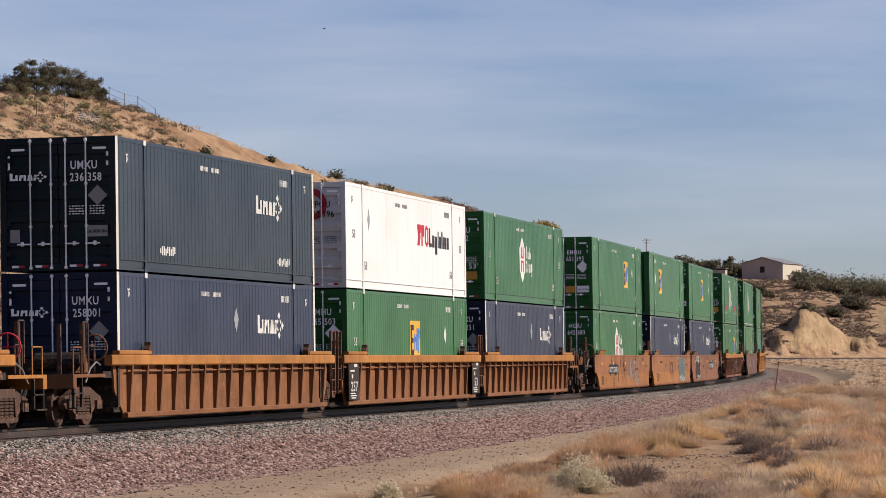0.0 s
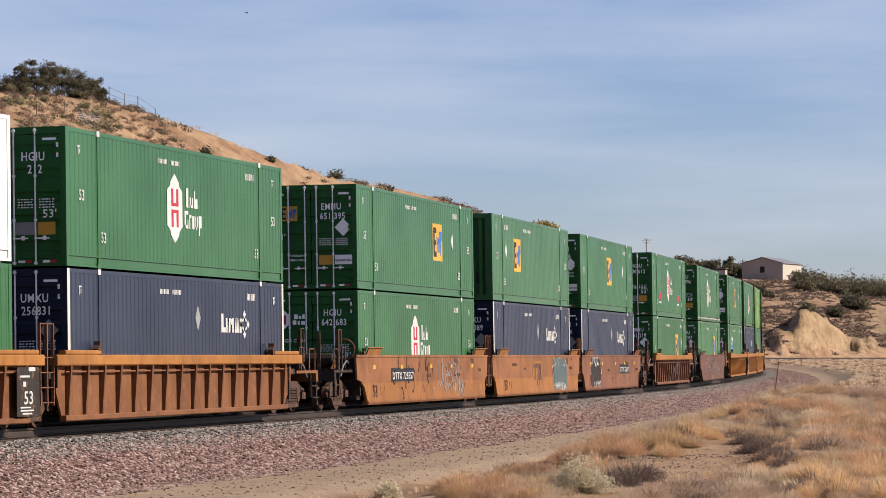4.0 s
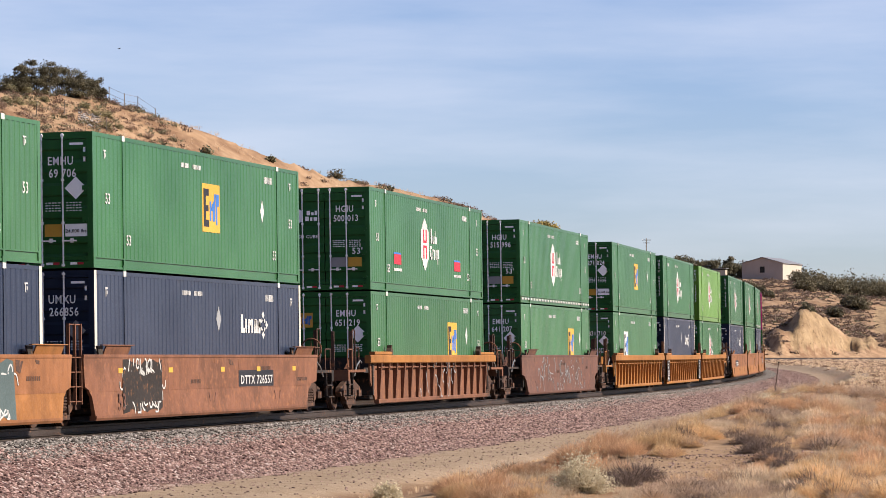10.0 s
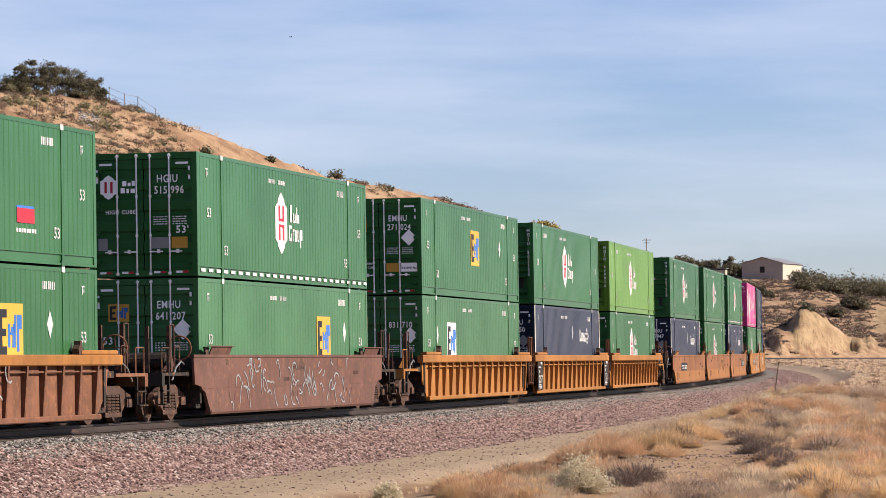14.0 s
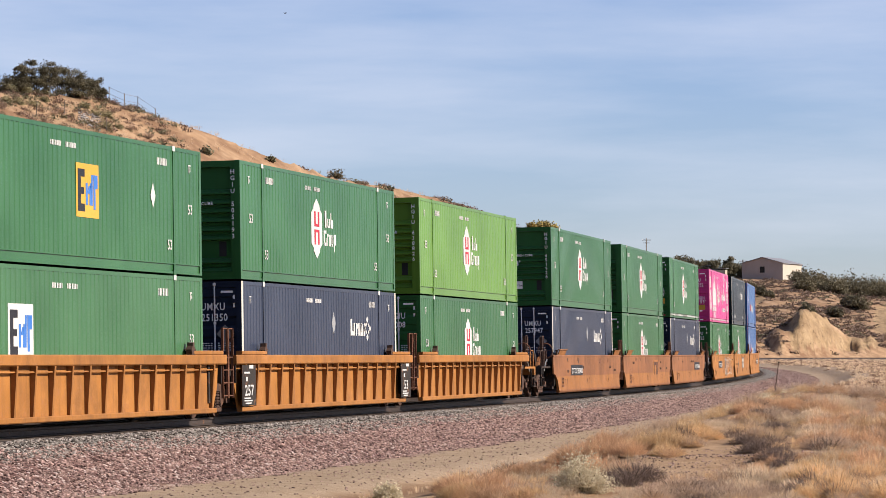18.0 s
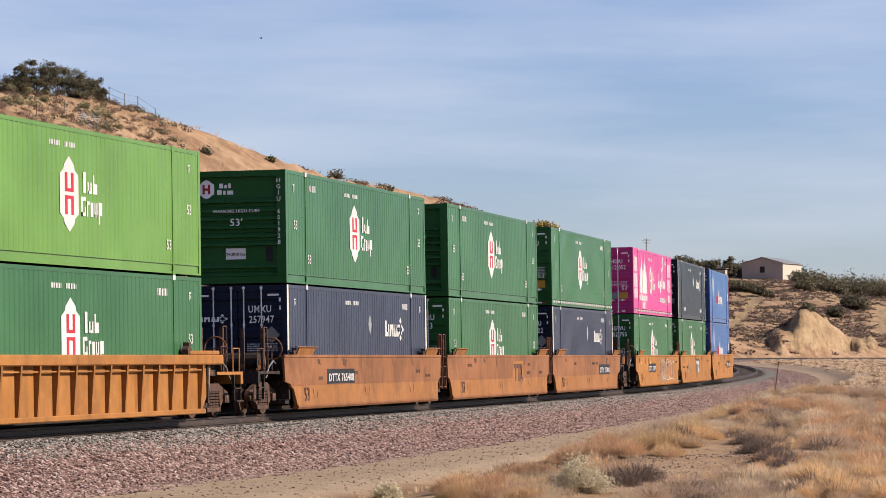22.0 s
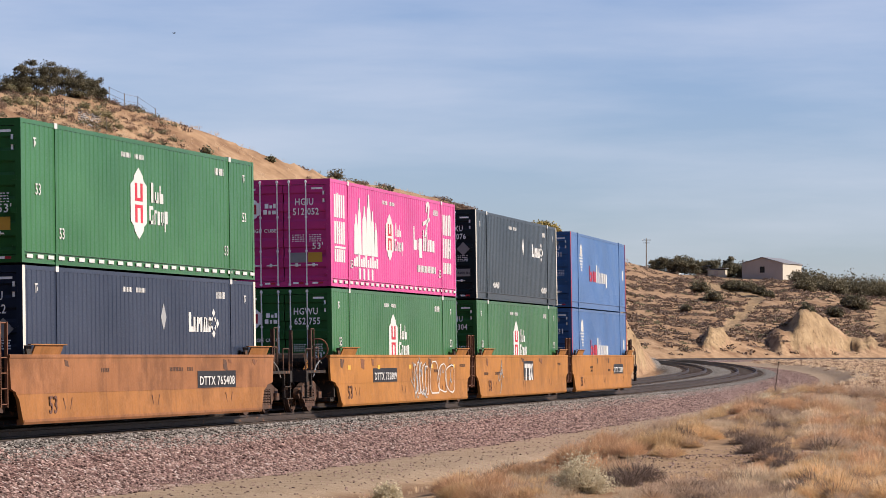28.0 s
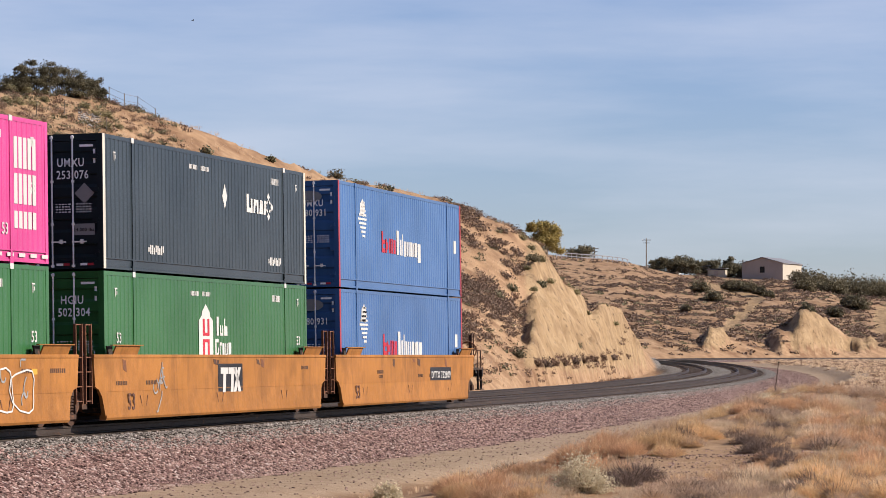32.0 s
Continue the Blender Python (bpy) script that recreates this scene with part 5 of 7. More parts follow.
def bubbles(w, x, wd, mat, seed, k=4):
    """Rounded letter-like outlines sprayed side by side."""
    r = random.Random(seed)
    st = []
    for i in range(k):
        cx, rx, ry = -wd / 2 + wd * (i + .5) / k, wd / k * .56, r.uniform(.40, .48)
        ring = []
        for j in range(15):
            a = j * math.pi / 7
            q = 1 + .12 * math.sin(3 * a + seed + i)
            ring.append((cx + rx * q * math.copysign(abs(math.cos(a)) ** .7, math.cos(a)), -.06 + ry * q * math.copysign(abs(math.sin(a)) ** .7, math.sin(a))))
        for a, b in zip(ring[:-1], ring[1:]):
            nx, ny = b[1] - a[1], a[0] - b[0]
            m = .018 / max(math.hypot(nx, ny), 1e-4)
            st.append([(a[0] - nx * m, a[1] - ny * m), (a[0] + nx * m, a[1] + ny * m), (b[0] + nx * m, b[1] + ny * m), (b[0] - nx * m, b[1] - ny * m)])
    tagged(part("graffiti_outline", bent(st, .82), mat, w, "rounded sprayed outlines", on_side(x, .82, 1.4775)), kind="stuff")


def yellow_ticks(w):
    for x in (6.9, 3.4, -.6, -3.6, -6.8):
        mark("reflector", [bar(-.15, .15, -.055, .055)], DECAL_Y, w, on_side(x, 1.13, 1.4655), "", ("ytick",))


R_WORDS = "ribbed ochre steel well wagon"
S_WORDS = "smooth-sided ochre steel well wagon"
WAGONS = [
    wagon(True, AMBER, "a", "c", "ribbed amber steel well wagon, empty behind its bulkhead", AMBER),
    wagon(True, OCHRE_RIB, "c", "a", R_WORDS + " under slate and navy containers", AMBER), wagon(True, OCHRE_RIB, "a", "a", R_WORDS + " under a white container", AMBER, True), wagon(True, OCHRE_RIB, "a", "c", R_WORDS + " with rusty latches", AMBER),
    wagon(False, OCHRE, "c", "a", S_WORDS + ", scribbled in chalky strokes"), wagon(False, OCHRE, "a", "a", S_WORDS + ", with a teal sprayed patch"), wagon(False, RUSTY, "a", "c", "smooth-sided rusty brown well wagon with a grey sprayed patch"),
    wagon(True, RUSTY, "c", "c", "single ribbed rusty well wagon with an amber top chord", AMBER),
    wagon(False, BROWN, "c", "c", "single smooth oxide brown well wagon covered in chalky scrawl"),
    wagon(True, AMBER, "c", "a", "ribbed amber well wagon with a bright top chord", AMBER), wagon(True, AMBER, "a", "a", "ribbed amber well wagon with black stencil panels", AMBER, True), wagon(True, AMBER, "a", "c", "ribbed amber well wagon under a lime container", AMBER),
    wagon(False, OCHRE, "c", "a", S_WORDS + ", with a black number panel"), wagon(False, OCHRE, "a", "a", S_WORDS + ", with faded figures"), wagon(False, OCHRE, "a", "c", S_WORDS + ", at the end of its set"),
    wagon(False, AMBER, "c", "a", "smooth amber well wagon with pale sprayed outlines"), wagon(False, AMBER, "a", "a", "smooth amber well wagon with a black emblem panel"), wagon(False, AMBER, "a", "c", "smooth amber well wagon that ends the train"),
]
for i, e, red in ((0, -1, True), (1, 1, False), (6, -1, False), (4, 1, False), (7, -1, False), (8, 1, False), (11, -1, False), (12, 1, False), (15, 1, False), (17, -1, False)):
    brake_gear(WAGONS[i], e, red)
for i in (4, 5, 6, 12, 13, 14, 15, 16, 17):
    if i in (4, 6, 15):
        yellow_ticks(WAGONS[i])
    text("53", BROWN, WAGONS[i], on_side(6.9, .30, 1.494), .5, "length_figure")
number_board(WAGONS[4], 3.3, "DTTX 726557")
spray(WAGONS[4], -3.0, 4.6, (None, DECAL_G), 3, 36)
spray(WAGONS[4], 2.0, 5.5, (None, DARK_FRAME), 4, 12)
emblem_board(WAGONS[5], .4, True)
spray(WAGONS[5], -4.6, 2.9, (TEAL, DECAL_W), 5, 44)
spray(WAGONS[6], 5.4, 2.7, (DARK_FRAME, DECAL_W), 6, 44)
number_board(WAGONS[6], -3.4, "DTTX 726557", .86, True)
spray(WAGONS[7], 0, 6, (None, DECAL_G), 7, 14)
spray(WAGONS[8], .5, 12, (None, DECAL_G), 8, 60)
number_board(WAGONS[12], 3.2, "DTTX 765408")
emblem_board(WAGONS[13], -3.0, True)
number_board(WAGONS[14], -4.3, "DTTX 765408")
number_board(WAGONS[15], 2.6, "DTTX 732809")
spray(WAGONS[15], -2.0, 1.9, (None, DECAL_G), 9, 18)
spray(WAGONS[15], -5.0, 3.0, (None, DECAL_G), 10, 6)
bubbles(WAGONS[15], -2.0, 1.9, DECAL_W, 21, 5)
bubbles(WAGONS[15], -5.0, 3.4, DECAL_W, 22, 3)
emblem_board(WAGONS[16], -.6)
number_board(WAGONS[17], -4.0, "DTTX 732809")
spray(WAGONS[16], 4.7, .8, (None, DECAL_G), 12, 8)

SS = [-23.75, 0.0, 19.59, 38.87, 62.8, 82.25, 101.51, 125.33, 148.53, 171.8, 191.13, 210.61, 234.13, 253.66, 273.09, 296.68, 316.16, 335.77]
LOADS = [  # lower, upper
    None,
    (decorated("umax", True, NAVY, ("UMXU", "258001")), decorated("umax", False, SLATE, ("UMXU", "236 358"))),
    (decorated("panel", True, GREEN, ("EMHU", "265 503"), at=-.45), decorated("white", False, WHITE, ("XPOU", "412 796"))),
    (decorated("umax", True, NAVY, ("UMXU", "256831")), decorated("hub", False, GREEN, ("HGIU", "212"))),
    (decorated("hub", True, GREEN, ("HGIU", "642 683")), decorated("panel", False, GREEN, ("EMHU", "651 395"), at=-2.6)),
    (decorated("umax", True, NAVY, ("UMXU", "637089")), decorated("panel", False, GREEN_2, None, "front", at=3.2, upright=True)),
    (decorated("umax", True, NAVY, ("UMXU", "266856")), decorated("panel", False, GREEN, ("EMHU", "69 706"), at=-.4)),
    (decorated("panel", True, GREEN, ("EMHU", "651 219"), at=-3.1), decorated("hub", False, GREEN, ("HGIU", "500 013"), stickers=True)),
    (decorated("panel", True, GREEN_2, ("EMHU", "641 207"), at=-3.3), decorated("hub", False, GREEN, ("HGIU", "515 996"), tape=True)),
    (decorated("white_panel", True, GREEN_2, ("", "831 710"), at=3.7), decorated("panel", False, GREEN, ("EMHU", "271 024"), at=-.3)),
    (decorated("umax", True, NAVY, ("UMXU", "251350")), decorated("hub", False, GREEN, ("HGIU", "505193"), "front")),
    (decorated("hub", True, GREEN, ("HGIU", "3008")), decorated("hub", False, LIME, ("HGIU", "638826"), "front")),
    (decorated("umax", True, NAVY, ("UMXU", "257947")), decorated("hub", False, GREEN, ("HGIU", "651928"), "front")),
    (decorated("hub", True, GREEN, ("HGIU", "453")), decorated("hub", False, GREEN, None, "front")),
    (decorated("umax", True, NAVY, ("UMXU", "246722")), decorated("hub", False, GREEN, ("HGIU", "485"), tape=True)),
    (decorated("hub", True, GREEN, ("HGWU", "652 755")), decorated("pink", False, PINK, ("HGIU", "512 052"), tape=True)),
    (decorated("hub", True, GREEN, ("HGIU", "502 304")), decorated("umax", False, SLATE, ("UMXU", "253 076"), dia=True)),
    (decorated("blue", True, BLUE, ("", "880 931")), decorated("blue", False, BLUE, ("UMXU", "880 931"))),
]


# ---- plants, stones, fences and buildings ----
RNG = np.random.default_rng(7)


def spot(px, y):
    """Plan position at a bearing (as a column of the view's width) and a depth."""
    return (np.asarray(px, float) - 784) / 6024 * np.asarray(y, float), np.asarray(y, float)


def leaf_cloud(n, size, squash=0.75, shell=0.5, seed=0, up=0.3):
    """A dome of n loose leaves of unit radius: vertices (n, 4, 3)."""
    r = np.random.default_rng(seed)
    d = r.normal(size=(n, 3))
    d[:, 2] = np.abs(d[:, 2]) * 0.9
    d /= np.linalg.norm(d, axis=1)[:, None]
    lump = 0.72 + 0.28 * np.sin(d[:, :1] * 5 + seed) * np.cos(d[:, 1:2] * 4 + 2 * seed) + 0.12 * r.normal(size=(n, 1))
    c = d * lump * (shell + (1 - shell) * r.random((n, 1)) ** 0.6)
    c[:, 2] *= squash
    a = r.normal(size=(n, 3))
    a[:, 2] += up
    a /= np.linalg.norm(a, axis=1)[:, None]
    b = np.cross(a, r.normal(size=(n, 3)))
    b /= np.linalg.norm(b, axis=1)[:, None]
    s = size * (0.6 + 0.8 * r.random((n, 1)))
    return np.stack([c - a * s, c + b * s * .45, c + a * s, c - b * s * .45], 1)


def blade_tuft(n, seed=0, spread=0.5, lean=0.55, width=0.018):
    """A tuft of n thin blades of unit height: vertices (n, 4, 3)."""
    r = np.random.default_rng(seed)
    an, rad = r.random(n) * 6.283, spread * np.sqrt(r.random(n))
    base = np.stack([rad * np.cos(an), rad * np.sin(an), np.zeros(n)], 1)
    out = np.stack([np.cos(an + r.normal(size=n) * .6), np.sin(an + r.normal(size=n) * .6), np.zeros(n)], 1)
    h = (0.45 + 0.55 * r.random(n))[:, None]
    ln = lean * r.random(n)[:, None]
    mid = base + out * ln * .3 * h + np.array([0, 0, .6]) * h
    tip = base + out * ln * h + np.array([0, 0, 1.]) * h * (1 - .3 * ln)
    side = np.cross(out, np.array([0, 0, 1.])) * width
    return np.stack([base - side, mid + side * .9, tip, mid - side * .6], 1)


def scatter(name, protos, x, y, size, mat, label, lift=0.0, tall=1.0, z=None, category="shrubs"):
    """Joined copies of a few forms on the land."""
    if z is None:
        z = ground(x, y)[0]
    vs, k = [], RNG.integers(0, len(protos), len(x))
    turn = RNG.random(len(x)) * 6.283
    for j, p in enumerate(protos):
        i = np.nonzero(k == j)[0]
        if not len(i):
            continue
        c, s = np.cos(turn[i]), np.sin(turn[i])
        q = np.repeat(p[None], len(i), 0) * np.asarray(size)[i][:, None, None, None]
        X = q[..., 0] * c[:, None, None] - q[..., 1] * s[:, None, None] + x[i][:, None, None]
        Y = q[..., 0] * s[:, None, None] + q[..., 1] * c[:, None, None] + y[i][:, None, None]
        Z = q[..., 2] * tall + (z[i] + lift)[:, None, None]
        vs.append(np.stack([X, Y, Z], -1).reshape(-1, 3))
    v = np.concatenate(vs)
    return big_mesh(name, v, np.arange(len(v)).reshape(-1, 4), mat, label, category)


def in_view(n, px0, px1, y0, y1):
    y = np.sqrt(RNG.random(n) * (y1 ** 2 - y0 ** 2) + y0 ** 2)
    return spot(px0 + (px1 - px0) * RNG.random(n), y)


def bearing(x, y):
    return 784 + 6024 * x / y


SHRUBS = [leaf_cloud(84, .115, .75, .25, i, 1.0) for i in range(5)]
SHRUBS_FAR = [leaf_cloud(34, .22, .6, .25, 20 + i) for i in range(5)]
TWIGS = [blade_tuft(150, 40 + i, .3, 1.6, .010) for i in range(5)]
TUFTS = [blade_tuft(46, 60 + i, .45, .8, .020) for i in range(6)]
TUFTS_FINE = [blade_tuft(70, 80 + i, .5, .6, .013) for i in range(6)]

# hillside beyond the tracks: dense at both ends, almost bare sand between
x, y = in_view(5200, -200, 1160, 95, 300)
px = bearing(x, y)
z, u, bare = ground(x, y)
patch = fbm(x / 14, y / 14, 3, 91)
dens = np.where(px < 330, .75 + .4 * patch, np.where(px < 560, .22 + .4 * patch, np.where(px < 790, .16 + .3 * patch, .85 + .4 * patch)))
keep = (u < -10) & (bare < .25) & (RNG.random(len(x)) < dens)
x, y, z = x[keep], y[keep], z[keep]
half = RNG.random(len(x)) < .62
scatter("hill_scrub", SHRUBS, x[half], y[half], RNG.uniform(.25, .75, half.sum()), SCRUB, "dry brown scrub scattered over the sandy hillside", -.05, 1, z[half])
scatter("hill_sage", SHRUBS, x[~half], y[~half], RNG.uniform(.25, .7, (~half).sum()), SCRUB_GREEN, "grey green sagebrush scattered over the sandy hillside", -.05, 1, z[~half])
# along the crest, where the slope shows above the train
px = np.where(RNG.random(3600) < .55, RNG.uniform(-60, 350, 3600), RNG.uniform(350, 960, 3600))
y = np.interp(1000 * (px - 784) / 6024, C1B, C1) - 75 * RNG.random(3600) ** 1.3 + 2
x, y = spot(px, y)
z, u, bare = ground(x, y)
patch = fbm(x / 7, y / 7, 3, 191)
keep = (u < -11) & (bare < .2) & (patch > np.where(px < 210, -.6, np.where(px < 330, -.3, np.where(px < 800, .35, .3))))
half = keep & (RNG.random(len(x)) < .5)
scatter("crest_scrub", SHRUBS, x[half], y[half], RNG.uniform(.18, .6, half.sum()), SCRUB, "dry brown scrub along the hill crest", -.04, 1, z[half])
half = keep & ~half
scatter("crest_sage", SHRUBS, x[half], y[half], RNG.uniform(.18, .6, half.sum()), SCRUB_GREEN, "grey green brush along the hill crest", -.04, 1, z[half])
# small tufts of brush everywhere on the slope
x, y = in_view(4500, -200, 1000, 110, 290)
px = bearing(x, y)
z, u, bare = ground(x, y)
keep = (u < -10) & (bare < .25) & (fbm(x / 6, y / 6, 3, 77) > np.where((px > 350) & (px < 780), .25, -.25))
scatter("hill_tufts", SHRUBS_FAR, x[keep], y[keep], RNG.uniform(.10, .28, keep.sum()), SCRUB, "small brown tufts on the sandy hillside", -.02, 1, z[keep])
# dry grass between them
x, y = in_view(9000, -200, 1160, 95, 300)
z, u, bare = ground(x, y)
px = bearing(x, y)
keep = (u < -9.5) & (bare < .5) & (RNG.random(len(x)) < np.where((px > 350) & (px < 780), .35, .8))
scatter("hill_grass", [t[::3] for t in TUFTS], x[keep], y[keep], RNG.uniform(.2, .5, keep.sum()), GRASS_PALE, "pale dry grass on the hillside", 0, 1, z[keep], "grass")
# thick scrub on the slope that runs down to the cut
x, y = in_view(2600, 770, 945, 165, 246)
z, u, bare = ground(x, y)
keep = (u < -12) & (bare < .3) & (fbm(x / 1.6, y / 3.5, 3, 141) > .08 + .3 * sstep(225, 240, y))
x, y, z = x[keep], y[keep], z[keep]
half = RNG.random(len(x)) < .75
scatter("slope_scrub", SHRUBS, x[half], y[half], RNG.uniform(.35, .95, half.sum()), SCRUB_DARK, "thick brown scrub on the slope above the cut", -.05, .85, z[half])
scatter("slope_sage", SHRUBS, x[~half], y[~half], RNG.uniform(.3, .7, (~half).sum()), SCRUB, "pale brown scrub on the slope above the cut", -.05, .85, z[~half])
# brush along the foot of the cut
x, y = in_view(2200, 860, 1110, 195, 290)
z, u, bare = ground(x, y)
keep = (u < -8.9) & (u > -10.4) & (RNG.random(len(x)) < .6)
scatter("cut_foot_brush", SHRUBS, x[keep], y[keep], RNG.uniform(.25, .6, keep.sum()), SCRUB, "brown brush along the foot of the cut", -.05, 1, z[keep])

# the far hill
x, y = in_view(15000, 960, 1700, 500, 860)
z, u, bare = ground(x, y)
patch = fbm(x / 9, y / 20, 3, 17)
high = sstep(20.5, 23.5, 1000 * (z - CAM_Z) / y) * (bearing(x, y) < 1230)
keep = (z > 1.6) & (bare < .2) & (RNG.random(len(x)) < (.54 + .6 * patch) * (1 - .8 * high))
x, y, z = x[keep], y[keep], z[keep]
half = RNG.random(len(x)) < .85
scatter("far_scrub", SHRUBS_FAR, x[half], y[half], RNG.uniform(.5, 1.7, half.sum()), SCRUB_DARK, "brown scrub covering the far hill", -.1, .8, z[half])
scatter("far_sage", SHRUBS_FAR, x[~half], y[~half], RNG.uniform(.5, 1.4, (~half).sum()), SCRUB_GREEN, "grey green brush covering the far hill", -.1, .75, z[~half])

# the flat beyond the bank
x, y = in_view(6500, 1330, 1720, 118, 500)
z, u, bare = ground(x, y)
keep = (u > 8) & (z < 1.7)
x, y, z = x[keep], y[keep], z[keep]
half = RNG.random(len(x)) < .35
scatter("flat_scrub", SHRUBS, x[half], y[half], RNG.uniform(.15, .55, half.sum()), SCRUB, "low brown scrub on the sandy flat", -.04, .7, z[half])
scatter("flat_grass", TUFTS, x[~half], y[~half], RNG.uniform(.12, .32, (~half).sum()), GRASS_PALE, "pale straw grass on the sandy flat", 0, 1, z[~half], "grass")

def bare_soil(px, el):
    """The stony rut that runs down the bank."""
    return (abs(el + 30 - .02 * (px - 1290)) < 3.4) & (1140 < px) & (px < 1345) | (1375 < px) & (px < 1425) & (-26 < el) & (el < -22.5)


# the near bank: thin grass between single clumps
x, y = in_view(6500, -60, 1680, 42, 125)
z, u, bare = ground(x, y)
px = bearing(x, y)
edge = np.interp(y, [45, 60, 75, 100, 125], [10.4, 10.4, 10.0, 9.2, 8.6]) + .6 * fbm(x / 2.5, y / 2.5, 3, 5)
patch = fbm(x / 3.2, y / 3.2, 3, 23) + .35 * fbm(x / 1.1, y / 1.1, 2, 29)
on = (u > edge) & (y > 44) & ~bare_soil(px, 1000 * (z - CAM_Z) / y)
gold = on & (patch > .10) & (px < 1480 + 260 * patch) & (RNG.random(len(x)) < .7)
pale = on & ~gold & (patch < -.16) & (patch > -.8) & (RNG.random(len(x)) < .6)
scatter("golden_grass", TUFTS_FINE, x[gold], y[gold], RNG.uniform(.08, .20, gold.sum()) * np.clip((u - edge)[gold] * .5 + .45, .45, 1.1), GRASS, "golden dry grass on the near bank", -.01, 1, z[gold], "grass")
scatter("straw_grass", TUFTS_FINE, x[pale], y[pale], RNG.uniform(.08, .18, pale.sum()) * np.clip((u - edge)[pale] * .5 + .45, .45, 1.1), GRASS_PALE, "pale straw grass on the near bank", -.01, 1, z[pale], "grass")


def dome(n, seed, width=.011, tall=1.0, open_=.75):
    """A rounded clump of n thin upright blades that fan out from its foot, unit radius."""
    r = np.random.default_rng(seed)
    an = r.random(n) * 6.283
    tilt = open_ * r.random(n) ** .6 * 1.25
    foot = .55 * np.sqrt(r.random(n)) * (tilt / 1.25 + .2)
    d = np.stack([np.cos(an) * np.sin(tilt), np.sin(an) * np.sin(tilt), np.cos(tilt) * tall], 1)
    ln = (.55 + .4 * r.random(n) + .15 * np.sin(3 * an + seed))[:, None]
    base = np.stack([foot * np.cos(an), foot * np.sin(an), np.zeros(n)], 1)
    base += d * ln * (.70 * r.random((n, 1)) ** .8)
    tip = base + d * ln * .38 + r.normal(size=(n, 3)) * .12
    mid = .5 * (base + tip) + r.normal(size=(n, 3)) * .02
    s = np.cross(d, r.normal(size=(n, 3)))
    s *= width / np.linalg.norm(s, axis=1)[:, None]
    return np.stack([base - s, mid - s * .8, tip, mid + s * .8], 1)


DOMES = [dome(520, 300 + i, .011) for i in range(5)]
FINE = [leaf_cloud(520, .045, .8, .15, 130 + i, 1.2) for i in range(4)]
for name, mat, forms, seed, cut, lo, hi, words in (
        ("golden_clumps", GRASS, DOMES, 56, -.05, .16, .36, "golden rounded grass clumps on the near bank"),
        ("russet_brush", ORANGE_BRUSH, DOMES, 57, .0, .16, .38, "russet dry brush on the near bank"),
        ("pale_clumps", GRASS_PALE, DOMES, 61, .05, .16, .34, "pale rounded grass clumps on the near bank"),
        ("pale_brush", RABBIT, FINE, 58, .34, .15, .35, "small pale rounded brush on the near bank"),
        ("grey_brush", BARE, DOMES, 59, .0, .2, .4, "bare grey twiggy brush on the near bank"),
        ("brown_brush", TWIGGY, DOMES, 60, .22, .2, .42, "dull brown brush on the near bank")):
    x, y = in_view(1150, 830, 1690, 46, 112)
    z, u, bare = ground(x, y)
    on = (u > 10.6) & (fbm(x / 2.4, y / 2.4, 3, seed) > cut + np.where(bearing(x, y) < 1270, .4, .12)) & (fbm(x / 2.0, y / 3.5, 2, 83) > -.42) & ~bare_soil(bearing(x, y), 1000 * (z - CAM_Z) / y + 1.5)
    scatter(name, forms, x[on], y[on], RNG.uniform(lo, hi, on.sum()), mat, words, -.03, 1, z[on])
# thin weeds on the path's edge
x, y = in_view(1600, 200, 1400, 52, 160)
z, u, bare = ground(x, y)
on = (u > 7.6) & (u < 10)
scatter("path_weeds", TUFTS, x[on], y[on], RNG.uniform(.08, .22, on.sum()), GRASS_PALE, "thin dry weeds along the sandy path", 0, 1, z[on], "grass")


def brush(px, y, r, mat, words, n=900, leaf=.07, name="bush", squash=.85, twigs=True):
    """A single bush: a fan of stems under a cloud of small leaves."""
    x, y = spot([px], [y])
    z = ground(x, y)[0]
    b = thing(name, words, "bush", "", "", pose(float(x[0]), float(y[0]), float(z[0]) - .03))
    if mat is BARE:
        v = np.concatenate([blade_tuft(n // 2, int(px) + i, .4, 1.5, .006) for i in range(2)]).reshape(-1, 3) * r * 1.15
    else:
        v = np.concatenate([leaf_cloud(n // 3, leaf / r, squash, .3, int(px) + i) * (.55 + .2 * i) + np.array([.25 * math.cos(2.2 * i), .25 * math.sin(2.2 * i), .12 * i]) for i in range(3)]).reshape(-1, 3) * r
    ob = big_mesh("foliage", v, np.arange(len(v)).reshape(-1, 4), mat, "", "", "stuff")
    ob.parent = b
    g = Geo()
    rr = random.Random(int(px))
    for i in range(9):
        a = i * .7
        g.tube((0, 0, 0), (r * .6 * math.cos(a), r * .6 * math.sin(a), r * rr.uniform(.4, .7)), .02 * max(r, .4), 5, .008)
    part("stem_fan", g, BARK, b)
    return b


def met(px, el, y0, y1, n=600):
    """Depth at which the land on a bearing first shows at a given slope of sight, in thousandths."""
    y = np.linspace(y0, y1, n)
    x = (px - 784) / 6024 * y
    k = 1000 * (ground(x, y)[0] - CAM_Z) / y
    hit = np.nonzero(k >= el)[0]
    return float(y[hit[0]]) if len(hit) else float(y[np.argmax(k)])


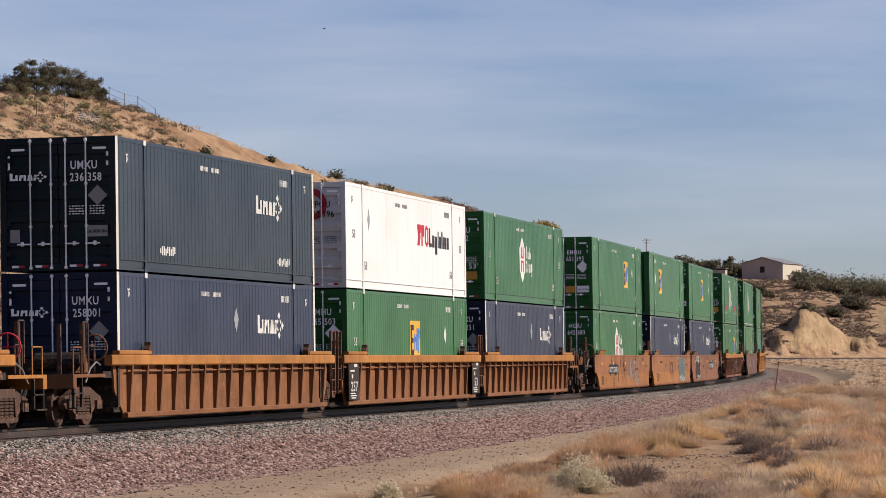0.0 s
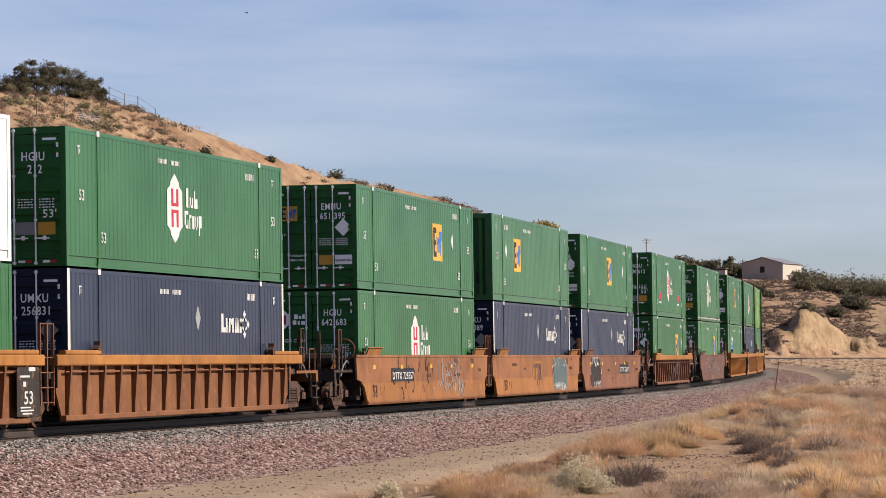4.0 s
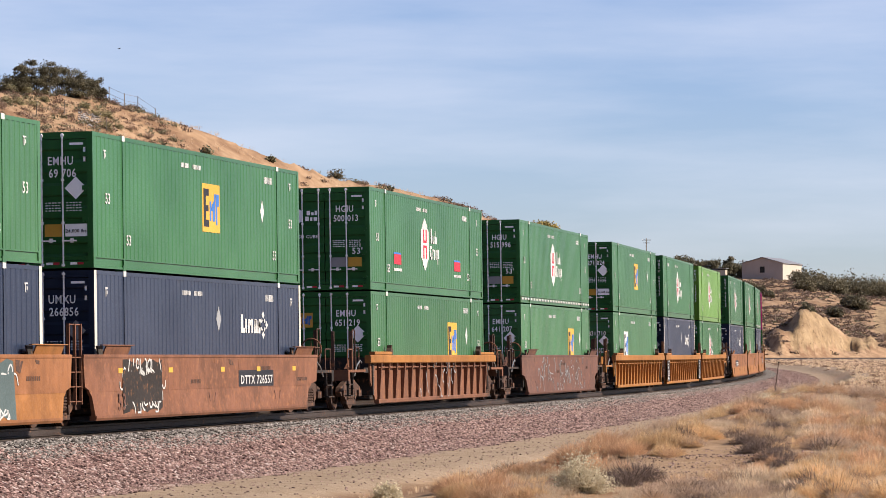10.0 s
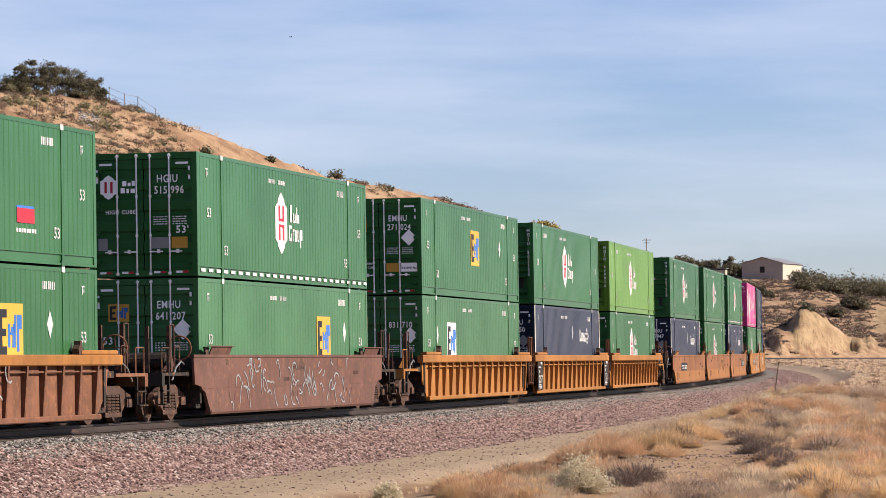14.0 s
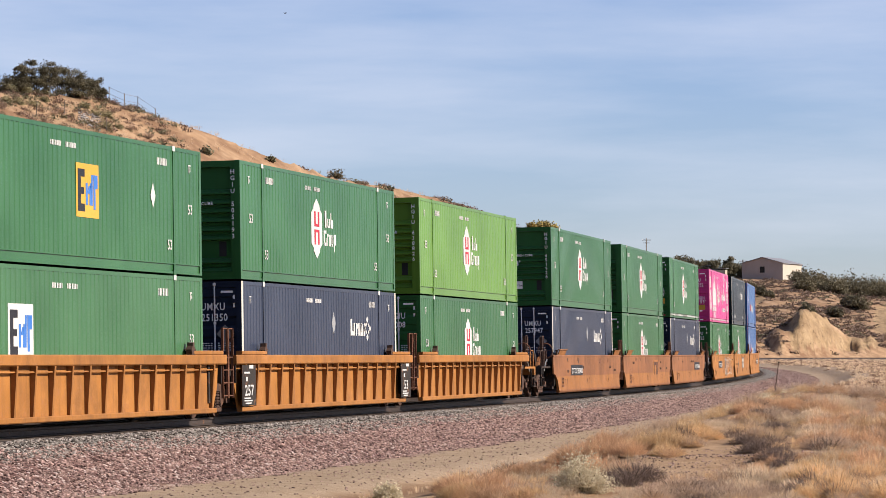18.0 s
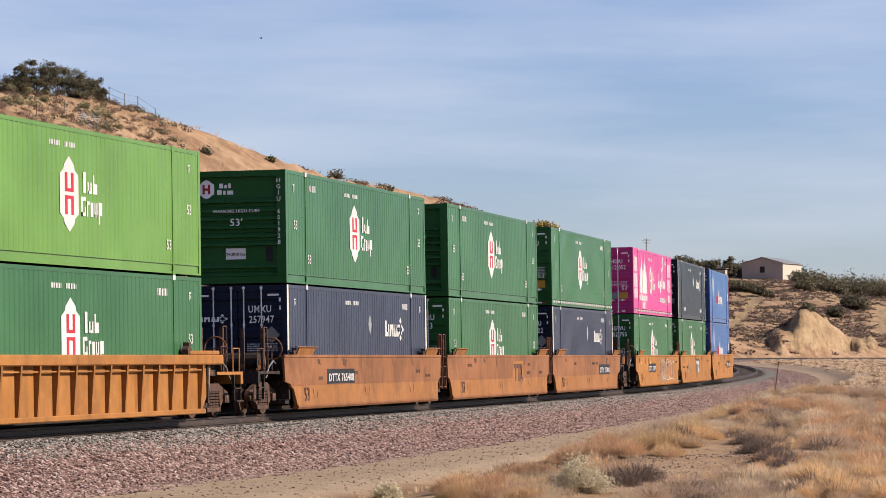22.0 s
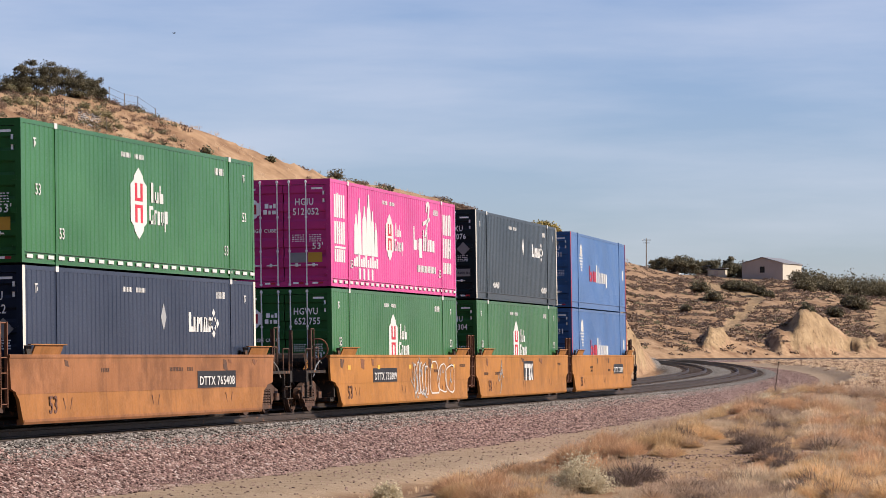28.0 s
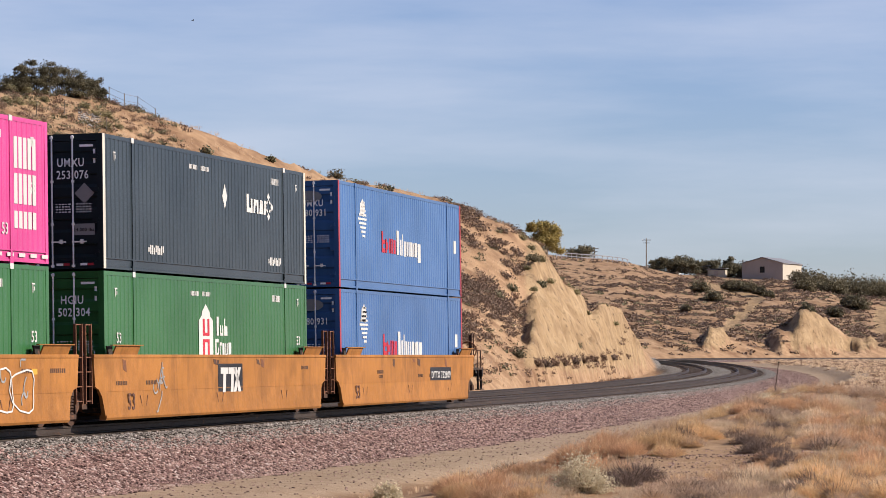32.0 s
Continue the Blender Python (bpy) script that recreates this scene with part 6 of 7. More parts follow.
KINDS = {
    "gold": (GRASS, "golden dry grass clump on the sandy bank", "grass_clump", 1.1), "russet": (ORANGE_BRUSH, "russet dry grass clump on the sandy bank", "grass_clump", 1.1),
    "pale": (GRASS_PALE, "pale straw grass clump on the sandy bank", "grass_clump", 1.1), "grey": (BARE, "bare grey twiggy bush on the sandy bank", "bush", 1.1),
    "dark": (TWIGGY, "dark brown twiggy bush on the sandy bank", "bush", 1.1), "sage": (RABBIT, "pale grey green rounded brush on the bank", "bush", .8)}


def clump(px, el, wide, kind, seed):
    """One clump on the near bank: px its bearing, el the slope of sight to its foot, wide its angular radius."""
    mat, words, name, open_ = KINDS[kind]
    y = met(px, el - .055 * wide, 46, 118)
    x, y = spot([px], [y])
    if ground(x, y)[1][0] < 9.9 or bare_soil(px, el) or kind != "sage" and abs(px - 1034) < 58 and el < -33:
        return
    r = 1.45 * wide / 6024 * float(y[0])
    c = thing(name, words, "grass" if "grass" in name else "bush", "", "", pose(float(x[0]), float(y[0]), float(ground(x, y)[0][0]) - .03))
    n = 2400 if name == "grass_clump" else 1700
    if kind == "sage":
        v = np.concatenate([leaf_cloud(3200, .026 / r, 1.25, .55, seed + i) * (.6 + .12 * i) + np.array([.28 * math.cos(2.2 * i), .28 * math.sin(2.2 * i), .1 * i]) for i in range(3)])
    else:
        v = np.concatenate([dome(n, seed + i, 0.0042 / r, 1.12 if name == "grass_clump" else 1.0, open_) * (.95 - .2 * i) + np.array([.55 * i * math.cos(seed + 2.1 * i), .4 * i * math.sin(seed + 2.1 * i), 0]) for i in range(3)])
    v = v.reshape(-1, 3) * r
    ob = big_mesh("foliage", v, np.arange(len(v)).reshape(-1, 4), mat, "", "", "stuff")
    ob.parent = c
    if name == "bush":
        g = Geo()
        for i in range(8):
            a = i * .8 + seed
            g.tube((0, 0, 0), (r * .55 * math.cos(a), r * .55 * math.sin(a), r * .55), .014, 5, .005)
        part("stem_fan", g, BARK, c)


# bearings, slopes of sight to the feet, angular radii, number: the bank from the path's edge to its crest
ZONES = (("russet", 740, 1000, -42, -33, 16, 32, 22), ("gold", 800, 1000, -42, -35, 16, 28, 8), ("russet", 1000, 1125, -33, -25, 16, 28, 12), ("gold", 1110, 1275, -29, -20, 14, 26, 16),
         ("pale", 1215, 1320, -22, -17, 9, 15, 9), ("russet", 1320, 1410, -19, -14, 11, 18, 10), ("dark", 1335, 1420, -22, -17, 11, 19, 8), ("russet", 1420, 1585, -27, -14, 15, 25, 22),
         ("pale", 1410, 1590, -30, -14, 12, 22, 20), ("grey", 1440, 1590, -27, -17, 14, 24, 10), ("grey", 1150, 1310, -43, -37, 18, 28, 15), ("pale", 1290, 1420, -43, -34.5, 16, 27, 13), ("dark", 1210, 1320, -43, -38, 16, 22, 4), ("russet", 1330, 1440, -33, -28, 12, 18, 4),
         ("gold", 1400, 1585, -42, -30, 20, 36, 18), ("pale", 1400, 1585, -42, -32, 18, 30, 9), ("russet", 1500, 1590, -36, -26, 20, 30, 6))
# dark bushes from 1322 to 1390 stand for twigs and the rut's shadow
SINGLE = ((1034, -37.5, 48, "sage"), (1118, -35, 36, "dark"), (1098, -37, 24, "dark"), (908, -33.5, 22, "dark"), (690, -42, 26, "sage"), (1322, -25, 18, "dark"), (1345, -27, 24, "dark"), (1368, -29.5, 24, "dark"), (1390, -32, 22, "dark"), (1412, -22.5, 16, "dark"), (1470, -26, 30, "grey"))
zr = random.Random(19)
spots = list(SINGLE) + [(zr.uniform(a, b), zr.uniform(c, d), zr.uniform(e, f), kind) for kind, a, b, c, d, e, f, n in ZONES for i in range(n)]
for i, (px, el, wide, kind) in enumerate(spots):
    clump(px, el, wide, kind, 500 + 7 * i)
for px, yy, r in ((597, 227.5, .8), (945, 231, .8), (958, 228, .6), (1018, 238, .7), (915, 200, .9), (880, 215, .7), (172, 190, .8), (30, 180, 1.1), (70, 176, .9), (140, 182, .8), (240, 205, .6), (365, 214, .6), (480, 222, .5), (905, 222, .7), (690, 231, .4)):
    brush(px, yy, r, JUNIPER if r > .75 or px in (597, 945) else SCRUB_GREEN, "dark green bush rooted in the sandy slope", 500, .10)
for px, el, r in ((1240, 18.6, 2.3), (1264, 15.6, 1.9), (1214, 13.2, .9), (1290, 19.2, 1.7), (1308, 19.0, 2.1), (1328, 18.6, 1.9), (1345, 17.8, 1.6), (1362, 17.0, 1.2), (1418, 21.5, 2.2), (1440, 20, 2.9), (1425, 19.0, 2.0), (1466, 18.6, 2.6), (1482, 18.0, 2.6),
                  (1500, 18.2, 3.0), (1520, 17.6, 3.0), (1540, 18.0, 2.8), (1556, 17.4, 2.8), (1519, 13.4, 2.2), (1505, 14.6, 1.6), (1576, 17.0, 3.0), (1478, 11.2, 1.3), (1455, 20.6, 1.8), (1428, 12.4, .8), (1436, 12.2, .6)):
    brush(px, met(px, el, 560, 848), r * (1.75 if px > 1410 else 1.35), JUNIPER, "dark green bush on the far hill", 2600, .27)


for px, el, r in ((18, 78.5, .45), (40, 77.2, .5), (48, 79.7, .4), (33, 73.9, .5), (60, 73, .5), (78, 74.7, .35), (80, 77, .3), (140, 76, .35), (150, 72.7, .4), (170, 70.2, .75), (190, 69.7, .5), (188, 66.4, .5), (10, 74.5, .4), (210, 66.5, .35)):
    brush(px, met(px, el, 100, 228), 1.3 * r, SAGE, "olive green bush below the junipers", 900, .05)
for px, el, r in ((108, 71, .5), (95, 70.5, .4), (230, 66, .45), (262, 63.5, .5), (245, 62, .4), (300, 60, .45), (330, 58.5, .35)):
    brush(px, met(px, el, 100, 228), r, BARE, "dry grey brush on the sandy crest", 700, .05)


for px, el, r in ((950, -3.4, .7), (965, -3.4, .8), (980, -3.0, .6), (998, -2.9, .8), (1015, -2.5, .7), (1032, -2.3, .8), (1050, -1.8, .6), (1066, -1.5, .6), (1085, -1.4, .5)):
    brush(px, met(px, el, 170, 330), r, TWIGGY if px % 2 else SCRUB, "brown brush at the foot of the sandy cut", 900, .07)
for px, el, r in ((941, 31, .5), (958, 27.5, .6), (933, 25, .4), (1020, 18, .6), (975, 21, .4), (946, 19, .35), (1003, 24, .45), (1090, 9, .4), (1040, 12, .35), (925, 34, .5)):
    brush(px, met(px, el, 170, 330), r, SAGE, "olive bush clinging to the sandy cut", 700, .06)


def tree(px, y, h, spread, mat, words, leaf, n=2600, seed=1, bole=.22, sink=0.0):
    """Tapered trunk, forking limbs, and leaf clumps with gaps."""
    x, y = spot([px], [y])
    z = ground(x, y)[0]
    t = thing("tree", words, "tree", "", "", pose(float(x[0]), float(y[0]), float(z[0]) - .1 - sink))
    r = random.Random(seed)
    g, tips = Geo(), []
    trunk = h * bole
    g.tube((0, 0, 0), (0, 0, trunk), h * .035, 8, h * .026)
    for i in range(9):
        a, k = i * 2.4 + r.uniform(-.3, .3), r.uniform(.35, 1)
        mid = Vector((.4 * spread * k * math.cos(a), .4 * spread * k * math.sin(a), trunk + (h - trunk) * r.uniform(.15, .5)))
        end = Vector((.85 * spread * k * math.cos(a), .85 * spread * k * math.sin(a), trunk + (h - trunk) * r.uniform(.35, .9)))
        g.tube((0, 0, trunk * r.uniform(.7, 1)), mid, h * .018, 6, h * .011)
        g.tube(mid, end, h * .011, 5, h * .004)
        tips += [mid.lerp(end, .5), end, end + Vector((r.uniform(-.2, .2) * spread, r.uniform(-.2, .2) * spread, r.uniform(-.1, .15) * h))]
    tips.append(Vector((0, 0, h * .9)))
    if bole < .1:
        for i in range(6):
            tips.append(Vector((.75 * spread * math.cos(i * 1.05), .75 * spread * math.sin(i * 1.05), h * r.uniform(.12, .34))))
    part("trunk", g, BARK, t)
    vs = []
    m = n // len(tips)
    for i, p in enumerate(tips):
        q = spread * r.uniform(.36, .62)
        c = leaf_cloud(m, leaf / q, .8, .25, seed * 50 + i)
        half = np.arange(m) % 2 == 0
        c[half, :, 2] *= -.6
        vs.append(c * q + np.array(p))
    v = np.concatenate(vs).reshape(-1, 3)
    ob = big_mesh("crown", v, np.arange(len(v)).reshape(-1, 4), mat, "", "", "stuff")
    ob.parent = t
    return t


for i, (px, h, sp) in enumerate(((3, .9, .7), (19, 1.3, .75), (34, 1.7, .7), (46, 2.35, .7), (62, 1.9, .85), (82, 2.1, .9), (102, 1.9, .9), (122, 1.75, .95), (142, 1.5, .95), (158, 1.25, .85), (173, .8, .62))):
    tree(px, met(px, 999, 150, 236) + .9 - .5 * (i % 3), h, sp, JUNIPER, "dark green juniper tree on the sandy crest", .05, 5200, 11 + i, .05)
tree(966, 815, 9.4, 4.6, POPLAR, "yellowing poplar tree behind the cut", .26, 17000, 31, .06)
for i, (px, yy, h, sp) in enumerate(((1027, 848, 2.6, 3.4), (1163, 850, 2.6, 1.9), (1182, 850, 3.4, 3.0), (1212, 850, 4.6, 3.6), (1222, 848, 4.0, 2.6), (1258, 852, 3.8, 3.4), (1248, 855, 3.2, 2.2), (1294, 852, 5.2, 2.0), (1284, 850, 3.0, 2.0), (1303, 853, 3.2, 2.6), (1560, 848, 1.6, 1.0))):
    tree(px, yy, h, sp, JUNIPER, "dark tree on the far ridge", .25, 4200, 41 + i, .06)

# pale rubble on the hillside
rb = []
for i in range(110):
    a = RNG.uniform(138, 178)
    rb.append((a, met(a, 69.5 - .03 * (a - 158) + RNG.normal() * 1.3, 100, 225)))
rb = np.array(rb)
x, y = spot(rb[:, 0], rb[:, 1])
ROCKS = []
for j in range(4):
    q = RNG.normal(size=(8, 3))
    q /= np.linalg.norm(q, axis=1)[:, None]
    o = np.array([(1, 0, 0), (0, 1, 0), (-1, 0, 0), (0, -1, 0), (0, 0, 1), (0, 0, -1)], float) * RNG.uniform(.55, 1.1, (6, 1)) + RNG.normal(size=(6, 3)) * .12
    ROCKS.append(o)
OCTA = np.array([(0, 1, 4), (1, 2, 4), (2, 3, 4), (3, 0, 4), (1, 0, 5), (2, 1, 5), (3, 2, 5), (0, 3, 5)])


def stones(name, x, y, z, size, mat, label):
    """Loose stones as joined irregular eight-faced lumps."""
    k = RNG.integers(0, 4, len(x))
    P = np.array(ROCKS)[k] * size[:, None, None]
    a = RNG.random(len(x)) * 6.283
    c, s = np.cos(a)[:, None], np.sin(a)[:, None]
    X, Y = P[..., 0] * c - P[..., 1] * s + x[:, None], P[..., 0] * s + P[..., 1] * c + y[:, None]
    v = np.stack([X, Y, P[..., 2] * .75 + z[:, None]], -1).reshape(-1, 3)
    f = (OCTA[None] + 6 * np.arange(len(x))[:, None, None]).reshape(-1, 3)
    return big_mesh(name, v, f, mat, label, "stones")


stones("hill_rubble", x, y, ground(x, y)[0] + .05, RNG.uniform(.05, .15, len(x)), ROCK, "heap of pale rubble on the hillside")


def on_bed(n, s0, s1, u0, u1):
    s, u = s0 + (s1 - s0) * RNG.random(n) ** 1.25, u0 + (u1 - u0) * RNG.random(n)
    a = np.interp(s, LS, LA)
    return np.interp(s, LS, LX) + u * np.sin(a), np.interp(s, LS, LY) - u * np.cos(a), u


x, y, u = on_bed(38000, -28, 120, 2.3, 4.5)
keep = u + .35 * fbm(x, y, 3, 71) < 4.3
x, y = x[keep], y[keep]
stones("shoulder_stones", x, y, ground(x, y)[0] + .008, RNG.uniform(.026, .062, len(x)), STONE_P, "loose pink crushed stones on the railway shoulder")
x, y, u = on_bed(20000, -28, 120, 1.4, 2.75)
stones("bed_stones", x, y, ground(x, y)[0] + .01, RNG.uniform(.026, .058, len(x)), STONE_G, "loose grey crushed stones beside the rails")
x, y, u = on_bed(9000, 115, 340, 2.3, 5.6)
stones("bend_stones", x, y, ground(x, y)[0] + .01, RNG.uniform(.03, .065, len(x)), STONE_P, "loose pink crushed stones round the far bend")
x, y, u = on_bed(2600, -28, 90, 4.2, 7.5)
stones("path_stones", x, y, ground(x, y)[0] + .005, RNG.uniform(.015, .045, len(x)), STONE_P, "scattered pink stones on the sandy path")


x, y = in_view(5200, 1120, 1480, 48, 78)
z, u, bare = ground(x, y)
keep = (u > 10.6) & (bare_soil(bearing(x, y), 1000 * (z - CAM_Z) / y) | (fbm(x / 1.6, y / 2.5, 2, 87) > .2))
stones("bank_stones", x[keep], y[keep], z[keep] + .004, RNG.uniform(.012, .036, keep.sum()), STONE_P, "pinkish stones on the bare bank soil")


# ---- sleepers ----
def sleepers(t, off, s0, s1, step, singly):
    g = Geo()
    key = ("sleeper",)
    i = 0
    s = s0
    while s < s1:
        a = float(np.interp(s, LS, LA))
        p = on_line(s, off, -.21)
        m = Matrix.Translation(p) @ Matrix.Rotation(a, 4, "Z")
        if singly:
            part("sleeper", lambda: Geo().box(-.115, .115, -1.3, 1.3, -.09, .035, 0), SLEEPER, t, "", m, key)
        else:
            o = Geo().box(-.115, .115, -1.3, 1.3, -.09, .035, 0)
            g.add([m @ Vector(v) for v in o.v], o.f)
        s += step
    if not singly:
        ob = part("sleepers", g, SLEEPER, t, "rows of weathered timber sleepers")
        tagged(ob, kind="stuff")


sleepers(TRACKS[0], 0, -12, 168, .61, True)
sleepers(TRACKS[0], 0, 168, 420, .61, False)
sleepers(TRACKS[1], -4.2, -12, 420, .61, False)


# ---- posts, fences, buildings ----
def marker_post():
    x, y = spot([1371], [196.0])
    z = float(ground(x, y)[0][0])
    p = thing("marker_post", "thin rusty trackside marker post, leaning", "post", "", "", pose(float(x[0]), float(y[0]), z - .1, 0, 7, 0))
    part("pole", Geo().box(-.02, .02, -.015, .015, 0, 1.72), TRUCK, p)
    part("cap", Geo().box(-.045, .045, -.03, .03, 1.72, 1.80), DARK_FRAME, p)


marker_post()


def wire_fence():
    pts = [(q, met(q, 999, 150, 236), h) for q, h in ((192, 1.0), (219, .85), (243, .9), (274, .5))]
    f = thing("wire_fence", "thin wire fence on the sandy crest", "fence")
    tops = []
    for px, yy, h in pts:
        x, y = spot([px], [yy])
        z = float(ground(x, y)[0][0])
        part("fence_post", Geo().tube((0, 0, -.2), (0, 0, h), .028, 6), WOOD, f, "", pose(float(x[0]), float(y[0]), z))
        tops.append(Vector((float(x[0]), float(y[0]), z + h)))
    for a, b in zip(tops[:-1], tops[1:]):
        for k in (.05, .45, .85):
            part("wire", Geo().tube(a - Vector((0, 0, k)), b - Vector((0, 0, k)), .010, 4), WOOD, f)


wire_fence()


def old_posts():
    """Thin grey posts left standing on the slope, each on its own."""
    for px, el, h in ((86, 77.2, 1.15), (63, 70.5, .9), (112, 70.5, .95), (188, 66, .85), (130, 77, 1.2), (27, 79, 1.1), (36, 79, 1.2)):
        x, y = spot([px], [met(px, el, 100, 228)])
        p = thing("fence_post", "thin grey fence post on the sandy slope", "post", "posts on the slope", "", pose(float(x[0]), float(y[0]), float(ground(x, y)[0][0]) - .1, 0, 3 - px % 7, 0))
        part("shaft", Geo().tube((0, 0, 0), (0, 0, h + .1), .035, 6, .028), WOOD, p)


old_posts()


def board_fence():
    f = thing("board_fence", "white board fence along the far ridge", "fence")
    xs = np.arange(985, 1113, 9.0)
    P = []
    for px in xs:
        x, y = spot([px], [838.0])
        P.append(Vector((float(x[0]), float(y[0]), float(ground(x, y)[0][0]))))
    for p in P:
        part("fence_post", lambda: Geo().box(-.09, .09, -.09, .09, -.3, 1.45), FENCE_W, f, "", Matrix.Translation(p), ("fpost",))
    for a, b in zip(P[:-1], P[1:]):
        for h in (.6, 1.35):
            part("board", Geo().tube(a + Vector((0, -.12, h)), b + Vector((0, -.12, h)), .13, 4), FENCE_W, f)


board_fence()


def utility_pole(px, yy, h):
    x, y = spot([px], [yy])
    p = thing("utility_pole", "wooden utility pole with a crossarm", "pole", "", "", pose(float(x[0]), float(y[0]), float(ground(x, y)[0][0]) - .3))
    part("pole", Geo().tube((0, 0, 0), (0, 0, h), .16, 8, .11), WOOD, p)
    part("crossarm", Geo().box(-1.1, 1.1, -.06, .06, h - .5, h - .34), WOOD, p)
    part("crossarm", Geo().box(-.8, .8, -.06, .06, h - 1.2, h - 1.06), WOOD, p)
    for dx in (-1, -.5, .5, 1):
        part("insulator", lambda: Geo().tube((0, 0, 0), (0, 0, .16), .05, 6), FENCE_W, p, "", pose(dx, 0, h - .34), ("insul",))


utility_pole(1144, 855, 7.6)
utility_pole(1052, 860, 3.6)
utility_pole(1315, 875, 5.8)


def barn():
    x, y = spot([1352], [842.0])
    z = float(ground(x, y)[0][0])
    b = thing("barn", "tan metal barn with a low gabled roof", "barn", "", "", pose(float(x[0]), float(y[0]), z - .3, 0, 0, -24))
    W, L, E, R = 10.6, 15.0, 4.3, 5.7      # gable across x, length along y
    ox = -W / 2 - .4
    # light is put into the colour: shaded walls tan, the sunlit side cream
    wall = part("gable_wall", Geo().slab([(-W / 2 + ox + W / 2, 0), (W / 2 + ox + W / 2, 0), (W / 2 + ox + W / 2, E), (ox + W / 2, R), (-W / 2 + ox + W / 2, E)], 0, .15), WALL_TAN, b)
    part("window_frame", Geo().box(-.68 + ox + W / 2, .68 + ox + W / 2, -.04, 0.0, 1.9, 3.55), WALL_TAN, b)
    part("window_pane", Geo().box(-.6 + ox + W / 2, .6 + ox + W / 2, -.07, -.04, 1.98, 3.47), GLASS_DARK, b)
    part("gable_wall", Geo().slab([(-W / 2 + ox + W / 2, 0), (W / 2 + ox + W / 2, 0), (W / 2 + ox + W / 2, E), (ox + W / 2, R), (-W / 2 + ox + W / 2, E)], L - .15, L), WALL_TAN, b)
    sw = part("side_wall", Geo().box(W / 2 - .15 + ox + W / 2, W / 2 + ox + W / 2, .15, L - .15, 0, E), WALL_CREAM, b, "siding coloured lighter as the sunlit side")
    part("side_wall", Geo().box(-W / 2 + ox + W / 2, -W / 2 + .15 + ox + W / 2, .15, L - .15, 0, E), WALL_TAN, b)
    for sg in (-1, 1):
        e0 = (sg * (W / 2 + .35) + ox + W / 2, E - .10)
        part("roof_slope", Geo().slab([(ox + W / 2, R + .02), e0, (e0[0], e0[1] + .14), (ox + W / 2, R + .18)], -.35, L + .35), ROOF_GREY, b, "grey metal roof slope")


barn()


def shed(px, yy, w, h, d, words, mat, turn=-15):
    x, y = spot([px], [yy])
    b = thing("shed", words, "shed", "", "", pose(float(x[0]), float(y[0]), float(ground(x, y)[0][0]) - .3, 0, 0, turn))
    part("wall", Geo().box(-w / 2, w / 2, 0, .12, 0, h), mat, b)
    part("wall", Geo().box(-w / 2, w / 2, d - .12, d, 0, h), mat, b)
    part("wall", Geo().box(w / 2 - .12, w / 2, .12, d - .12, 0, h), mat, b)
    part("wall", Geo().box(-w / 2, -w / 2 + .12, .12, d - .12, 0, h), mat, b)
    part("roof", Geo().slab([(-w / 2 - .3, h), (w / 2 + .3, h + .35), (w / 2 + .3, h + .5), (-w / 2 - .3, h + .15)], -.3, d + .3), ROOF_GREY, b)
    part("door", Geo().box(-.5, .4, -.05, 0, 0.3, h - .3), WALL_TAN, b)


shed(1268, 846, 4.4, 2.0, 3.0, "low pale shed among trees on the ridge", WALL_CREAM)
shed(1246, 850, 2.4, 2.4, 3.0, "small tan shed among trees on the ridge", WALL_TAN)
shed(1192, 856, 3.0, 1.8, 2.5, "small white shed half hidden by trees", FENCE_W)


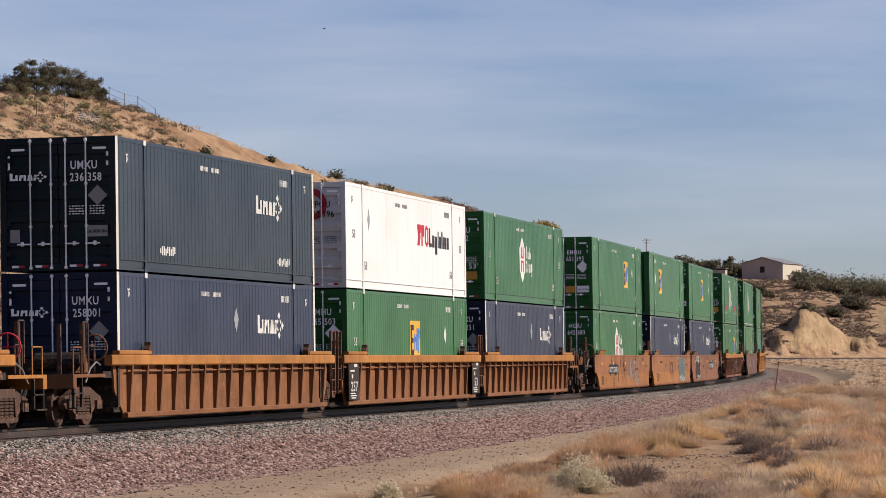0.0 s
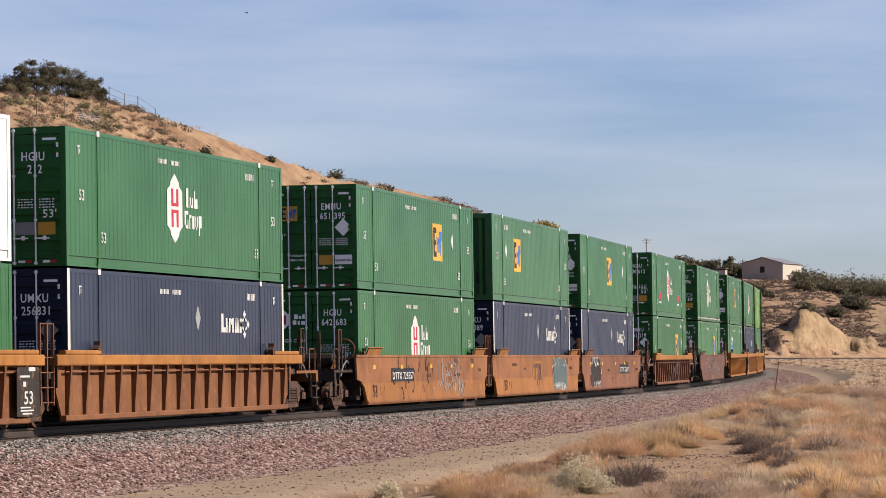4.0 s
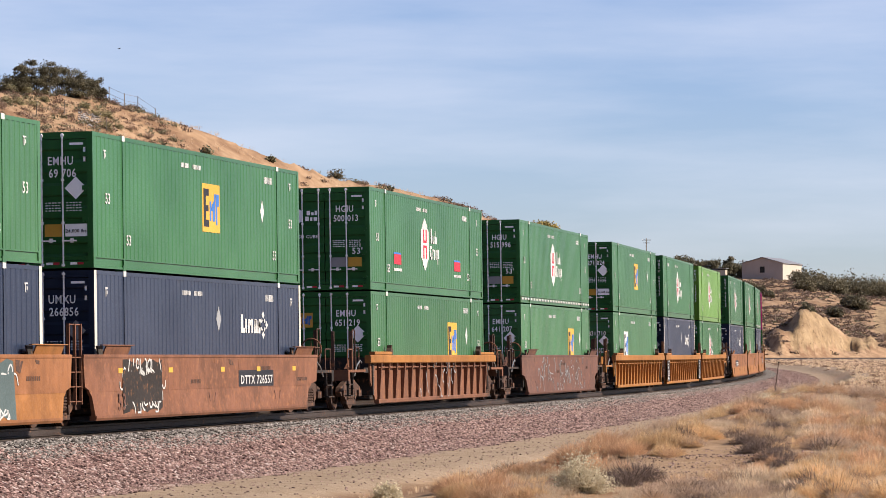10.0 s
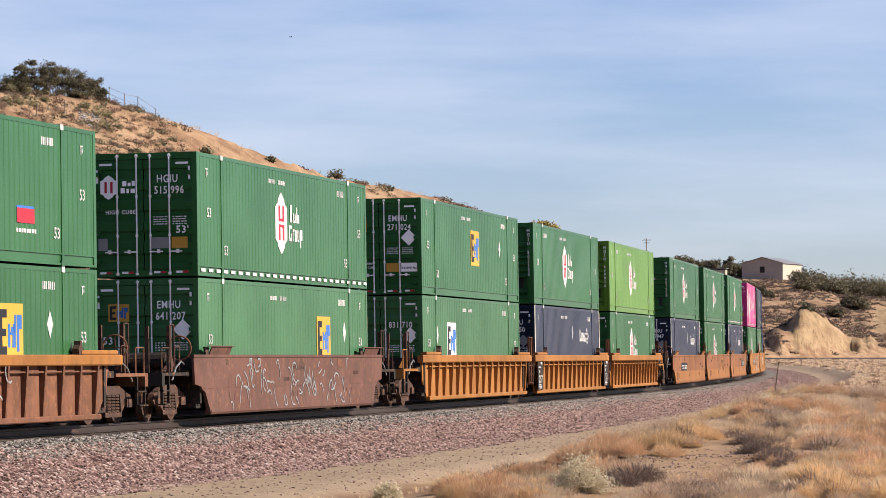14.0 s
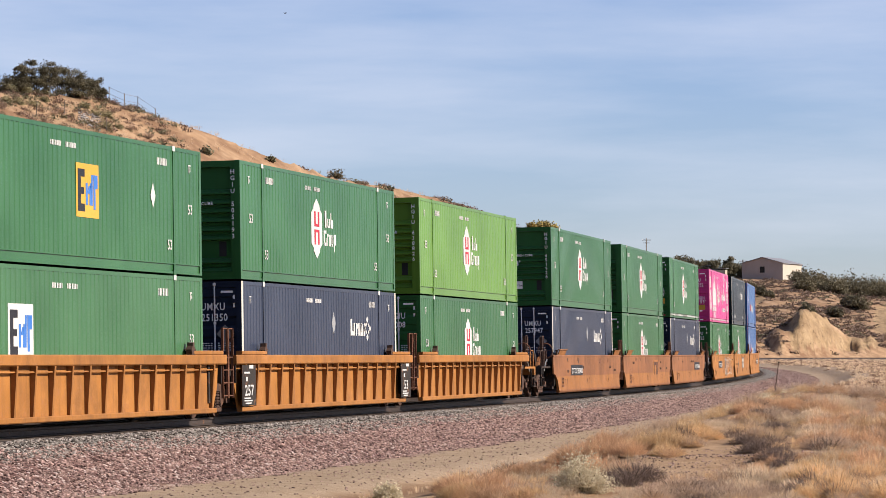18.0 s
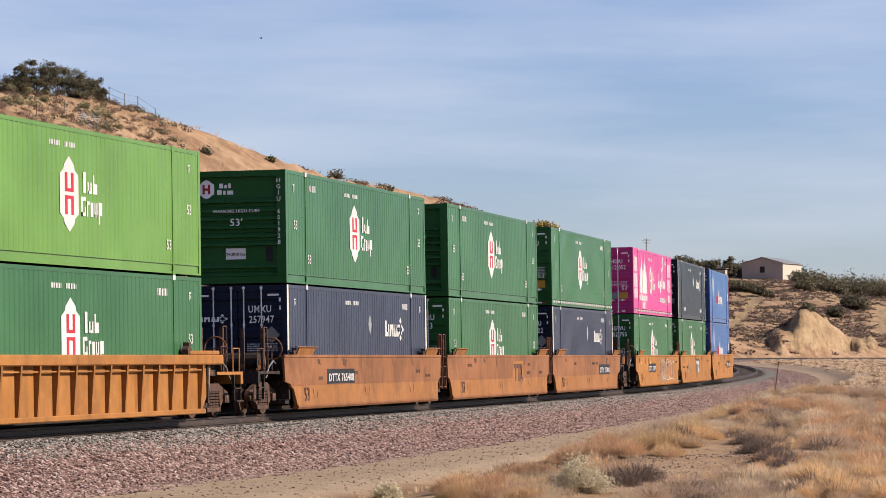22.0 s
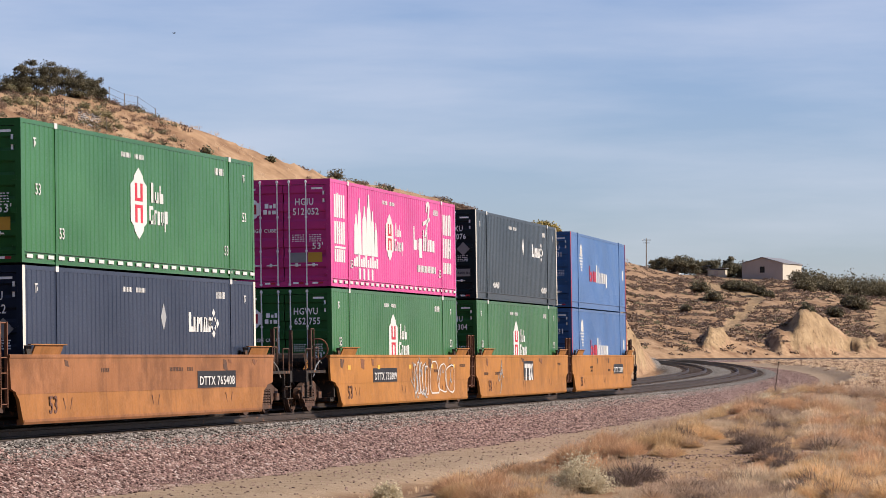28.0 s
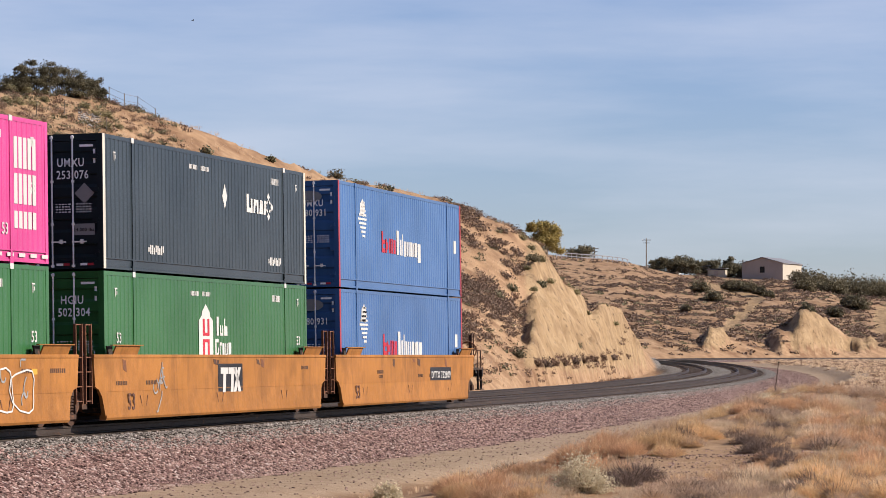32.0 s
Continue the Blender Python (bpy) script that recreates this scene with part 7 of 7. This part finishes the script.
# ---- a bird over the hill ----
def bird():
    b = thing("bird", "small dark bird gliding over the hill", "bird")
    part("body", Geo().run([(-.16, [(-.008, -.004), (.008, -.004), (.008, .004), (-.008, .004)]), (-.05, [(-.03, -.03), (.03, -.03), (.03, .03), (-.03, .03)]),
                            (.06, [(-.028, -.028), (.028, -.028), (.028, .028), (-.028, .028)]), (.13, [(-.01, -.01), (.01, -.01), (.01, .012), (-.01, .012)])]), RUBBER, b)
    for sg in (-1, 1):
        part("wing", Geo().add([(.06, .02 * sg, .01), (-.05, .02 * sg, .01), (-.06, .20 * sg, .07), (.03, .20 * sg, .08), (-.05, .36 * sg, .05),
                                (.06, .02 * sg, -.005), (-.05, .02 * sg, -.005), (-.06, .20 * sg, .06), (.03, .20 * sg, .07)],
                               [(0, 1, 2, 3), (3, 2, 4), (5, 8, 7, 6), (8, 4, 7), (0, 3, 8, 5), (3, 4, 8), (1, 6, 7, 2), (2, 7, 4), (0, 5, 6, 1)]), RUBBER, b)
    return b


BIRD = bird()
BIRD_WAY = ((0, -211, 96.2), (.8, -190, 95.9), (1.6, -195, 97.0), (2.4, -217, 97.9), (3.2, -273, 100.0), (4.6, -410, 101.0), (6, -538, 98.6), (9, -604, 90.3), (13, -327, 92.1), (16, -230, 98.0), (19, -309, 101.2), (23, -334, 92.0), (28, -477, 94.9), (32, -444, 98.7))


# ---- motion ----
def unit_pose(s):
    """The pose of a unit whose middle is at s, carried by its two trucks."""
    a, b = Vector(on_line(s - 9.65)), Vector(on_line(s + 9.65))
    fwd = (a - b).normalized()
    left = Vector((0, 0, 1)).cross(fwd).normalized()
    m = Matrix((fwd, left, fwd.cross(left))).transposed().to_4x4()
    m.translation = (a + b) / 2
    return m @ Matrix.Rotation(LEAN, 4, "X")


def motions():
    for s, w, load in zip(SS, WAGONS, LOADS):
        rows = [(t, unit_pose(s + BOX_L / 2 - gone(t))) for t in range(0, 33)]
        walk(w, rows)
        if load:
            walk(load[0], [(t, m @ pose(0, 0, 0.358)) for t, m in rows])
            walk(load[1], [(t, m @ pose(0, 0, 3.254)) for t, m in rows])
    far = 320.0
    walk(BIRD, [(t, pose(q / 6024 * far, far, CAM_Z + far * el / 1000, 0, 0, 35)) for t, q, el in BIRD_WAY])
    # every wheel turns alike, so the axles of each kind share their keys
    first = {}
    for a, dx in AXLES:
        if dx not in first:
            first[dx] = a
            walk(a, [(i / FPS, pose(dx, 0, .42, 0, math.degrees(gone(i / FPS) / 0.42), 0)) for i in range(32 * FPS + 1)])
        else:
            a.rotation_mode = "QUATERNION"
            keys = a.animation_data_create()
            keys.action = first[dx].animation_data.action
            keys.action_slot = first[dx].animation_data.action_slot


motions()
